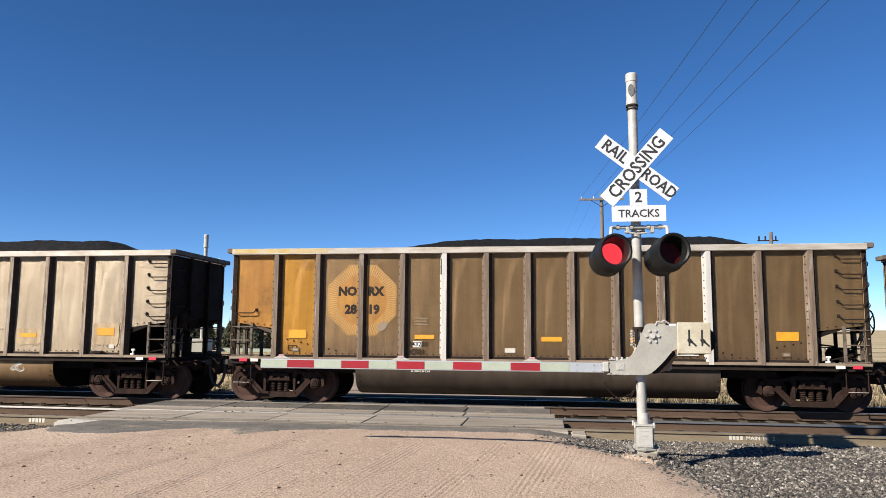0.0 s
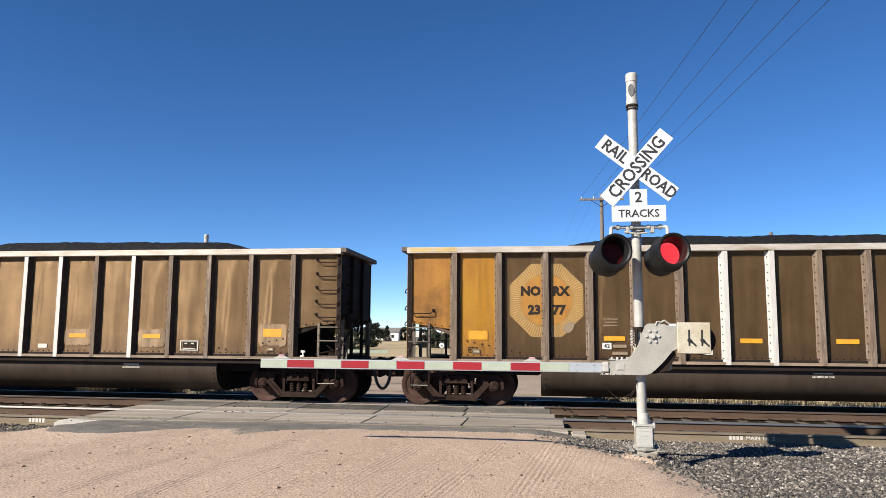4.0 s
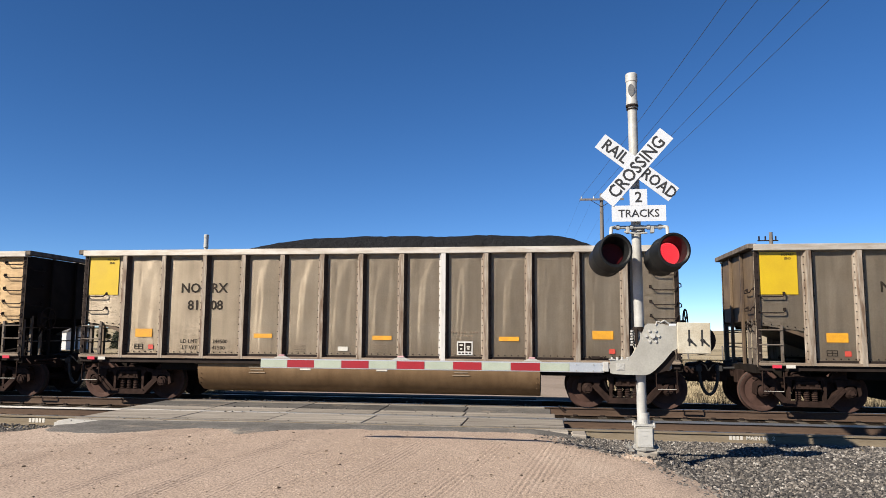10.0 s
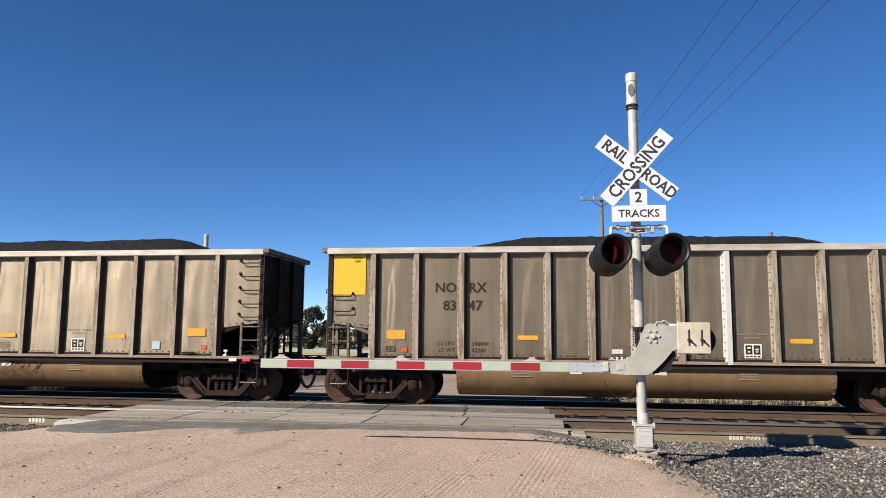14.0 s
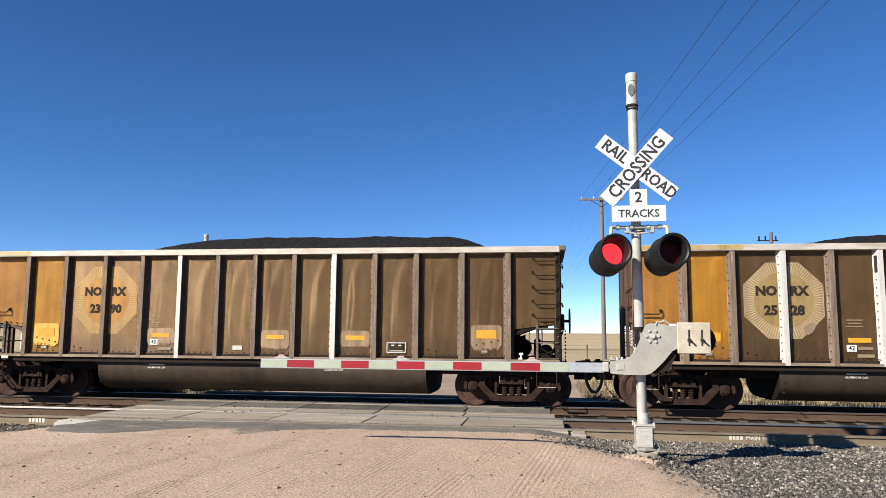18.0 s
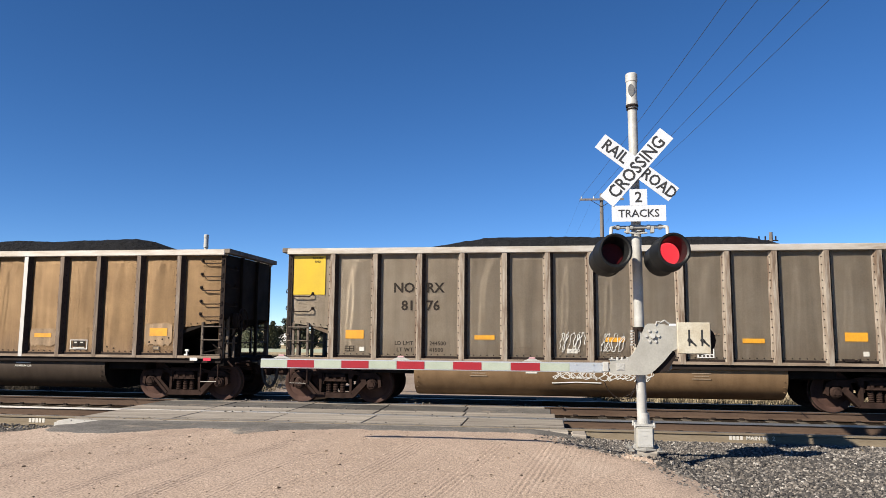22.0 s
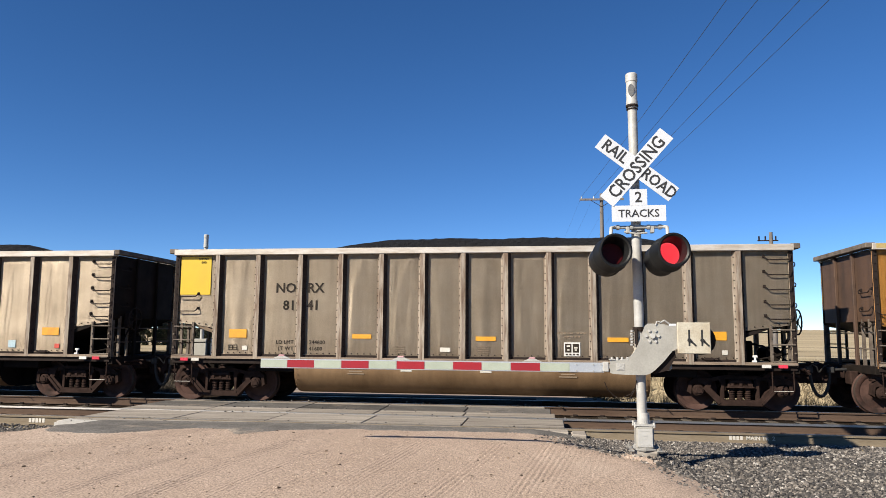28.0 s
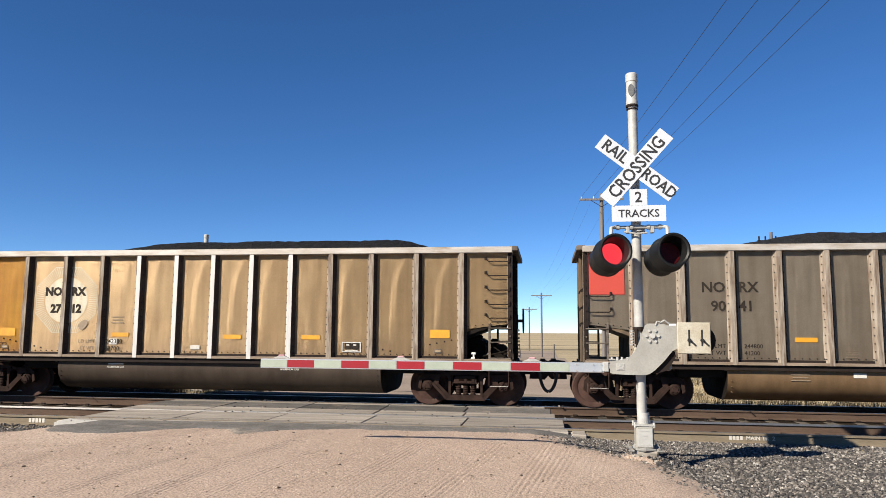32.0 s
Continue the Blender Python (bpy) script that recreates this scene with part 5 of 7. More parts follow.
    if kind == "orange" and number[1] in LOADS:
        for a, b, z in (("LD LMT", LOADS[number[1]][0], 1.42), ("LT WT", LOADS[number[1]][1], 1.25)):
            part("lettering", text_mesh(a, 0.13, M["faint"], 0.0, "RIGHT"), None, car, at=(RIBS[3] - 0.16, PANEL_Y - 0.0095, z))
            part("lettering", text_mesh(b, 0.15, M["letter"], 0.002, "LEFT"), None, car, at=(RIBS[3] + 0.14, SURF - 0.010, z))
    elif kind == "orange":
        for w, z in ((0.30, 1.42), (0.34, 1.26)):
            part("marking_bar", plate(w, 0.07, M["faint"]), None, car, "faded load figures", at=(RIBS[3] + 0.62, PANEL_Y - 0.0195, z))
    if kind == "orange":
        for k in range(3):
            part("marking_bar", plate(0.34 - 0.07 * (k % 2), 0.022, M["faint"]), None, car, "faint worn stencil", at=(bay_x(4) - 0.06, PANEL_Y - 0.0185, 2.02 - 0.07 * k))
        for b in (1, 12):
            part("route_plate", plate(0.17, 0.09, M["ladder"]), None, car, "small dark bolted plate", at=(bay_x(b) - 0.02, SURF - 0.004, 1.27))
            part("route_plate", plate(0.12, 0.045, M["pale"]), None, car, "worn inset of the plate", at=(bay_x(b) - 0.02, SURF - 0.009, 1.27))
        if seed % 2 == 1 or number[1] in ("12", "40"):
            part("emblem_stamp", stamp(seed), M["faint"], car, "dark oval worn stamp", at=(RIBS[2] + 0.50, PANEL_Y - 0.0185, 1.83))
    if kind == "grey":
        for a, b, z in (("LD LMT", number[2], 1.44), ("LT WT", number[3], 1.29)):
            part("lettering", text_mesh(a, 0.13, M["letter"], 0.0, "RIGHT"), None, car, at=(rx - 0.16, PANEL_Y - 0.0095, z))
            part("lettering", text_mesh(b, 0.13, M["letter"], 0.0, "LEFT"), None, car, at=(rx + 0.22, PANEL_Y - 0.0095, z))
    bays = ((1, 1.64, 0.44, 0.20), (4, 1.59, 0.46, 0.10), (7, 1.56, 0.46, 0.10), (10 if kind == "grey" else 9, 1.56, 0.46, 0.10), (12, 1.66, 0.46, 0.19))
    for i, z, w, h in bays:
        x = bay_x(i) + 0.02
        if patches:
            part("cleaned_patch", wiped(seed * 13 + i, w + 0.24, h), M["pale_orange" if i == 1 and kind == "orange" else "pale_brown" if tone in ("brown", "drab") else "pale"], car, "pale wiped patch round the reflector", at=(x, SURF + 0.0015, z))
        part("reflector", plate(w, h, M["amber"]), None, car, "amber reflector", at=(x, SURF - 0.0025, z))
    # small plates
    bx = bay_x(9 if kind == "grey" else 10) + 0.02
    if kind == "grey":
        bx = bay_x(9)
    if kind == "grey":
        part("data_plate", SQUARE_FRAME, None, car, "white-framed data plate", at=(bx, SURF - 0.002, 1.34))
        for k in (-0.083, 0.083):
            part("data_plate", plate(0.140, 0.195, M["letter"]), None, car, "black data block", at=(bx + k, SURF - 0.003, 1.365))
            part("data_plate", plate(0.075, 0.035, M["sticker"]), None, car, "white figures", at=(bx + k, SURF - 0.008, 1.41 if k < 0 else 1.375))
            part("data_plate", plate(0.05, 0.03, M["sticker"]), None, car, "white figures", at=(bx + k, SURF - 0.008, 1.325))
        for k in range(4):
            part("marking_bar", plate(0.05, 0.035, M["letter"]), None, car, at=(bx - 0.12 + 0.08 * k, SURF - 0.008, 1.225))
        part("pull_handle", PULL, None, car, "small dark lever", at=(bay_x(12) - 0.10, SURF, SILL_Z + 0.06))
    else:
        part("data_plate", DATA_FRAME, None, car, "white-framed data plate", at=(bx, SURF - 0.002, 1.34))
        for k in (-0.105, 0.105):
            part("data_plate", plate(0.15, 0.13, M["letter"]), None, car, "black data block", at=(bx + k * 0.85, SURF - 0.003, 1.365))
            part("data_plate", plate(0.07, 0.03, M["sticker"]), None, car, "white figures", at=(bx + k * 0.8, SURF - 0.008, 1.39))
        part("marking_bar", plate(0.30, 0.02, M["sticker"]), None, car, at=(bx, SURF - 0.003, 1.265))
    part("retainer_valve", VALVE, None, car, "small white-painted valve on the sill", at=(HALF - 0.86, -1.50, SILL_Z))
    part("sticker", plate(0.24, 0.10, M["sticker"]), None, car, "small off-white sticker", at=(bay_x(6) + 0.05, SURF - 0.002, 1.30))
    bm = bmesh.new()
    for a in ((-0.11, 0.11, 0.05, 0.062), (-0.11, 0.11, -0.062, -0.05), (-0.11, -0.098, -0.05, 0.05), (0.098, 0.11, -0.05, 0.05), (-0.006, 0.006, -0.05, 0.05), (-0.098, 0.098, -0.006, 0.006)):
        box(bm, a[0], a[1], -0.003, 0.003, a[2], a[3])
    part("stencil_frame", bm, M["letter"], car, "small dark ruled stencil box", at=(bay_x(1) - 0.10, SURF, 1.31))
    if kind == "orange":
        for b, z, flip in ((1, 1.49, 1), (12, 1.50, -1)):
            part("bolt_row", HOLES, None, car, at=Matrix.Translation((bay_x(b) + 0.03, SURF + 0.006, z)) @ Matrix.Diagonal((flip, 1, 1, 1)))
        for b in (2, 11):
            for k in (-0.16, 0.02):
                part("bolt_row", plate(0.036, 0.036, M["iron"]), None, car, at=(bay_x(b) + k - 0.1, SURF + 0.004, 1.26 - 0.2 * k))
        part("number_patch", plate(0.20, 0.14, M["white"]), None, car, "white weight patch", at=(bay_x(4) - 0.15, SURF - 0.0045, 1.42))
        if number[1] not in LOADS:
            part("lettering", text_mesh("43" if number[0] == "30" else "42", 0.13, M["black"], 0.002), None, car, at=(bay_x(4) - 0.15, SURF - 0.010, 1.42))
        for x in (-2.55, 1.9):
            part("lettering", text_mesh("ALUMINUM CAR", 0.062, M["sticker"], 0.001), None, car, at=(x, -1.405, 0.80))
            part("marking_bar", plate(0.40, 0.028, M["sticker"]), None, car, at=(x, -1.403, 0.875))
    else:
        for x in (-1.4, 0.45):
            part("sticker", plate(0.26, 0.10, M["sticker"]), None, car, "small off-white sticker", at=(x, -1.405, 0.84))
        for x in (-2.6, 2.3):
            for k in range(3):
                part("marking_bar", plate(0.40 - 0.08 * (k % 2), 0.022, M["faint"]), None, car, at=(x, -1.404 + 0.003 * k, 0.84 - 0.060 * k))
        for k in range(8):
            part("marking_bar", plate(0.045, 0.04, M["faint"]), None, car, at=(bx - 0.30 + 0.075 * k + (0.06 if k > 4 else 0), SURF, 1.70))
        for k in range(5):
            part("marking_bar", plate(0.045, 0.035, M["faint"]), None, car, at=(bx - 0.16 + 0.08 * k, SURF, 1.62))
        for b, z, w in ((5, 1.36, 0.26), (7, 1.38, 0.32)):
            for k in range(4):
                part("marking_bar", plate(w - 0.05 * (k % 2), 0.014, M["faint"]), None, car, at=(bay_x(b) - 0.04, SURF, z - 0.045 * k))
        if seed in (6, 7, 9, 10, 19):
            for b in (1, 12):
                part("sticker", plate(0.13, 0.11, M["red_panel"]), None, car, "small red sticker", at=(bay_x(b) + 0.22, SURF, 1.30))
        else:
            for b in (1, 12):
                part("sticker", plate(0.12, 0.10, M["sticker"]), None, car, "small off-white sticker", at=(bay_x(b) + 0.20, SURF, 1.30))
    for x, m in ((-6.80, "pink"), (-6.52, "sticker"), (6.50, "white"), (6.84, "pink")):
        part("reflector", plate(0.19, 0.07, M[m]), None, car, "small end reflector", at=(x, -1.565, SILL_Z - 0.08))
    return car


# order from the head of the train: kind, digits, tone, posts of bare metal, tub
CARS = [
    ("grey", ("81", "12", "244800", "41200"), "grey", (), "tub_tan"),
    ("orange", ("28", "19"), "drab", (4, 10), "tub_dark"),
    ("grey", ("10", "23", "246300", "41700"), "grey", (8,), "tub_tan"),
    ("orange", ("23", "77"), "brown", (6, 7), "tub_dark"),
    ("orange", ("25", "01"), "brown", (2, 4, 5, 6, 8), "tub_dark"),
    ("orange", ("25", "94"), "brown", (0, 2, 4, 6, 8), "tub_dark"),
    ("grey", ("82", "57", "243900", "42100"), "grey", (2, 8), "tub_tan"),
    ("grey", ("81", "08", "244500", "41500"), "grey", (8,), "tub_tan"),
    ("orange", ("25", "40"), "tan", (4, 10), "tub_dark"),
    ("grey", ("83", "47", "243800", "42200"), "grey", (8,), "tub_tan"),
    ("grey", ("81", "40", "244600", "41400"), "grey", (), "tub_tan"),
    ("orange", ("25", "28"), "brown", (2, 4, 6, 8), "tub_dark"),
    ("orange", ("23", "90"), "brown", (4, 8), "tub_dark"),
    ("orange", ("30", "94"), "tan", (4, 8), "tub_bare"),
    ("grey", ("81", "76", "244500", "41500"), "grey", (), "tub_tan"),
    ("orange", ("25", "82"), "brown", (4, 8), "tub_dark"),
    ("orange", ("30", "68"), "olive", (8,), "tub_dark"),
    ("orange", ("23", "82"), "brown", (0, 2, 4), "tub_dark"),
    ("grey", ("81", "41", "244600", "41600"), "grey", (), "tub_tan"),
    ("grey", ("82", "05", "244700", "41300"), "grey", (), "tub_tan"),
    ("grey", ("90", "41", "244800", "41200"), "grey", (8,), "tub_tan"),
    ("orange", ("27", "12"), "tan", (4, 5, 6, 7, 8), "tub_dark"),
    ("orange", ("28", "07"), "brown", (4, 8), "tub_dark"),
]
TRAIN = []
for n, (kind, number, tone, white, tub) in enumerate(CARS):
    car = gondola(kind, number, tone, white, n, tub, patches=n in (2, 4, 8, 12, 15))
    paint = {"brown": "weathered brown", "drab": "drab brown", "olive": "dusty olive-tan", "tan": "dusty tan", "grey": "dusty silver-grey"}[tone]
    lab = f"{paint} coal gondola, " + ("orange end bays" if kind == "orange" else "red end square" if n == 20 else "yellow end square")
    tagged(car, lab + ", heaped with coal", "railcar", "gondolas of the coal train")
    if kind == "grey":
        part("end_square", plate(0.78, 0.93, M["red_panel" if n == 20 else "yellow"]), None, car, "bright painted end square", at=(bay_x(0) - 0.05, SURF, 3.035))
        if n != 20:
            for k, word in enumerate(("ROTARY", "END")):
                part("lettering", text_mesh(word, 0.068, M["letter"], 0.001), None, car, at=(bay_x(0) + 0.15, SURF - 0.006, 3.44 - 0.085 * k))
    elif number[0] != "30" or number[1] != "94":
        cream = number[1] in ("40", "12", "28", "68")
        emblem(car, 2.44, M["emblem_cream" if number[1] == "12" else "emblem_pale" if number[1] == "40" else "emblem_gold" if number[1] == "28" else "emblem_yellow" if number[1] == "68" else "emblem_orange"], M["emblem_cream" if number[1] == "12" else "emblem_pale" if cream else "emblem_ray"], (M["emblem_gold"] if number[1] == "28" else M["emblem_ground"] if number[1] == "68" else None) if cream else M["emblem_orange" if number[1] == "19" else "emblem_plate" if number[1] == "94" else "emblem_ground"])
    else:
        emblem(car, 2.44, None, None, M["emblem_plate"])
    TRAIN.append(car)
# things that set single cars apart
c = TRAIN[13]
for s in (-1, 1):
    part("white_square", plate(0.64, 0.80, M["sticker"]), None, c, "white square behind the lettering", at=(RIBS[2] + s * 0.47, PANEL_Y - 0.009, 2.46))
blob(TRAIN[15], RIBS[2] - 0.42, 2.0, 0.20, 0.30, M["sticker"], 1)
blob(TRAIN[15], RIBS[2] + 0.62, 2.45, 0.11, 0.22, M["emblem_pale"], 2)
for s in (-1, 1):
    blob(TRAIN[17], RIBS[2] + s * 0.48, 2.18, 0.32, 0.52, M["white"], 2 + s)
scrawl(TRAIN[4], -HALF + 0.12, 2.62, 0.86, 0.30, 11, SURF - 0.01, M["emblem_cream"], 5)
scrawl(TRAIN[4], RIBS[0] + 0.45, 1.38, 0.40, 0.24, 12, SURF - 0.01, M["emblem_cream"], 3)
scrawl(TRAIN[4], RIBS[1] + 0.35, 1.72, 0.55, 0.20, 13, SURF - 0.01, M["graffiti"], 3)
for x, w, loops, line_on in ((-3.52, 0.48, 2, False), (-2.80, 0.74, 4, False), (-1.97, 0.80, 4, False), (-1.02, 0.66, 4, True), (0.0, 0.66, 4, False), (0.90, 0.64, 4, True), (2.0, 0.16, 1, False), (3.0, 0.24, 1, False)):
    spray_tag(TRAIN[2], x, w, 0.77, 0.27, loops, round(31 + x * 10), line_on)
spray_tag(TRAIN[14], -0.9, 0.98, 0.77, 0.26, 5, 52, True)
spray_tag(TRAIN[14], 0.12, 1.1, 0.76, 0.26, 6, 57)
scrawl(TRAIN[14], RIBS[5] + 0.18, 1.50, 0.66, 0.45, 23, SURF - 0.01, M["graffiti"], 5)
scrawl(TRAIN[14], RIBS[6] + 0.18, 1.50, 0.5, 0.4, 24, SURF - 0.01, M["graffiti"], 4)
for n in (10, 19):
    part("sticker", plate(0.20, 0.18, M["blue_sticker"]), None, TRAIN[n], "pale blue square sticker", at=(bay_x(11) + 0.05, SURF - 0.002, 1.34))
scrawl(TRAIN[10], 0.3, 0.74, 1.2, 0.34, 27, -1.412, M["letter"], 4)
scrawl(TRAIN[11], RIBS[5] + 0.2, 1.62, 0.5, 0.3, 25, SURF - 0.01, M["emblem_cream"], 3)


# ---- the crossing signal with its gate ----
def crossbuck(parent, angle, words, y, label):
    """A blade 1.22 m long with its lettering."""
    bm = bmesh.new()
    box(bm, -0.61, 0.61, -0.004, 0.004, -0.114, 0.114, 0.002)
    blade = part("crossbuck_blade", bm, M["sign_white"], parent, label, at=Matrix.Translation((-0.024, y, 3.908)) @ Matrix.Rotation(radians(-angle), 4, "Y"))
    for body, x, size in words:
        part("lettering", text_mesh(body, size, M["black"], 0.003), None, blade, at=Matrix.Translation((x, -0.0065, 0.0)) @ Matrix.Diagonal((0.90, 1, 1.04, 1)))
    return blade


def lamp_unit(parent, x, label):
    """A round flashing-light unit: backing disc, long visor, housing, and a board lit on one face that turns over."""
    bm = bmesh.new()
    lathe(bm, [(0.10, 0.40), (0.165, 0.385), (0.195, 0.33), (0.200, 0.12), (0.17, 0.10), (0.02, 0.095)], seg=32)
    lamp = part("flashing_lamp", bm, M["hood"], parent, label, True, at=Matrix.Translation((x * 0.978 - 0.0278, -0.40, 2.718)) @ pose(0, 0, 0, 0, 0, 12.9) @ pose(0, 0, 0, -10.3) @ Matrix.Scale(1.07, 4))
    bm = bmesh.new()
    # a deep dish with a round mouth, longer above than below
    seg = 40
    rings = []
    for r, y, k in ((0.142, 0.03, 0), (0.148, -0.02, 0), (0.164, -0.150, 1), (0.182, -0.165, 1), (0.204, -0.160, 1), (0.214, 0.03, 0), (0.222, 0.05, 0), (0.218, 0.085, 0), (0.16, 0.095, 0)):
        rings.append([bm.verts.new((r * math.cos(2 * math.pi * i / seg), y - k * 0.03 * math.sin(2 * math.pi * i / seg), r * math.sin(2 * math.pi * i / seg))) for i in range(seg)])
    for p, q in zip(rings, rings[1:]):
        for i in range(seg):
            bm.faces.new((p[i], p[(i + 1) % seg], q[(i + 1) % seg], q[i]))
    part("visor", bm, M["hood"], lamp, "black metal visor", True)
    bm = bmesh.new()
    lathe(bm, [(0.138, 0.006), (0.138, -0.006)], seg=28)
    n_plain = len(bm.faces)
    rnd = random.Random(5)
    for ring, count in ((0.0, 1), (0.028, 6), (0.056, 12), (0.084, 18), (0.108, 24), (0.129, 28)):
        for i in range(count):
            a = 2 * math.pi * i / count + ring * 40
            c = Vector((ring * math.cos(a), -0.0062, ring * math.sin(a)))
            bm.faces.new([bm.verts.new(c + Vector((0.0085 * math.cos(b), 0, 0.0085 * math.sin(b)))) for b in (0, 1.05, 2.1, 3.14, 4.19, 5.24)][::-1])
    bm.faces.ensure_lookup_table()
    me = bpy.data.meshes.new("led_board")
    bm.to_mesh(me)
    bm.free()
    for m in ("led_on", "led_dot", "led_off"):
        me.materials.append(M[m])
    for p in me.polygons:
        if len(p.vertices) == 6:
            p.material_index = 1
        elif p.center.y > -0.001:
            p.material_index = 2
    board = part("led_board", me, None, lamp, "round red light board", at=(0, 0.012, 0))
    return board


signal = new("crossing_signal")
signal.matrix_basis = pose(1.258, 10.0, 0.0, 0, -0.12, 0)
tagged(signal, "galvanised railroad crossing signal with lowered striped gate", "crossing signal")
bm = bmesh.new()
rod(bm, (-0.015, 0, 0.45), (-0.04, 0, 4.86), 0.064, 20)
part("mast", bm, M["galv"], signal, "weathered galvanised steel mast", True)
# electronic bell at the top
bm = bmesh.new()
lathe(bm, [(0.066, 4.82), (0.080, 4.83), (0.080, 4.87), (0.074, 4.90), (0.074, 5.15), (0.082, 5.16), (0.082, 5.26), (0.07, 5.275)], axis_y=False, seg=24, centre=(-0.042, 0, 0))
bell = part("bell", bm, M["galv"], signal, "pale cylindrical crossing bell", True)
bm = bmesh.new()
bm.faces.new([bm.verts.new((0.040 * math.cos(a) - 0.060, -0.082, 5.02 + 0.088 * math.sin(a))) for a in [2 * math.pi * i / 20 for i in range(20)]])
part("bell_grille", bm, M["grille"], bell, "oval grey bell grille")
bm = bmesh.new()
rod(bm, (-0.042, 0, 4.80), (-0.042, 0, 4.82), 0.085, 20)
rod(bm, (-0.042, 0, 4.76), (-0.042, 0, 4.775), 0.078, 20)
part("bell_collar", bm, M["iron"], bell, "dark clamp ring")
crossbuck(signal, -39, (("RAIL", -0.36, 0.212), ("ROAD", 0.365, 0.205)), -0.175, "white reflective blade lettered in black")
crossbuck(signal, 48.5, (("CROSSING", 0.0, 0.235),), -0.188, "white reflective blade lettered in black")
bm = bmesh.new()
prism(bm, [(-0.126, 3.394), (0.102, 3.394), (0.102, 3.612), (-0.126, 3.612)], -0.184, -0.176)
prism(bm, [(-0.364, 3.176), (0.340, 3.176), (0.340, 3.392), (-0.364, 3.392)], -0.184, -0.176)
brk = bmesh.new()
for z in (3.30, 3.52, 3.90):
    box(brk, -0.05, 0.02, -0.172, -0.05, z - 0.02, z + 0.02)
    rod(brk, (-0.03, 0, z - 0.025), (-0.03, 0, z + 0.025), 0.072, 16)
part("sign_bracket", brk, M["galv"], signal, "galvanised sign brackets")
plaque = part("track_plaque", bm, M["sign_white"], signal, "white plaque lettered in black")
part("lettering", text_mesh("2", 0.20, M["black"], 0.002), None, plaque, at=(-0.012, -0.187, 3.498))
part("lettering", text_mesh("TRACKS", 0.145, M["black"], 0.001), None, plaque, at=(-0.012, -0.187, 3.28))
bm = bmesh.new()
tube(bm, [(-0.385, -0.24, 2.86), (-0.385, -0.23, 3.03), (-0.375, -0.19, 3.09), (-0.33, -0.11, 3.11), (-0.26, -0.09, 3.11), (0.26, -0.09, 3.11), (0.32, -0.11, 3.11), (0.345, -0.19, 3.09), (0.345, -0.23, 3.03), (0.34, -0.24, 2.86)], 0.024, 10)
rod(bm, (0, 0, 3.06), (0, 0, 3.14), 0.085, 16)
for x in (-0.28, -0.1, 0.12, 0.27):
    rod(bm, (x - 0.02, -0.09, 3.11), (x + 0.02, -0.09, 3.11), 0.036, 10)
for x in (-0.15, 0.17):
    box(bm, x - 0.025, x + 0.025, -0.12, -0.03, 3.03, 3.12, 0.006)
tube(bm, [(-0.2, -0.1, 3.05), (-0.05, -0.12, 3.02), (0.1, -0.12, 3.03)], 0.012, 6)
part("lamp_crossarm", bm, M["galv"], signal, "galvanised pipe arm with clamps", True)
BOARD_LEFT = lamp_unit(signal, -0.374, "black flashing light with a visor")
BOARD_RIGHT = lamp_unit(signal, 0.363, "black flashing light with a visor")
# rear pair
for x in (-0.37, 0.37):
    bm = bmesh.new()
    lathe(bm, [(0.10, 0.12), (0.17, 0.14), (0.20, 0.2), (0.205, 0.34), (0.19, 0.36), (0.15, 0.36)], seg=24)
    part("rear_lamp", bm, M["hood"], signal, "black rear-facing lamp", True, at=(x, 0.22, 2.70))

# gate machine, conduit, counterweight
bm = bmesh.new()
box(bm, -0.02, 0.40, 0.07, 0.40, 1.20, 1.70, 0.03)
part("gate_machine", bm, M["grey_paint"], signal, "grey gate machine case")
bm = bmesh.new()
prism(bm, [(-0.425, 1.348), (-0.428, 1.179), (-0.385, 1.165), (-0.212, 1.157), (0.025, 1.156), (0.09, 1.179), (0.148, 1.224), (0.258, 1.334), (0.368, 1.466), (0.433, 1.503), (0.442, 1.790),
           (0.30, 1.800), (0.278, 1.817), (0.164, 1.823), (0.07, 1.823), (0.033, 1.793), (-0.005, 1.697), (-0.059, 1.557), (-0.104, 1.461), (-0.163, 1.395), (-0.222, 1.365), (-0.309, 1.349)][::1], -0.17, -0.13)
link = part("gate_link", bm, M["grey_paint"], signal, "grey crooked steel arm support")
bm = bmesh.new()
for i in range(7):
    a = 2 * math.pi * i / 6
    r = 0.078 if i < 6 else 0.0
    rod(bm, (0.12 + r * math.cos(a), -0.168, 1.661 + r * math.sin(a)), (0.12 + r * math.cos(a), -0.19 - (0.02 if i == 6 else 0), 1.661 + r * math.sin(a)), 0.018 if i < 6 else 0.034, 8)
part("hub_bolts", bm, M["galv"], link, "ring of bolt heads")
bm = bmesh.new()
box(bm, -0.345, -0.240, -0.176, -0.169, 1.210, 1.305, 0.003)
box(bm, -0.325, -0.262, -0.180, -0.175, 1.225, 1.262, 0.002)
box(bm, -0.310, -0.275, -0.180, -0.175, 1.268, 1.290, 0.002)
part("maker_plate", bm, M["galv"], link, "small embossed metal plate")
bm = bmesh.new()
box(bm, -0.44, -0.36, -0.185, -0.115, 1.345, 1.362, 0.004)
for x in (-0.40, -0.33, -0.27, -0.20):
    rod(bm, (x, -0.15, 1.345), (x, -0.15, 1.385), 0.016, 8)
    rod(bm, (x, -0.15, 1.345), (x, -0.15, 1.358), 0.026, 6)
part("clamp_bolts", bm, M["galv"], link, "row of clamp bolts on top")
bm = bmesh.new()
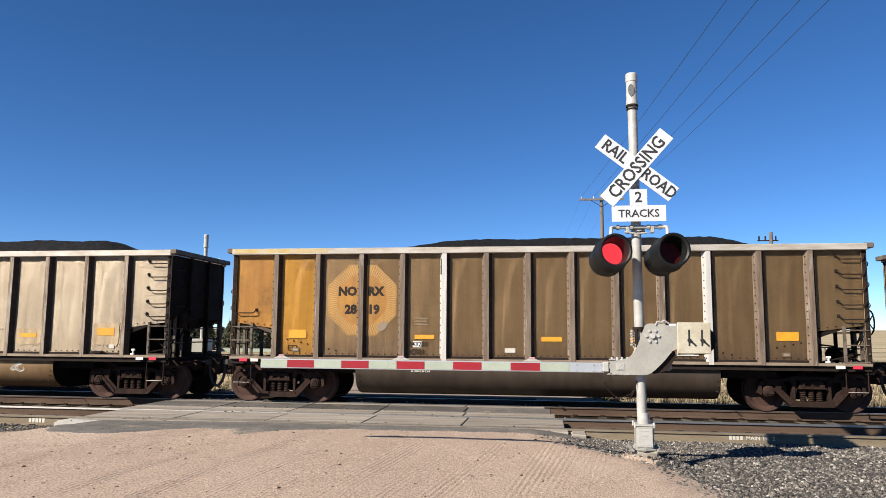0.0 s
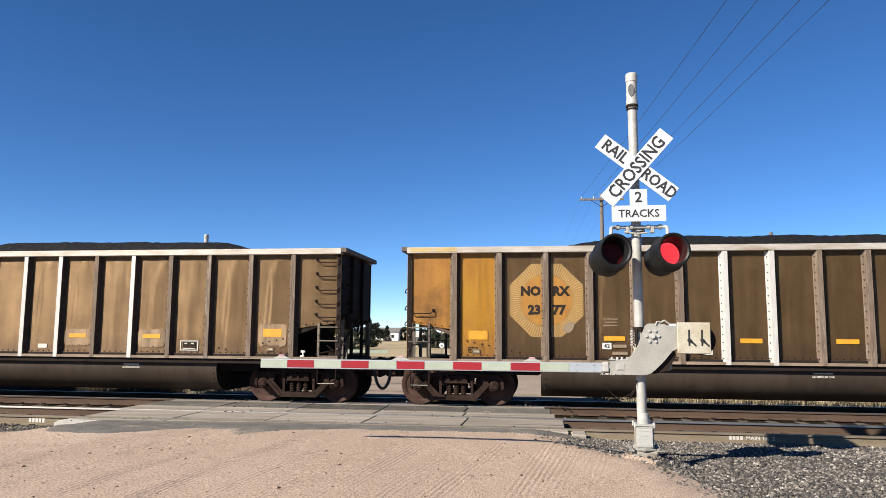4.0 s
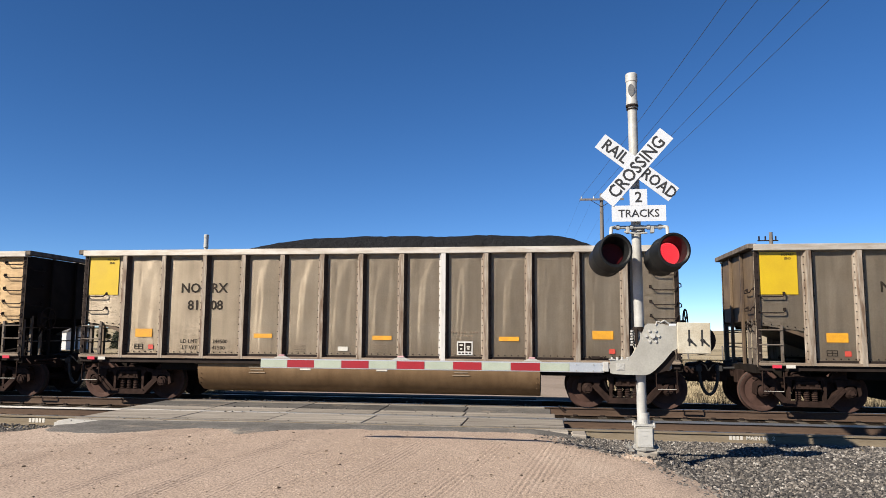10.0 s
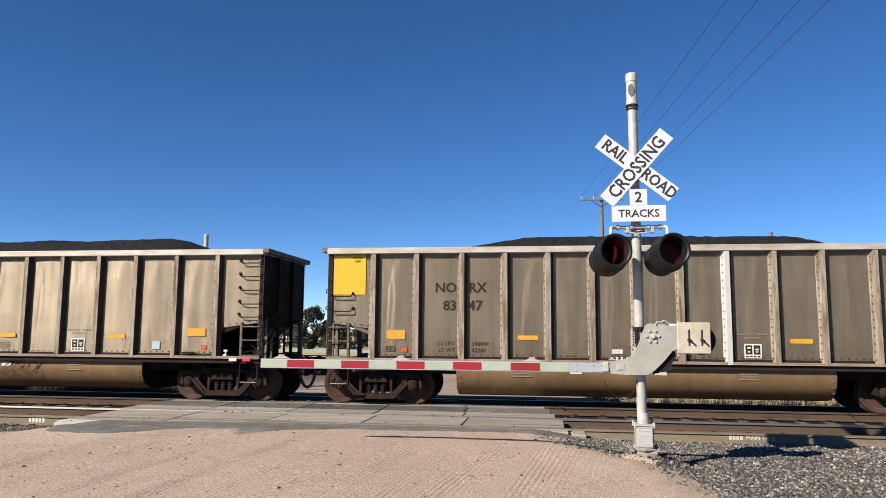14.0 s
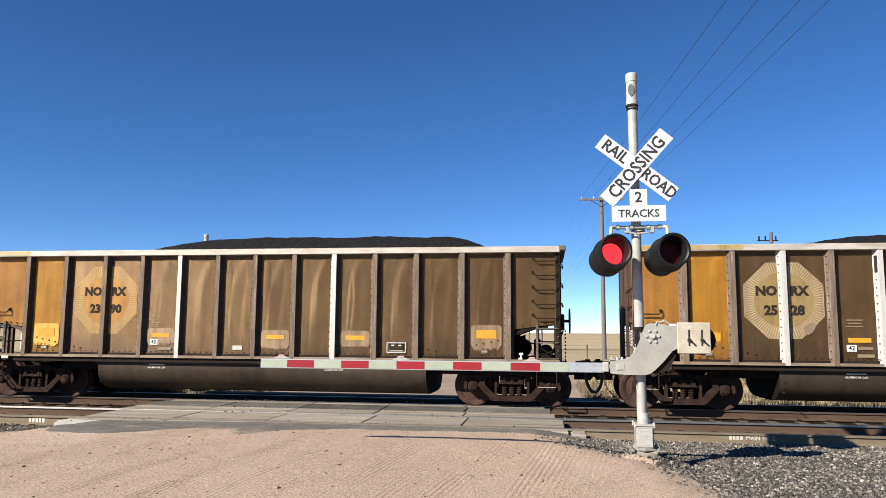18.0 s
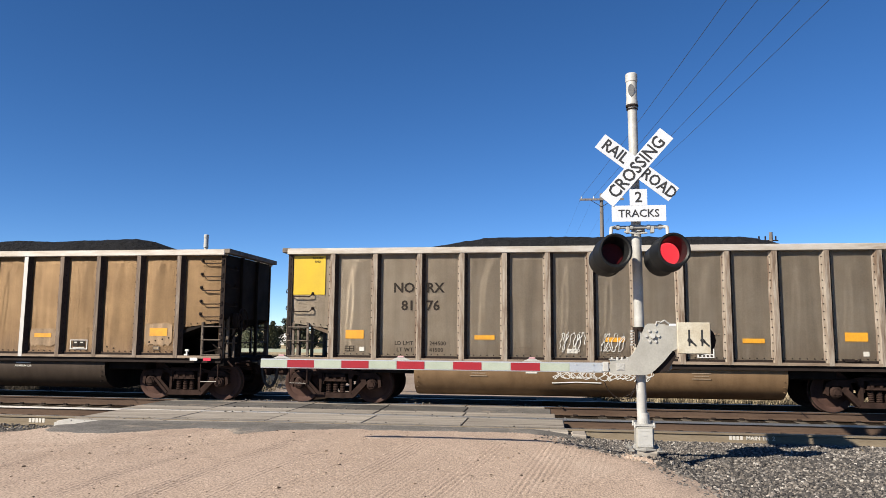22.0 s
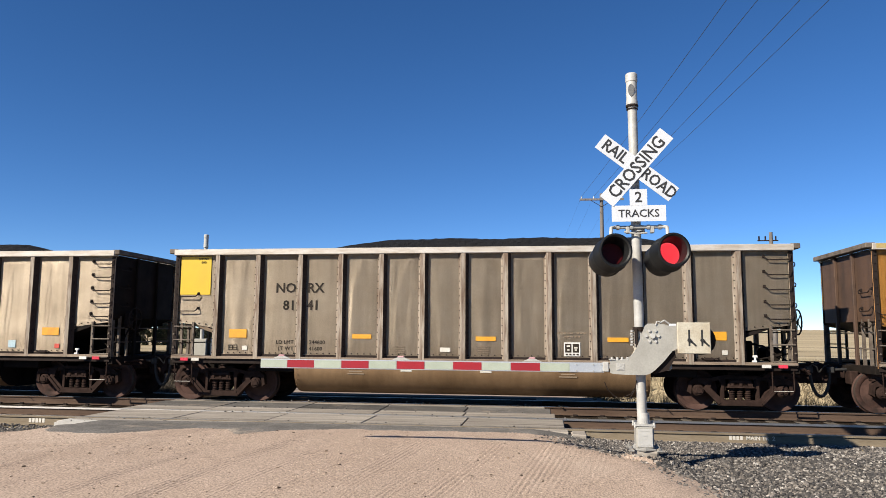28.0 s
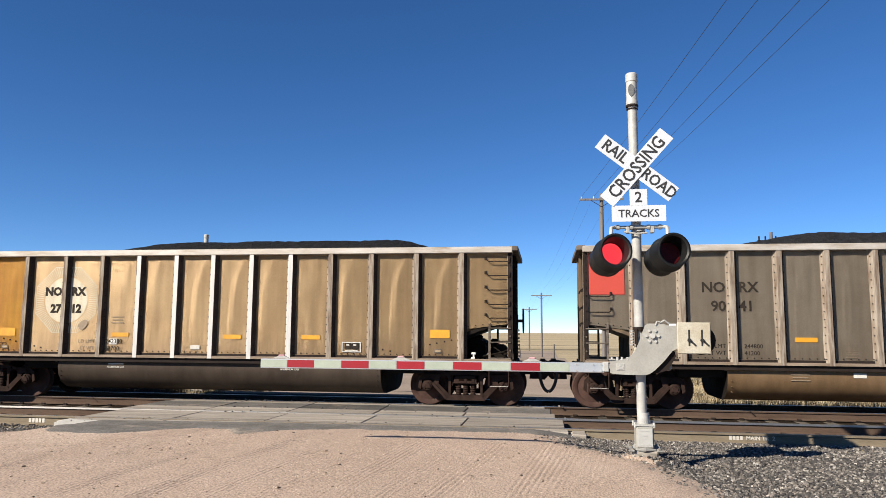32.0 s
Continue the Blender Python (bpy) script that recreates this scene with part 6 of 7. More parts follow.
tube(bm, [(0.165, -0.175, 1.80), (0.18, -0.185, 1.85), (0.21, -0.18, 1.845), (0.225, -0.15, 1.80)], 0.010, 6)
tube(bm, [(0.225, -0.15, 1.83), (0.28, -0.14, 1.865), (0.34, -0.13, 1.825)], 0.012, 6)
part("lifting_loop", bm, M["galv"], link, "bent wire loop")
bm = bmesh.new()
box(bm, 0.34, 0.428, -0.176, -0.125, 1.790, 1.822, 0.006)
part("top_block", bm, M["sign_white"], link, "small white block")
bm = bmesh.new()
prism(bm, [(0.14, 1.17), (0.32, 1.22), (0.42, 1.40), (0.40, 1.47), (0.20, 1.30)], -0.125, 0.06)
part("link_rear", bm, M["iron"], signal, "dark rear arm plate")
bm = bmesh.new()
box(bm, 0.430, 0.845, -0.215, -0.172, 1.435, 1.838, 0.008)
weight = part("counterweight", bm, M["box_white"], signal, "stained off-white counterweight plate")
bm = bmesh.new()
for x in (0.575, 0.735):
    box(bm, x - 0.011, x + 0.011, -0.218, -0.214, 1.535, 1.745)
    rod(bm, (x, -0.21, 1.61), (x, -0.235, 1.61), 0.026, 8)
    prism(bm, [(x, 1.60), (x + 0.075, 1.53), (x + 0.09, 1.545), (x + 0.012, 1.625)], -0.224, -0.218)
part("slot_bolts", bm, M["black"], weight, "dark slots with wing bolts")
bm = bmesh.new()
lathe(bm, [(0.19, 0.0), (0.19, 0.10), (0.16, 0.12)], seg=20, centre=(0.735, -0.13, 1.61))
part("weight_stack", bm, M["iron"], weight, "dark round weight behind")
bm = bmesh.new()
box(bm, -0.085, -0.055, -0.10, -0.04, 1.52, 1.76, 0.006)
rod(bm, (-0.06, -0.06, 1.36), (-0.06, -0.06, 1.56), 0.022, 8)
rod(bm, (-0.03, 0, 1.72), (-0.03, 0, 1.78), 0.080, 18)
conduit = part("conduit", bm, M["iron"], signal, "dark conduit and clamp on the mast")
bm = bmesh.new()
for i in range(6):
    z = 1.545 + i * 0.036
    box(bm, -0.150 + 0.006 * (i % 2), -0.105, -0.105, -0.05, z - 0.013, z + 0.013, 0.003)
part("terminal_block", bm, M["galv"], conduit, "stack of pale terminal lugs")
bm = bmesh.new()
for i in range(6):
    z = 1.545 + i * 0.036
    rod(bm, (-0.115, -0.10, z), (-0.115, -0.118, z), 0.011, 6)
part("terminal_nuts", bm, M["iron"], conduit, "dark terminal nuts")
bm = bmesh.new()
tube(bm, [(-0.12, -0.09, 1.55), (-0.10, -0.11, 1.48), (-0.13, -0.12, 1.42), (-0.18, -0.13, 1.37), (-0.22, -0.13, 1.355)], 0.007, 5)
tube(bm, [(-0.09, -0.09, 1.55), (-0.085, -0.10, 1.46), (-0.12, -0.115, 1.395), (-0.16, -0.13, 1.375)], 0.007, 5)
part("lead_wires", bm, M["box_white"], conduit, "pale loose lead wires")
bm = bmesh.new()
tube(bm, [(-0.50, -0.12, 1.06), (-0.46, -0.1, 0.96), (-0.38, -0.08, 0.88), (-0.27, -0.07, 0.83), (-0.17, -0.06, 0.85), (-0.10, -0.05, 0.96), (-0.08, -0.05, 1.08)], 0.006, 5)
tube(bm, [(-0.26, -0.07, 0.86), (-0.16, -0.06, 0.90), (-0.09, -0.05, 1.0)], 0.006, 5)
part("loose_cable", bm, M["iron"], signal, "thin hanging cable")
# the arm
arm = new("gate_arm", box_mesh("gate_arm", M["alu"], -5.28, -0.56, -0.165, -0.135, 1.178, 1.308, bevel=0.006))
arm.parent = signal
arm.matrix_basis = pose(0.055, 0, 0, 0, 0.12, 0)
arm["label"] = "lowered aluminium gate arm with red and pale stripes"
x0, w = -5.28, 0.3885
for i in range(11):
    part("arm_stripe", box_mesh("arm_stripe", M["arm_red" if i % 2 else "arm_white"], x0 + i * w + 0.002, x0 + (i + 1) * w - 0.002, -0.168, -0.164, 1.192, 1.294), None, arm)
bm = bmesh.new()
box(bm, -0.58, -0.50, -0.18, -0.12, 1.19, 1.32, 0.008)
for x in (-0.60, -0.70, -0.92):
    for z in (1.20, 1.28):
        rod(bm, (x, -0.166, z), (x, -0.176, z), 0.010, 6)
box(bm, -0.50, -0.42, -0.165, -0.125, 1.23, 1.29, 0.006)
part("arm_bracket", bm, M["galv"], arm, "steel arm bracket with bolts")
for x in (-4.98, -3.28, -1.50):
    bm = bmesh.new()
    prism(bm, [(x - 0.13, 1.312), (x + 0.13, 1.312), (x + 0.05, 1.345), (x - 0.05, 1.345)], -0.165, -0.13)
    lm = part("arm_lamp", bm, M["galv"], arm, "small lamp bracket")
    bm = bmesh.new()
    box(bm, x - 0.045, x + 0.045, -0.165, -0.125, 1.343, 1.366, 0.008)
    part("lamp_lens", bm, M["lens_pale"], lm, "small red lens")
# base
bm = bmesh.new()
box(bm, -0.112, 0.112, -0.15, 0.11, 0.215, 0.49, 0.018)
jb = part("junction_box", bm, M["grey_paint"], signal, "pale grey junction box with embossed lettering")
bm = bmesh.new()
box(bm, -0.094, 0.094, -0.156, -0.148, 0.240, 0.465, 0.004)
part("box_cover", bm, M["cover"], jb, "pale cover plate")
bm = bmesh.new()
for z, ww in ((0.44, 0.12), (0.38, 0.05), (0.345, 0.06), (0.27, 0.12)):
    box(bm, -ww / 2, ww / 2, -0.158, -0.154, z - 0.005, z + 0.005)
part("embossed_bars", bm, M["galv"], jb, "unreadable embossed lettering")
bm = bmesh.new()
for a in range(4):
    x, y = (-1 if a % 2 else 1) * 0.12, (-1 if a // 2 else 1) * 0.11
    rod(bm, (x, y, 0.48), (x, y, 0.545), 0.016, 8)
box(bm, -0.13, 0.13, -0.13, 0.13, 0.498, 0.52)
rod(bm, (0, 0, 0.50), (0, 0, 0.66), 0.078, 18)
part("mast_socket", bm, M["galv"], signal, "galvanised mast socket with bolts")
bm = bmesh.new()
box(bm, -0.17, 0.17, -0.17, 0.17, -0.1, 0.19, 0.03)
for x in (-0.16, 0.16):
    for y in (-0.17, 0.17):
        rod(bm, (x, y, 0.18), (x, y, 0.22), 0.022, 8)
part("foundation", bm, M["concrete"], signal, "chipped concrete foundation")
bm = bmesh.new()
lathe(bm, [(0.19, 0.185), (0.20, 0.20), (0.15, 0.235), (0.12, 0.26)], axis_y=False, seg=8)
for a in range(4):
    x, y = (-1 if a % 2 else 1) * 0.175, (-1 if a // 2 else 1) * 0.165
    box(bm, x - 0.040, x + 0.040, y - 0.040, y + 0.040, 0.175, 0.205, 0.012)
    rod(bm, (x, y, 0.20), (x, y, 0.228), 0.022, 6)
    rod(bm, (x, y, 0.225), (x, y, 0.255), 0.010, 6)
part("base_flange", bm, M["cast"], signal, "flared cast base with four anchor nuts")

# the signal on the far side of the tracks, seen from behind
far = new("crossing_signal")
far.matrix_basis = pose(-11.95, 24.2, -0.27)
tagged(far, "galvanised crossing signal beyond the tracks, seen from behind", "crossing signal")
bm = bmesh.new()
rod(bm, (0, 0, 0), (0, 0, 4.9), 0.066, 14)
part("mast", bm, M["galv"], far, "weathered galvanised steel mast", True)
bm = bmesh.new()
lathe(bm, [(0.066, 4.9), (0.085, 4.92), (0.078, 5.25), (0.086, 5.26), (0.086, 5.36), (0.07, 5.38)], axis_y=False, seg=16)
part("bell", bm, M["galv"], far, "pale cylindrical crossing bell", True)
for ang in (42, -42):
    bm = bmesh.new()
    box(bm, -0.61, 0.61, -0.004, 0.004, -0.114, 0.114)
    part("crossbuck_blade", bm, M["sign_white"], far, "bare metal back of a sign blade", at=Matrix.Translation((0.06, 0.09, 4.08)) @ Matrix.Rotation(radians(14), 4, "Z") @ Matrix.Rotation(radians(ang), 4, "Y"))
for x in (-0.37, 0.37):
    bm = bmesh.new()
    lathe(bm, [(0.06, -0.12), (0.15, -0.08), (0.17, 0.05), (0.25, 0.06), (0.25, 0.08), (0.20, 0.34), (0.18, 0.34)], seg=20)
    part("flashing_lamp", bm, M["hood"], far, "black back of a flashing light", True, at=(x, 0.1, 2.95))
bm = bmesh.new()
rod(bm, (-0.4, 0.1, 3.1), (0.4, 0.1, 3.1), 0.03, 8)
part("lamp_crossarm", bm, M["galv"], far, "galvanised pipe arm")
bm = bmesh.new()
box(bm, -0.3, 0.3, -0.25, 0.25, 1.1, 1.7, 0.03)
part("gate_machine", bm, M["grey_paint"], far, "grey gate machine case")
part("gate_arm", box_mesh("gate_arm", M["arm_white"], 0.4, 6.6, 0.3, 0.34, 1.25, 1.37), None, far, "lowered gate arm")
bm = bmesh.new()
box(bm, -0.25, 0.25, -0.25, 0.25, -0.1, 0.4, 0.03)
part("foundation", bm, M["concrete"], far)


# ---- poles, wires ----
def power_pole(x, y, z0, height, r, arm_w, label, transformer=False, turn=0.0):
    p = new("power_pole")
    p.matrix_basis = pose(x, y, z0, 0, 0, turn)
    tagged(p, label, "utility pole", "poles of the power line")
    bm = bmesh.new()
    rod(bm, (0, 0, -0.3), (0, 0, height), r, 12, r * 0.72)
    part("pole", bm, M["pole_wood"], p, "weathered wooden pole", True)
    if arm_w:
        bm = bmesh.new()
        box(bm, -arm_w / 2, arm_w / 2, -0.20, -0.10, height - 0.45, height - 0.33)
        part("crossarm", bm, M["pole_wood"], p)
        bm = bmesh.new()
        for s in (-1, 1):
            rod(bm, (s * arm_w * 0.26, -0.15, height - 0.42), (0, -0.12, height - 0.85), 0.018, 5)
        part("arm_brace", bm, M["iron"], p)
        for k in (-0.46, -0.18, 0.20, 0.46):
            bm = bmesh.new()
            rod(bm, (k * arm_w, -0.15, height - 0.33), (k * arm_w, -0.15, height - 0.20), 0.045, 8, 0.03)
            part("insulator", bm, M["orange_ins"], p)
    if transformer:
        bm = bmesh.new()
        lathe(bm, [(0.24, height - 1.75), (0.26, height - 1.7), (0.26, height - 0.95), (0.2, height - 0.88)], axis_y=False, seg=16, centre=(-0.55, 0, 0))
        part("transformer", bm, M["grey_paint"], p, "grey can transformer", True)
        bm = bmesh.new()
        for k in (-0.75, -0.35, 0.3):
            rod(bm, (k, 0, height - 0.55), (k, 0, height - 0.25), 0.05, 6)
        rod(bm, (-0.85, 0, height - 0.55), (0.45, 0, height - 0.55), 0.04, 6)
        tube(bm, [(-0.55, 0, height - 0.88), (-0.85, 0, height - 1.2), (-0.9, 0, height - 1.9), (-0.4, 0, height - 2.2), (0, 0, height - 2.0)], 0.018, 5)
        part("fittings", bm, M["iron"], p, "insulators and jumper cables")
    return p


def wire(a, b, sag, r, label):
    a, b = Vector(a), Vector(b)
    bm = bmesh.new()
    n = 24
    pts = [a.lerp(b, i / n) - Vector((0, 0, sag * 4 * (i / n) * (1 - i / n))) for i in range(n + 1)]
    tube(bm, pts, r, 5)
    me = finish(bm, "power_cable", M["wire"])
    tagged(new("power_cable", me), label, "cable", "cables of the power line")


POLES = [(3.5, 45.5, -0.3, 10.7), (-0.55, 96.0, -1.3, 8.35), (-2.95, 132.0, -1.5, 7.95)]
for k, (x, y, z, h) in enumerate(POLES):
    power_pole(x, y, z, h, 0.15, 2.7, "weathered wooden power pole with a crossarm", turn=2)
power_pole(14.75, 50.0, -0.3, 8.75, 0.16, 0, "weathered wooden pole with a grey transformer", True)
NEXT = (7.85, -10.0, 10.2)
for j, k in enumerate((-0.46, -0.18, 0.20, 0.46)):
    x, y, z, h = POLES[0]
    wire((x + k * 2.7, y - 0.15, z + h - 0.2), (NEXT[0] + k * 2.7, NEXT[1], NEXT[2]), 0.4, 0.0075, "dark overhead power cable")
    for (xa, ya, za, ha), (xb, yb, zb, hb) in zip(POLES, POLES[1:]):
        wire((xa + k * 2.7, ya, za + ha - 0.2), (xb + k * 2.7, yb, zb + hb - 0.2), 0.9, 0.0035, "dark overhead power cable")


# ---- trees, houses and the far mast ----
def toward(px, y):
    """The x of a place at depth y that shows at that part of the picture's width."""
    return y * math.tan(math.atan((px - 784) / 1284.0) - radians(8.07))


def leaf_cloud(rnd, clumps, leaf):
    verts, faces = [], []
    for c, r, count in clumps:
        for _ in range(count):
            d = Vector((rnd.gauss(0, 1), rnd.gauss(0, 1), rnd.gauss(0, 1))).normalized() * r * rnd.random() ** 0.4
            p = Vector(c) + d
            u = Vector((rnd.gauss(0, 1), rnd.gauss(0, 1), rnd.gauss(0, 1))).normalized()
            v = u.orthogonal().normalized()
            s = leaf * rnd.uniform(0.6, 1.3)
            k = len(verts)
            verts += [tuple(p + s * (a * u + b * v)) for a, b in ((-1, -0.5), (0.2, -0.8), (1, 0), (0.1, 0.7))]
            faces.append((k, k + 1, k + 2, k + 3))
    me = bpy.data.meshes.new("crown")
    me.from_pydata(verts, [], faces)
    me.materials.append(M["leaf"])
    return me


def tree_kind(seed, conifer):
    rnd = random.Random(seed)
    clumps, branches = [], []
    if conifer:
        for i in range(22):
            f = i / 21
            r = 2.1 * (1 - f) ** 0.8 + 0.25
            for a in range(5 if f < 0.7 else 3):
                t = rnd.uniform(0, 6.28)
                q = (r * 0.6 * math.cos(t), r * 0.6 * math.sin(t), 1.2 + 6.6 * f)
                clumps.append((q, 0.35 + r * 0.3, 45))
                branches.append(((0, 0, 1.1 + 6.5 * f), q))
    else:
        for i in range(34):
            t, f = rnd.uniform(0, 6.28), rnd.random()
            r = 2.6 * math.sqrt(max(0.1, 1 - (2 * f - 0.9) ** 2)) * rnd.uniform(0.4, 1)
            q = (r * math.cos(t), r * math.sin(t), 2.0 + 5.2 * f)
            clumps.append((q, rnd.uniform(0.5, 0.95), 150))
            branches.append(((0, 0, 1.4 + 2.5 * f), q))
    bm = bmesh.new()
    rod(bm, (0, 0, -0.2), (0, 0, 7.2 if conifer else 4.5), 0.2, 8, 0.05)
    for a, b in branches[::3]:
        rod(bm, a, b, 0.05, 5, 0.02)
    return finish(bm, "trunk", M["bark"]), leaf_cloud(rnd, clumps, 0.17)


KINDS = [tree_kind(1, False), tree_kind(2, True), tree_kind(3, False), tree_kind(4, True)]
rnd = random.Random(8)
for i in range(38):
    px = -0.46 + 0.0155 * i + rnd.uniform(-0.006, 0.006)
    if px > 0.008:
        continue
    if px > -0.08:
        y = rnd.uniform(200, 270)
    else:
        y = rnd.uniform(105, 170)
    x = toward(784 + 1284 * px, y)
    tr = new("tree")
    s = rnd.uniform(0.65, 1.12) * (0.8 if px > -0.08 else 1.0)
    tr.matrix_basis = pose(x, y, ground_z(x, y) - 1.5, 0, 0, rnd.uniform(0, 360))
    trunk, crown = KINDS[i % 4]
    for nm, me in (("trunk", trunk), ("crown", crown)):
        o = part(nm, me, None, tr)
        o.matrix_basis = Matrix.Diagonal((s, s, s * rnd.uniform(0.85, 1.15), 1))
    tagged(tr, "dark green leafy tree on the far prairie", "tree", "trees beyond the tracks")


for px, y, s in ((745, 160, 0.42), (757, 156, 0.50), (768, 158, 0.48), (777, 154, 0.55), (787, 158, 0.46), (797, 156, 0.50), (753, 150, 0.50), (761, 152, 0.58), (772, 148, 0.62), (781, 156, 0.5), (792, 146, 0.60), (801, 152, 0.55), (807, 158, 0.45), (826, 205, 0.30), (833, 200, 0.26), (841, 196, 0.28), (848, 200, 0.22), (790, 200, 0.3)):
    x = toward(px, y)
    tr = new("tree")
    tr.matrix_basis = pose(x, y, ground_z(x, y) - 1.15, 0, 0, px * 7)
    trunk, crown = KINDS[px % 2 * 2]
    for nm, me in (("trunk", trunk), ("crown", crown)):
        part(nm, me, None, tr).matrix_basis = Matrix.Diagonal((s * 0.8, s * 0.8, s, 1))
    tagged(tr, "dark green leafy tree beside the farm", "tree", "trees beyond the tracks")


def house(x, y, w, d, h, label, roof_h=1.6, turn=0):
    b = new("farm_building")
    b.matrix_basis = pose(x, y, ground_z(x, y) - 0.1, 0, 0, turn)
    tagged(b, label, "building", "far farm buildings")
    bm = bmesh.new()
    box(bm, -w / 2, w / 2, -d / 2, d / 2, 0, h)
    part("wall", bm, M["house_white"], b, "white siding")
    bm = bmesh.new()
    y0 = d / 2 + 0.3
    v = [bm.verts.new(c) for c in ((-w / 2 - 0.3, -y0, h), (w / 2 + 0.3, -y0, h), (w / 2 + 0.3, y0, h), (-w / 2 - 0.3, y0, h), (-w / 2 - 0.3, 0, h + roof_h), (w / 2 + 0.3, 0, h + roof_h))]
    for f in ((0, 1, 5, 4), (2, 3, 4, 5), (0, 4, 3), (1, 2, 5), (3, 2, 1, 0)):
        bm.faces.new([v[i] for i in f])
    part("roof", bm, M["roof_grey"], b)
    for k in range(max(1, int(w / 4))):
        bm = bmesh.new()
        cx = -w / 2 + 2 + k * 4
        box(bm, cx - 0.5, cx + 0.5, -d / 2 - 0.03, -d / 2 + 0.02, 1.0, 2.1)
        part("window", bm, M["glass"], b)


for px, y, w, h, lab in ((811, 217, 3.8, 1.7, "small white farm building with a grey roof"), (690, 250, 8, 3.0, "white house among trees"), (105, 110, 8, 3.0, "white house with a grey roof"), (505, 170, 6, 3, "small white wooden shed")):
    house(toward(px, y), y, w, 6, h, lab, roof_h=0.7 if h < 2 else 1.6)

# a barn with a round white roof, a thin pole and a round sign beside the far road
barn = new("farm_building")
bx_, by_ = toward(743, 185), 185
barn.matrix_basis = pose(bx_, by_, ground_z(bx_, by_) - 0.1, 0, 0, 8)
tagged(barn, "round-roofed white metal barn", "building", "far farm buildings")
bm = bmesh.new()
prism(bm, [(2.9 * math.cos(a), 3.4 * math.sin(a)) for a in [math.pi * i / 16 for i in range(17)]], -5, 5)
part("shell", bm, M["house_white"], barn, "pale rounded metal shell")
part("door", box_mesh("door", M["roof_grey"], -1.0, 1.0, -5.06, -5.0, 0, 2.2), None, barn)
power_pole(toward(782, 150), 150, ground_z(toward(782, 150), 150), 6.6, 0.11, 1.9, "thin wooden power pole among the trees", turn=20)
disc = new("road_sign")
dx = toward(783, 95)
disc.matrix_basis = pose(dx, 95, ground_z(dx, 95))
tagged(disc, "round pale sign with a dark mark on a post", "road sign")
bm = bmesh.new()
rod(bm, (0, 0, -0.1), (0, 0, 1.5), 0.04, 6)
part("post", bm, M["pole_wood"], disc)
bm = bmesh.new()
lathe(bm, [(0.34, 0.0), (0.34, -0.02)], seg=20, centre=(0, -0.05, 1.45))
part("sign_plate", bm, M["sign_white"], disc)
bm = bmesh.new()
lathe(bm, [(0.13, 0.0), (0.13, -0.01)], seg=14, centre=(0.02, -0.075, 1.42))
part("dark_mark", bm, M["roof_grey"], disc)

mast = new("radio_mast")
mx, my = toward(849, 520), 520
mast.matrix_basis = pose(mx, my, ground_z(mx, my) - 5.5)
tagged(mast, "thin grey lattice radio mast on the horizon", "radio mast")
bm = bmesh.new()
for k in range(3):
    a = 2 * math.pi * k / 3
    rod(bm, (2.2 * math.cos(a), 2.2 * math.sin(a), 0), (0.4 * math.cos(a), 0.4 * math.sin(a), 24), 0.10, 5)
rod(bm, (0, 0, 23), (0, 0, 27), 0.08, 5)
part("legs", bm, M["galv"], mast)
bm = bmesh.new()
for i in range(14):
    z = i * 24 / 14
    r0, r1 = 2.2 - 1.8 * z / 24, 2.2 - 1.8 * (z + 1.7) / 24
    for k in range(3):
        a, b = 2 * math.pi * k / 3, 2 * math.pi * (k + 1) / 3
        rod(bm, (r0 * math.cos(a), r0 * math.sin(a), z), (r1 * math.cos(b), r1 * math.sin(b), z + 1.7), 0.07, 4)
part("lattice", bm, M["galv"], mast)

# a small road sign and fence posts beyond the crossing
sg = new("road_sign")
sg.matrix_basis = pose(toward(880, 110), 110, ground_z(toward(880, 110), 110))
tagged(sg, "small red road sign with a white bar", "road sign")
bm = bmesh.new()
rod(bm, (0, 0, 0), (0, 0, 2.1), 0.04, 6)
part("post", bm, M["pole_wood"], sg)
part("sign_plate", box_mesh("sign_plate", M["arm_red"], -0.40, 0.40, -0.07, -0.05, 1.25, 2.05), None, sg)
part("white_bar", box_mesh("white_bar", M["sign_white"], -0.28, 0.28, -0.08, -0.071, 1.57, 1.73), None, sg)
fence = tagged(new("wire_fence"), "sagging wire fence on grey wooden posts", "fence")
for i in range(26):
    x, y = -2.0 + i * 2.6, 58 + 0.25 * i
    bm = bmesh.new()
    rod(bm, (x, y, ground_z(x, y) - 0.1), (x + random.uniform(-0.1, 0.1), y, ground_z(x, y) + 1.15), 0.06, 6)
    part("post", bm, M["pole_wood"], fence)
for h in (0.4, 0.75, 1.05):
    bm = bmesh.new()
    tube(bm, [(-2.0 + i * 2.6, 58 + 0.25 * i, ground_z(-2.0 + i * 2.6, 58 + 0.25 * i) + h) for i in range(26)], 0.012, 4)
    part("strand", bm, M["wire"], fence)

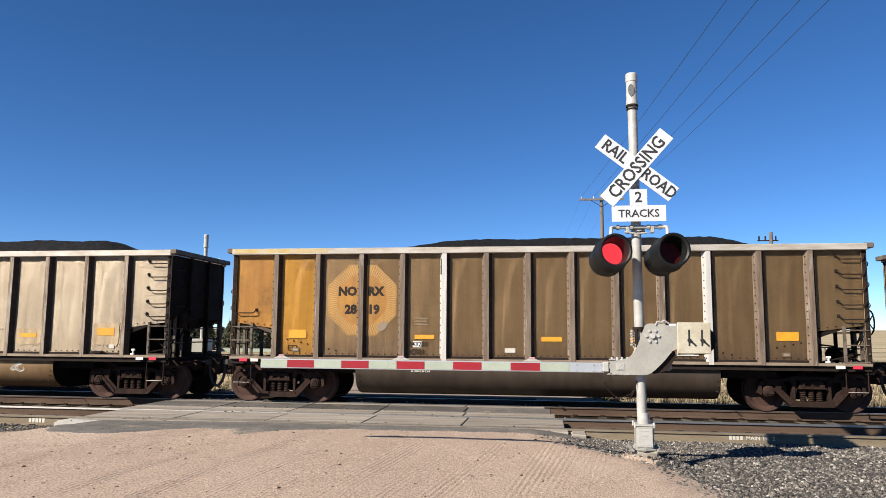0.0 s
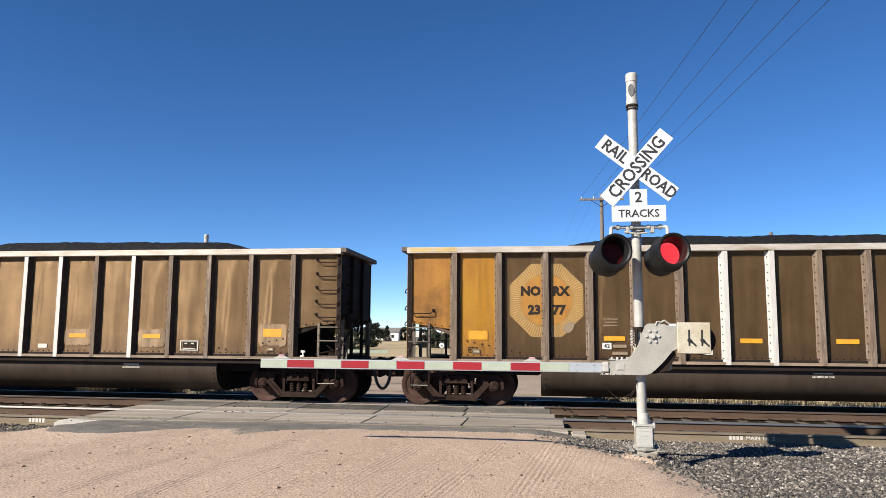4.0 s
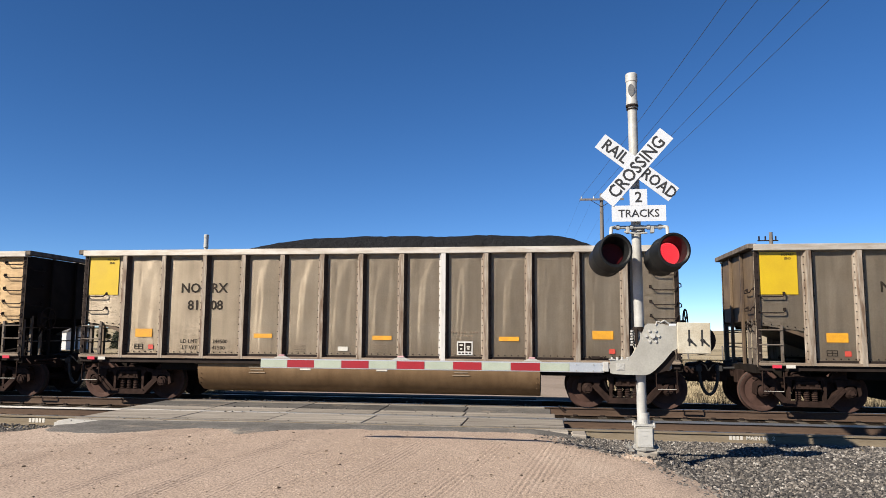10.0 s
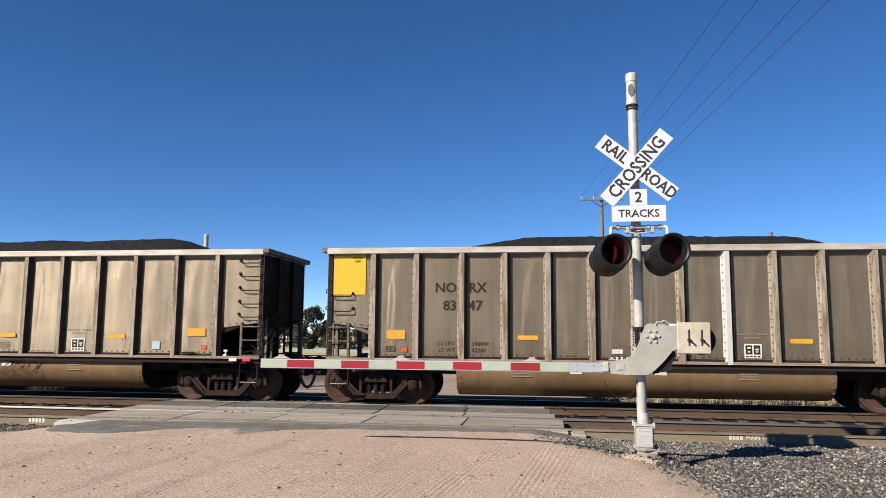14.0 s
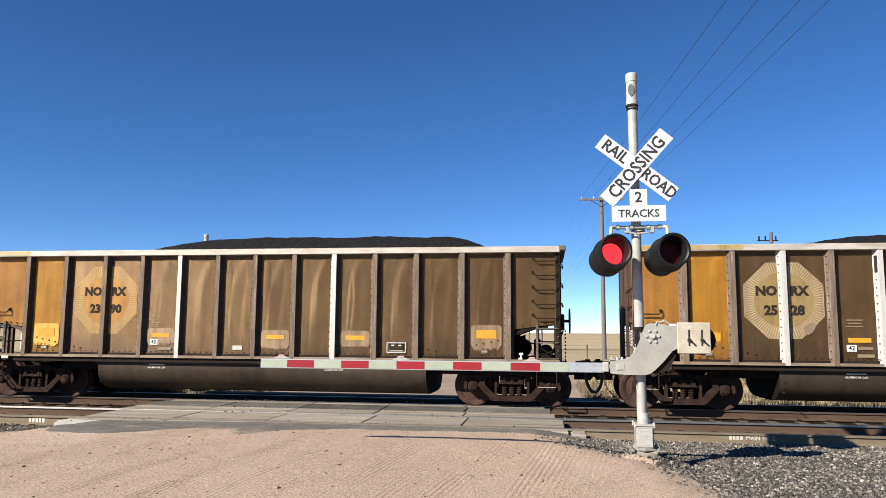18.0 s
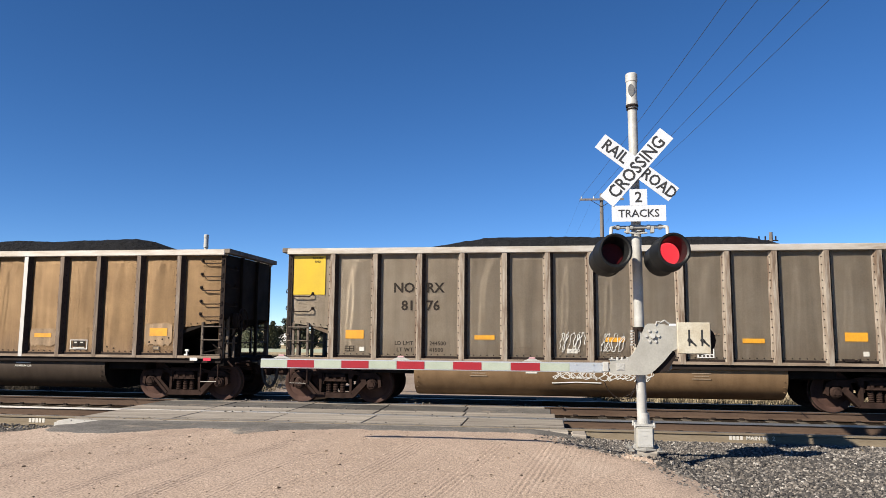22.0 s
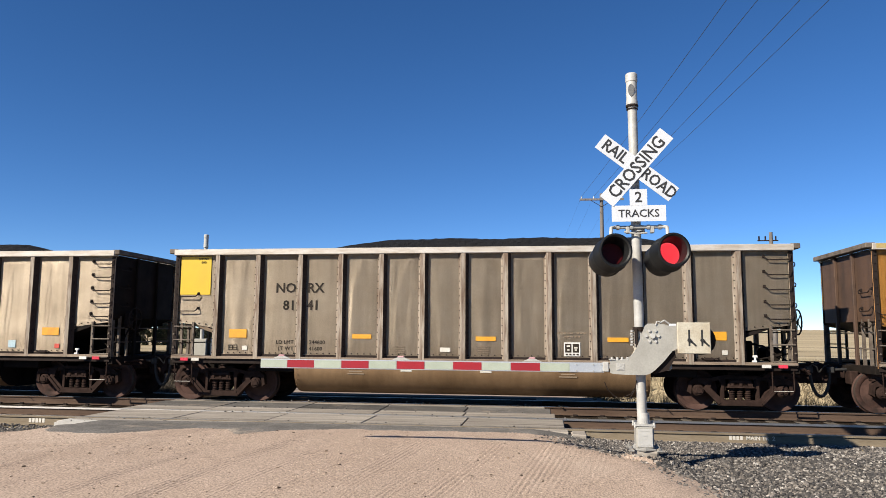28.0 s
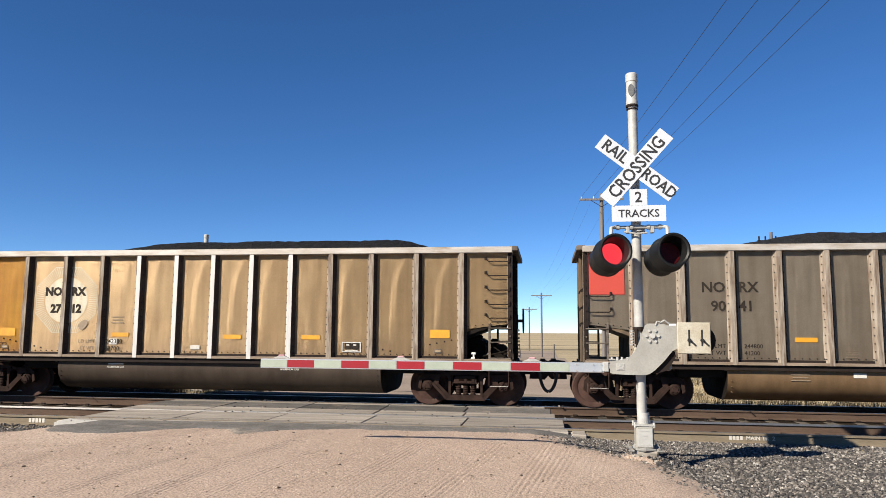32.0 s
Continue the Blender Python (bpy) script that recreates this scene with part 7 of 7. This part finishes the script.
# dry grass along the far side of the tracks
rnd = random.Random(12)
verts, faces = [], []
for _ in range(17000):
    x = rnd.uniform(-32, 26)
    y = 23.9 + rnd.random() ** 1.4 * 8 if rnd.random() < 0.72 else rnd.uniform(20.9, 24)
    if -9.6 < x - 0 < 1.2 and y < 40:
        continue
    z = ground_z(x, y) - 0.02
    hgt = rnd.uniform(0.15, 0.52) if y > 23.9 else rnd.uniform(0.08, 0.22)
    for _ in range(4):
        a = rnd.uniform(0, 6.28)
        lx, ly = math.cos(a), math.sin(a)
        k = len(verts)
        bx_, by_ = x + 0.08 * rnd.uniform(-1, 1), y + 0.08 * rnd.uniform(-1, 1)
        verts += [(bx_ - 0.012 * ly, by_ + 0.012 * lx, z), (bx_ + 0.012 * ly, by_ - 0.012 * lx, z), (bx_ + lx * hgt * 0.45, by_ + ly * hgt * 0.45, z + hgt)]
        faces.append((k, k + 1, k + 2))
me = bpy.data.meshes.new("dry_grass")
me.from_pydata(verts, [], faces)
me.materials.append(M["straw"])
tagged(new("dry_grass", me), "dry straw-coloured grass tufts along the tracks", "grass", kind="stuff")


# grey brush behind the far track, at the edge of the trees
rnd = random.Random(31)
verts, faces = [], []
for _ in range(9000):
    x = rnd.uniform(-24, -12.9)
    y = 23.6 + 2.6 * rnd.random() ** 1.3
    z = ground_z(x, y) - 0.03
    hgt = rnd.uniform(0.15, 0.55)
    for _ in range(4):
        a = rnd.uniform(0, 6.28)
        lx, ly = math.cos(a), math.sin(a)
        k = len(verts)
        bx_, by_ = x + 0.1 * rnd.uniform(-1, 1), y + 0.1 * rnd.uniform(-1, 1)
        verts += [(bx_ - 0.014 * ly, by_ + 0.014 * lx, z), (bx_ + 0.014 * ly, by_ - 0.014 * lx, z), (bx_ + lx * hgt * 0.5, by_ + ly * hgt * 0.5, z + hgt)]
        faces.append((k, k + 1, k + 2))
me = bpy.data.meshes.new("dry_brush")
me.from_pydata(verts, [], faces)
me.materials.append(M["brush"])
tagged(new("dry_brush", me), "grey dry brush beyond the far track", "brush", kind="stuff")


# ---- movement ----
# how far the train runs ahead of an even pull, second by second
SURGE = (-0.055, -0.08, -0.01, -0.01, 0.03, 0.06, 0.08, 0.09, -0.05, -0.08, -0.085, -0.06, -0.01, -0.035, -0.02, 0.0, 0.02,
         0.035, -0.01, 0.045, 0.03, 0.03, 0.09, 0.08, 0.07, -0.055, -0.05, -0.05, -0.05, -0.065, -0.02, 0.03, 0.01)


def travel(t):
    """Where the middle of the second car has come to after t seconds."""
    i = min(31, int(t))
    pull = SURGE[i] + (SURGE[i + 1] - SURGE[i]) * smooth(0, 1, t - i)
    return -0.271 + 8.9222 * t + 0.025471 * t * t - 0.000013975 * t * t * t + pull


def motions():
    secs = [float(i) for i in range(33)]
    for n, car in enumerate(TRAIN):
        def spot(t, n=n):
            return travel(t) - (n - 1) * LENGTH
        walk(car, [(t, pose(spot(t), TRACK_Y, 0)) for t in secs])
        for truck in [o for o in car.children if o.name.startswith("truck")]:
            for axle in [o for o in truck.children if o.name.startswith("wheelset")]:
                x, y, z = axle.location
                reach = truck.location.x + x
                ticks = [k for k in range(0, 32 * FPS + 1) if -16 < spot(k / FPS) + reach < 11]
                rows = [(0.0, pose(x, y, z))]
                if ticks:
                    first = spot(ticks[0] / FPS)
                    for k in ticks:
                        if k:
                            rows.append((k / FPS, pose(x, y, z, 0, math.degrees((spot(k / FPS) - first) / 0.458) % 360, 0)))
                if rows[-1][0] < 32.0:
                    rows.append((32.0, rows[-1][1]))
                walk(axle, rows)
    # the two lamps take turns: each board shows its lit face for half a second
    period = 1.1905
    for board, start, lit in ((BOARD_LEFT, -0.30, 0.60), (BOARD_RIGHT, 0.35, 0.56)):
        base = board.matrix_basis.translation.copy()

        def face(deg):
            return pose(base.x, base.y, base.z, 0, 0, deg)
        rows = []
        k = 0
        while start + k * period < 32.1:
            t0 = start + k * period
            for t, deg in ((t0 - 0.033, 180), (t0, 97), (t0 + 0.033, 8), (t0 + lit - 0.067, 8), (t0 + lit - 0.033, 97), (t0 + lit, 180)):
                if 0 <= t <= 32:
                    if not rows and t > 0:
                        rows.append((0.0, face(8 if t0 < 0 else 180)))
                    if round(t * FPS) > round(rows[-1][0] * FPS) if rows else True:
                        rows.append((t, face(deg)))
            k += 1
        if rows[-1][0] < 32.0:
            rows.append((32.0, rows[-1][1]))
        walk(board, rows)


motions()
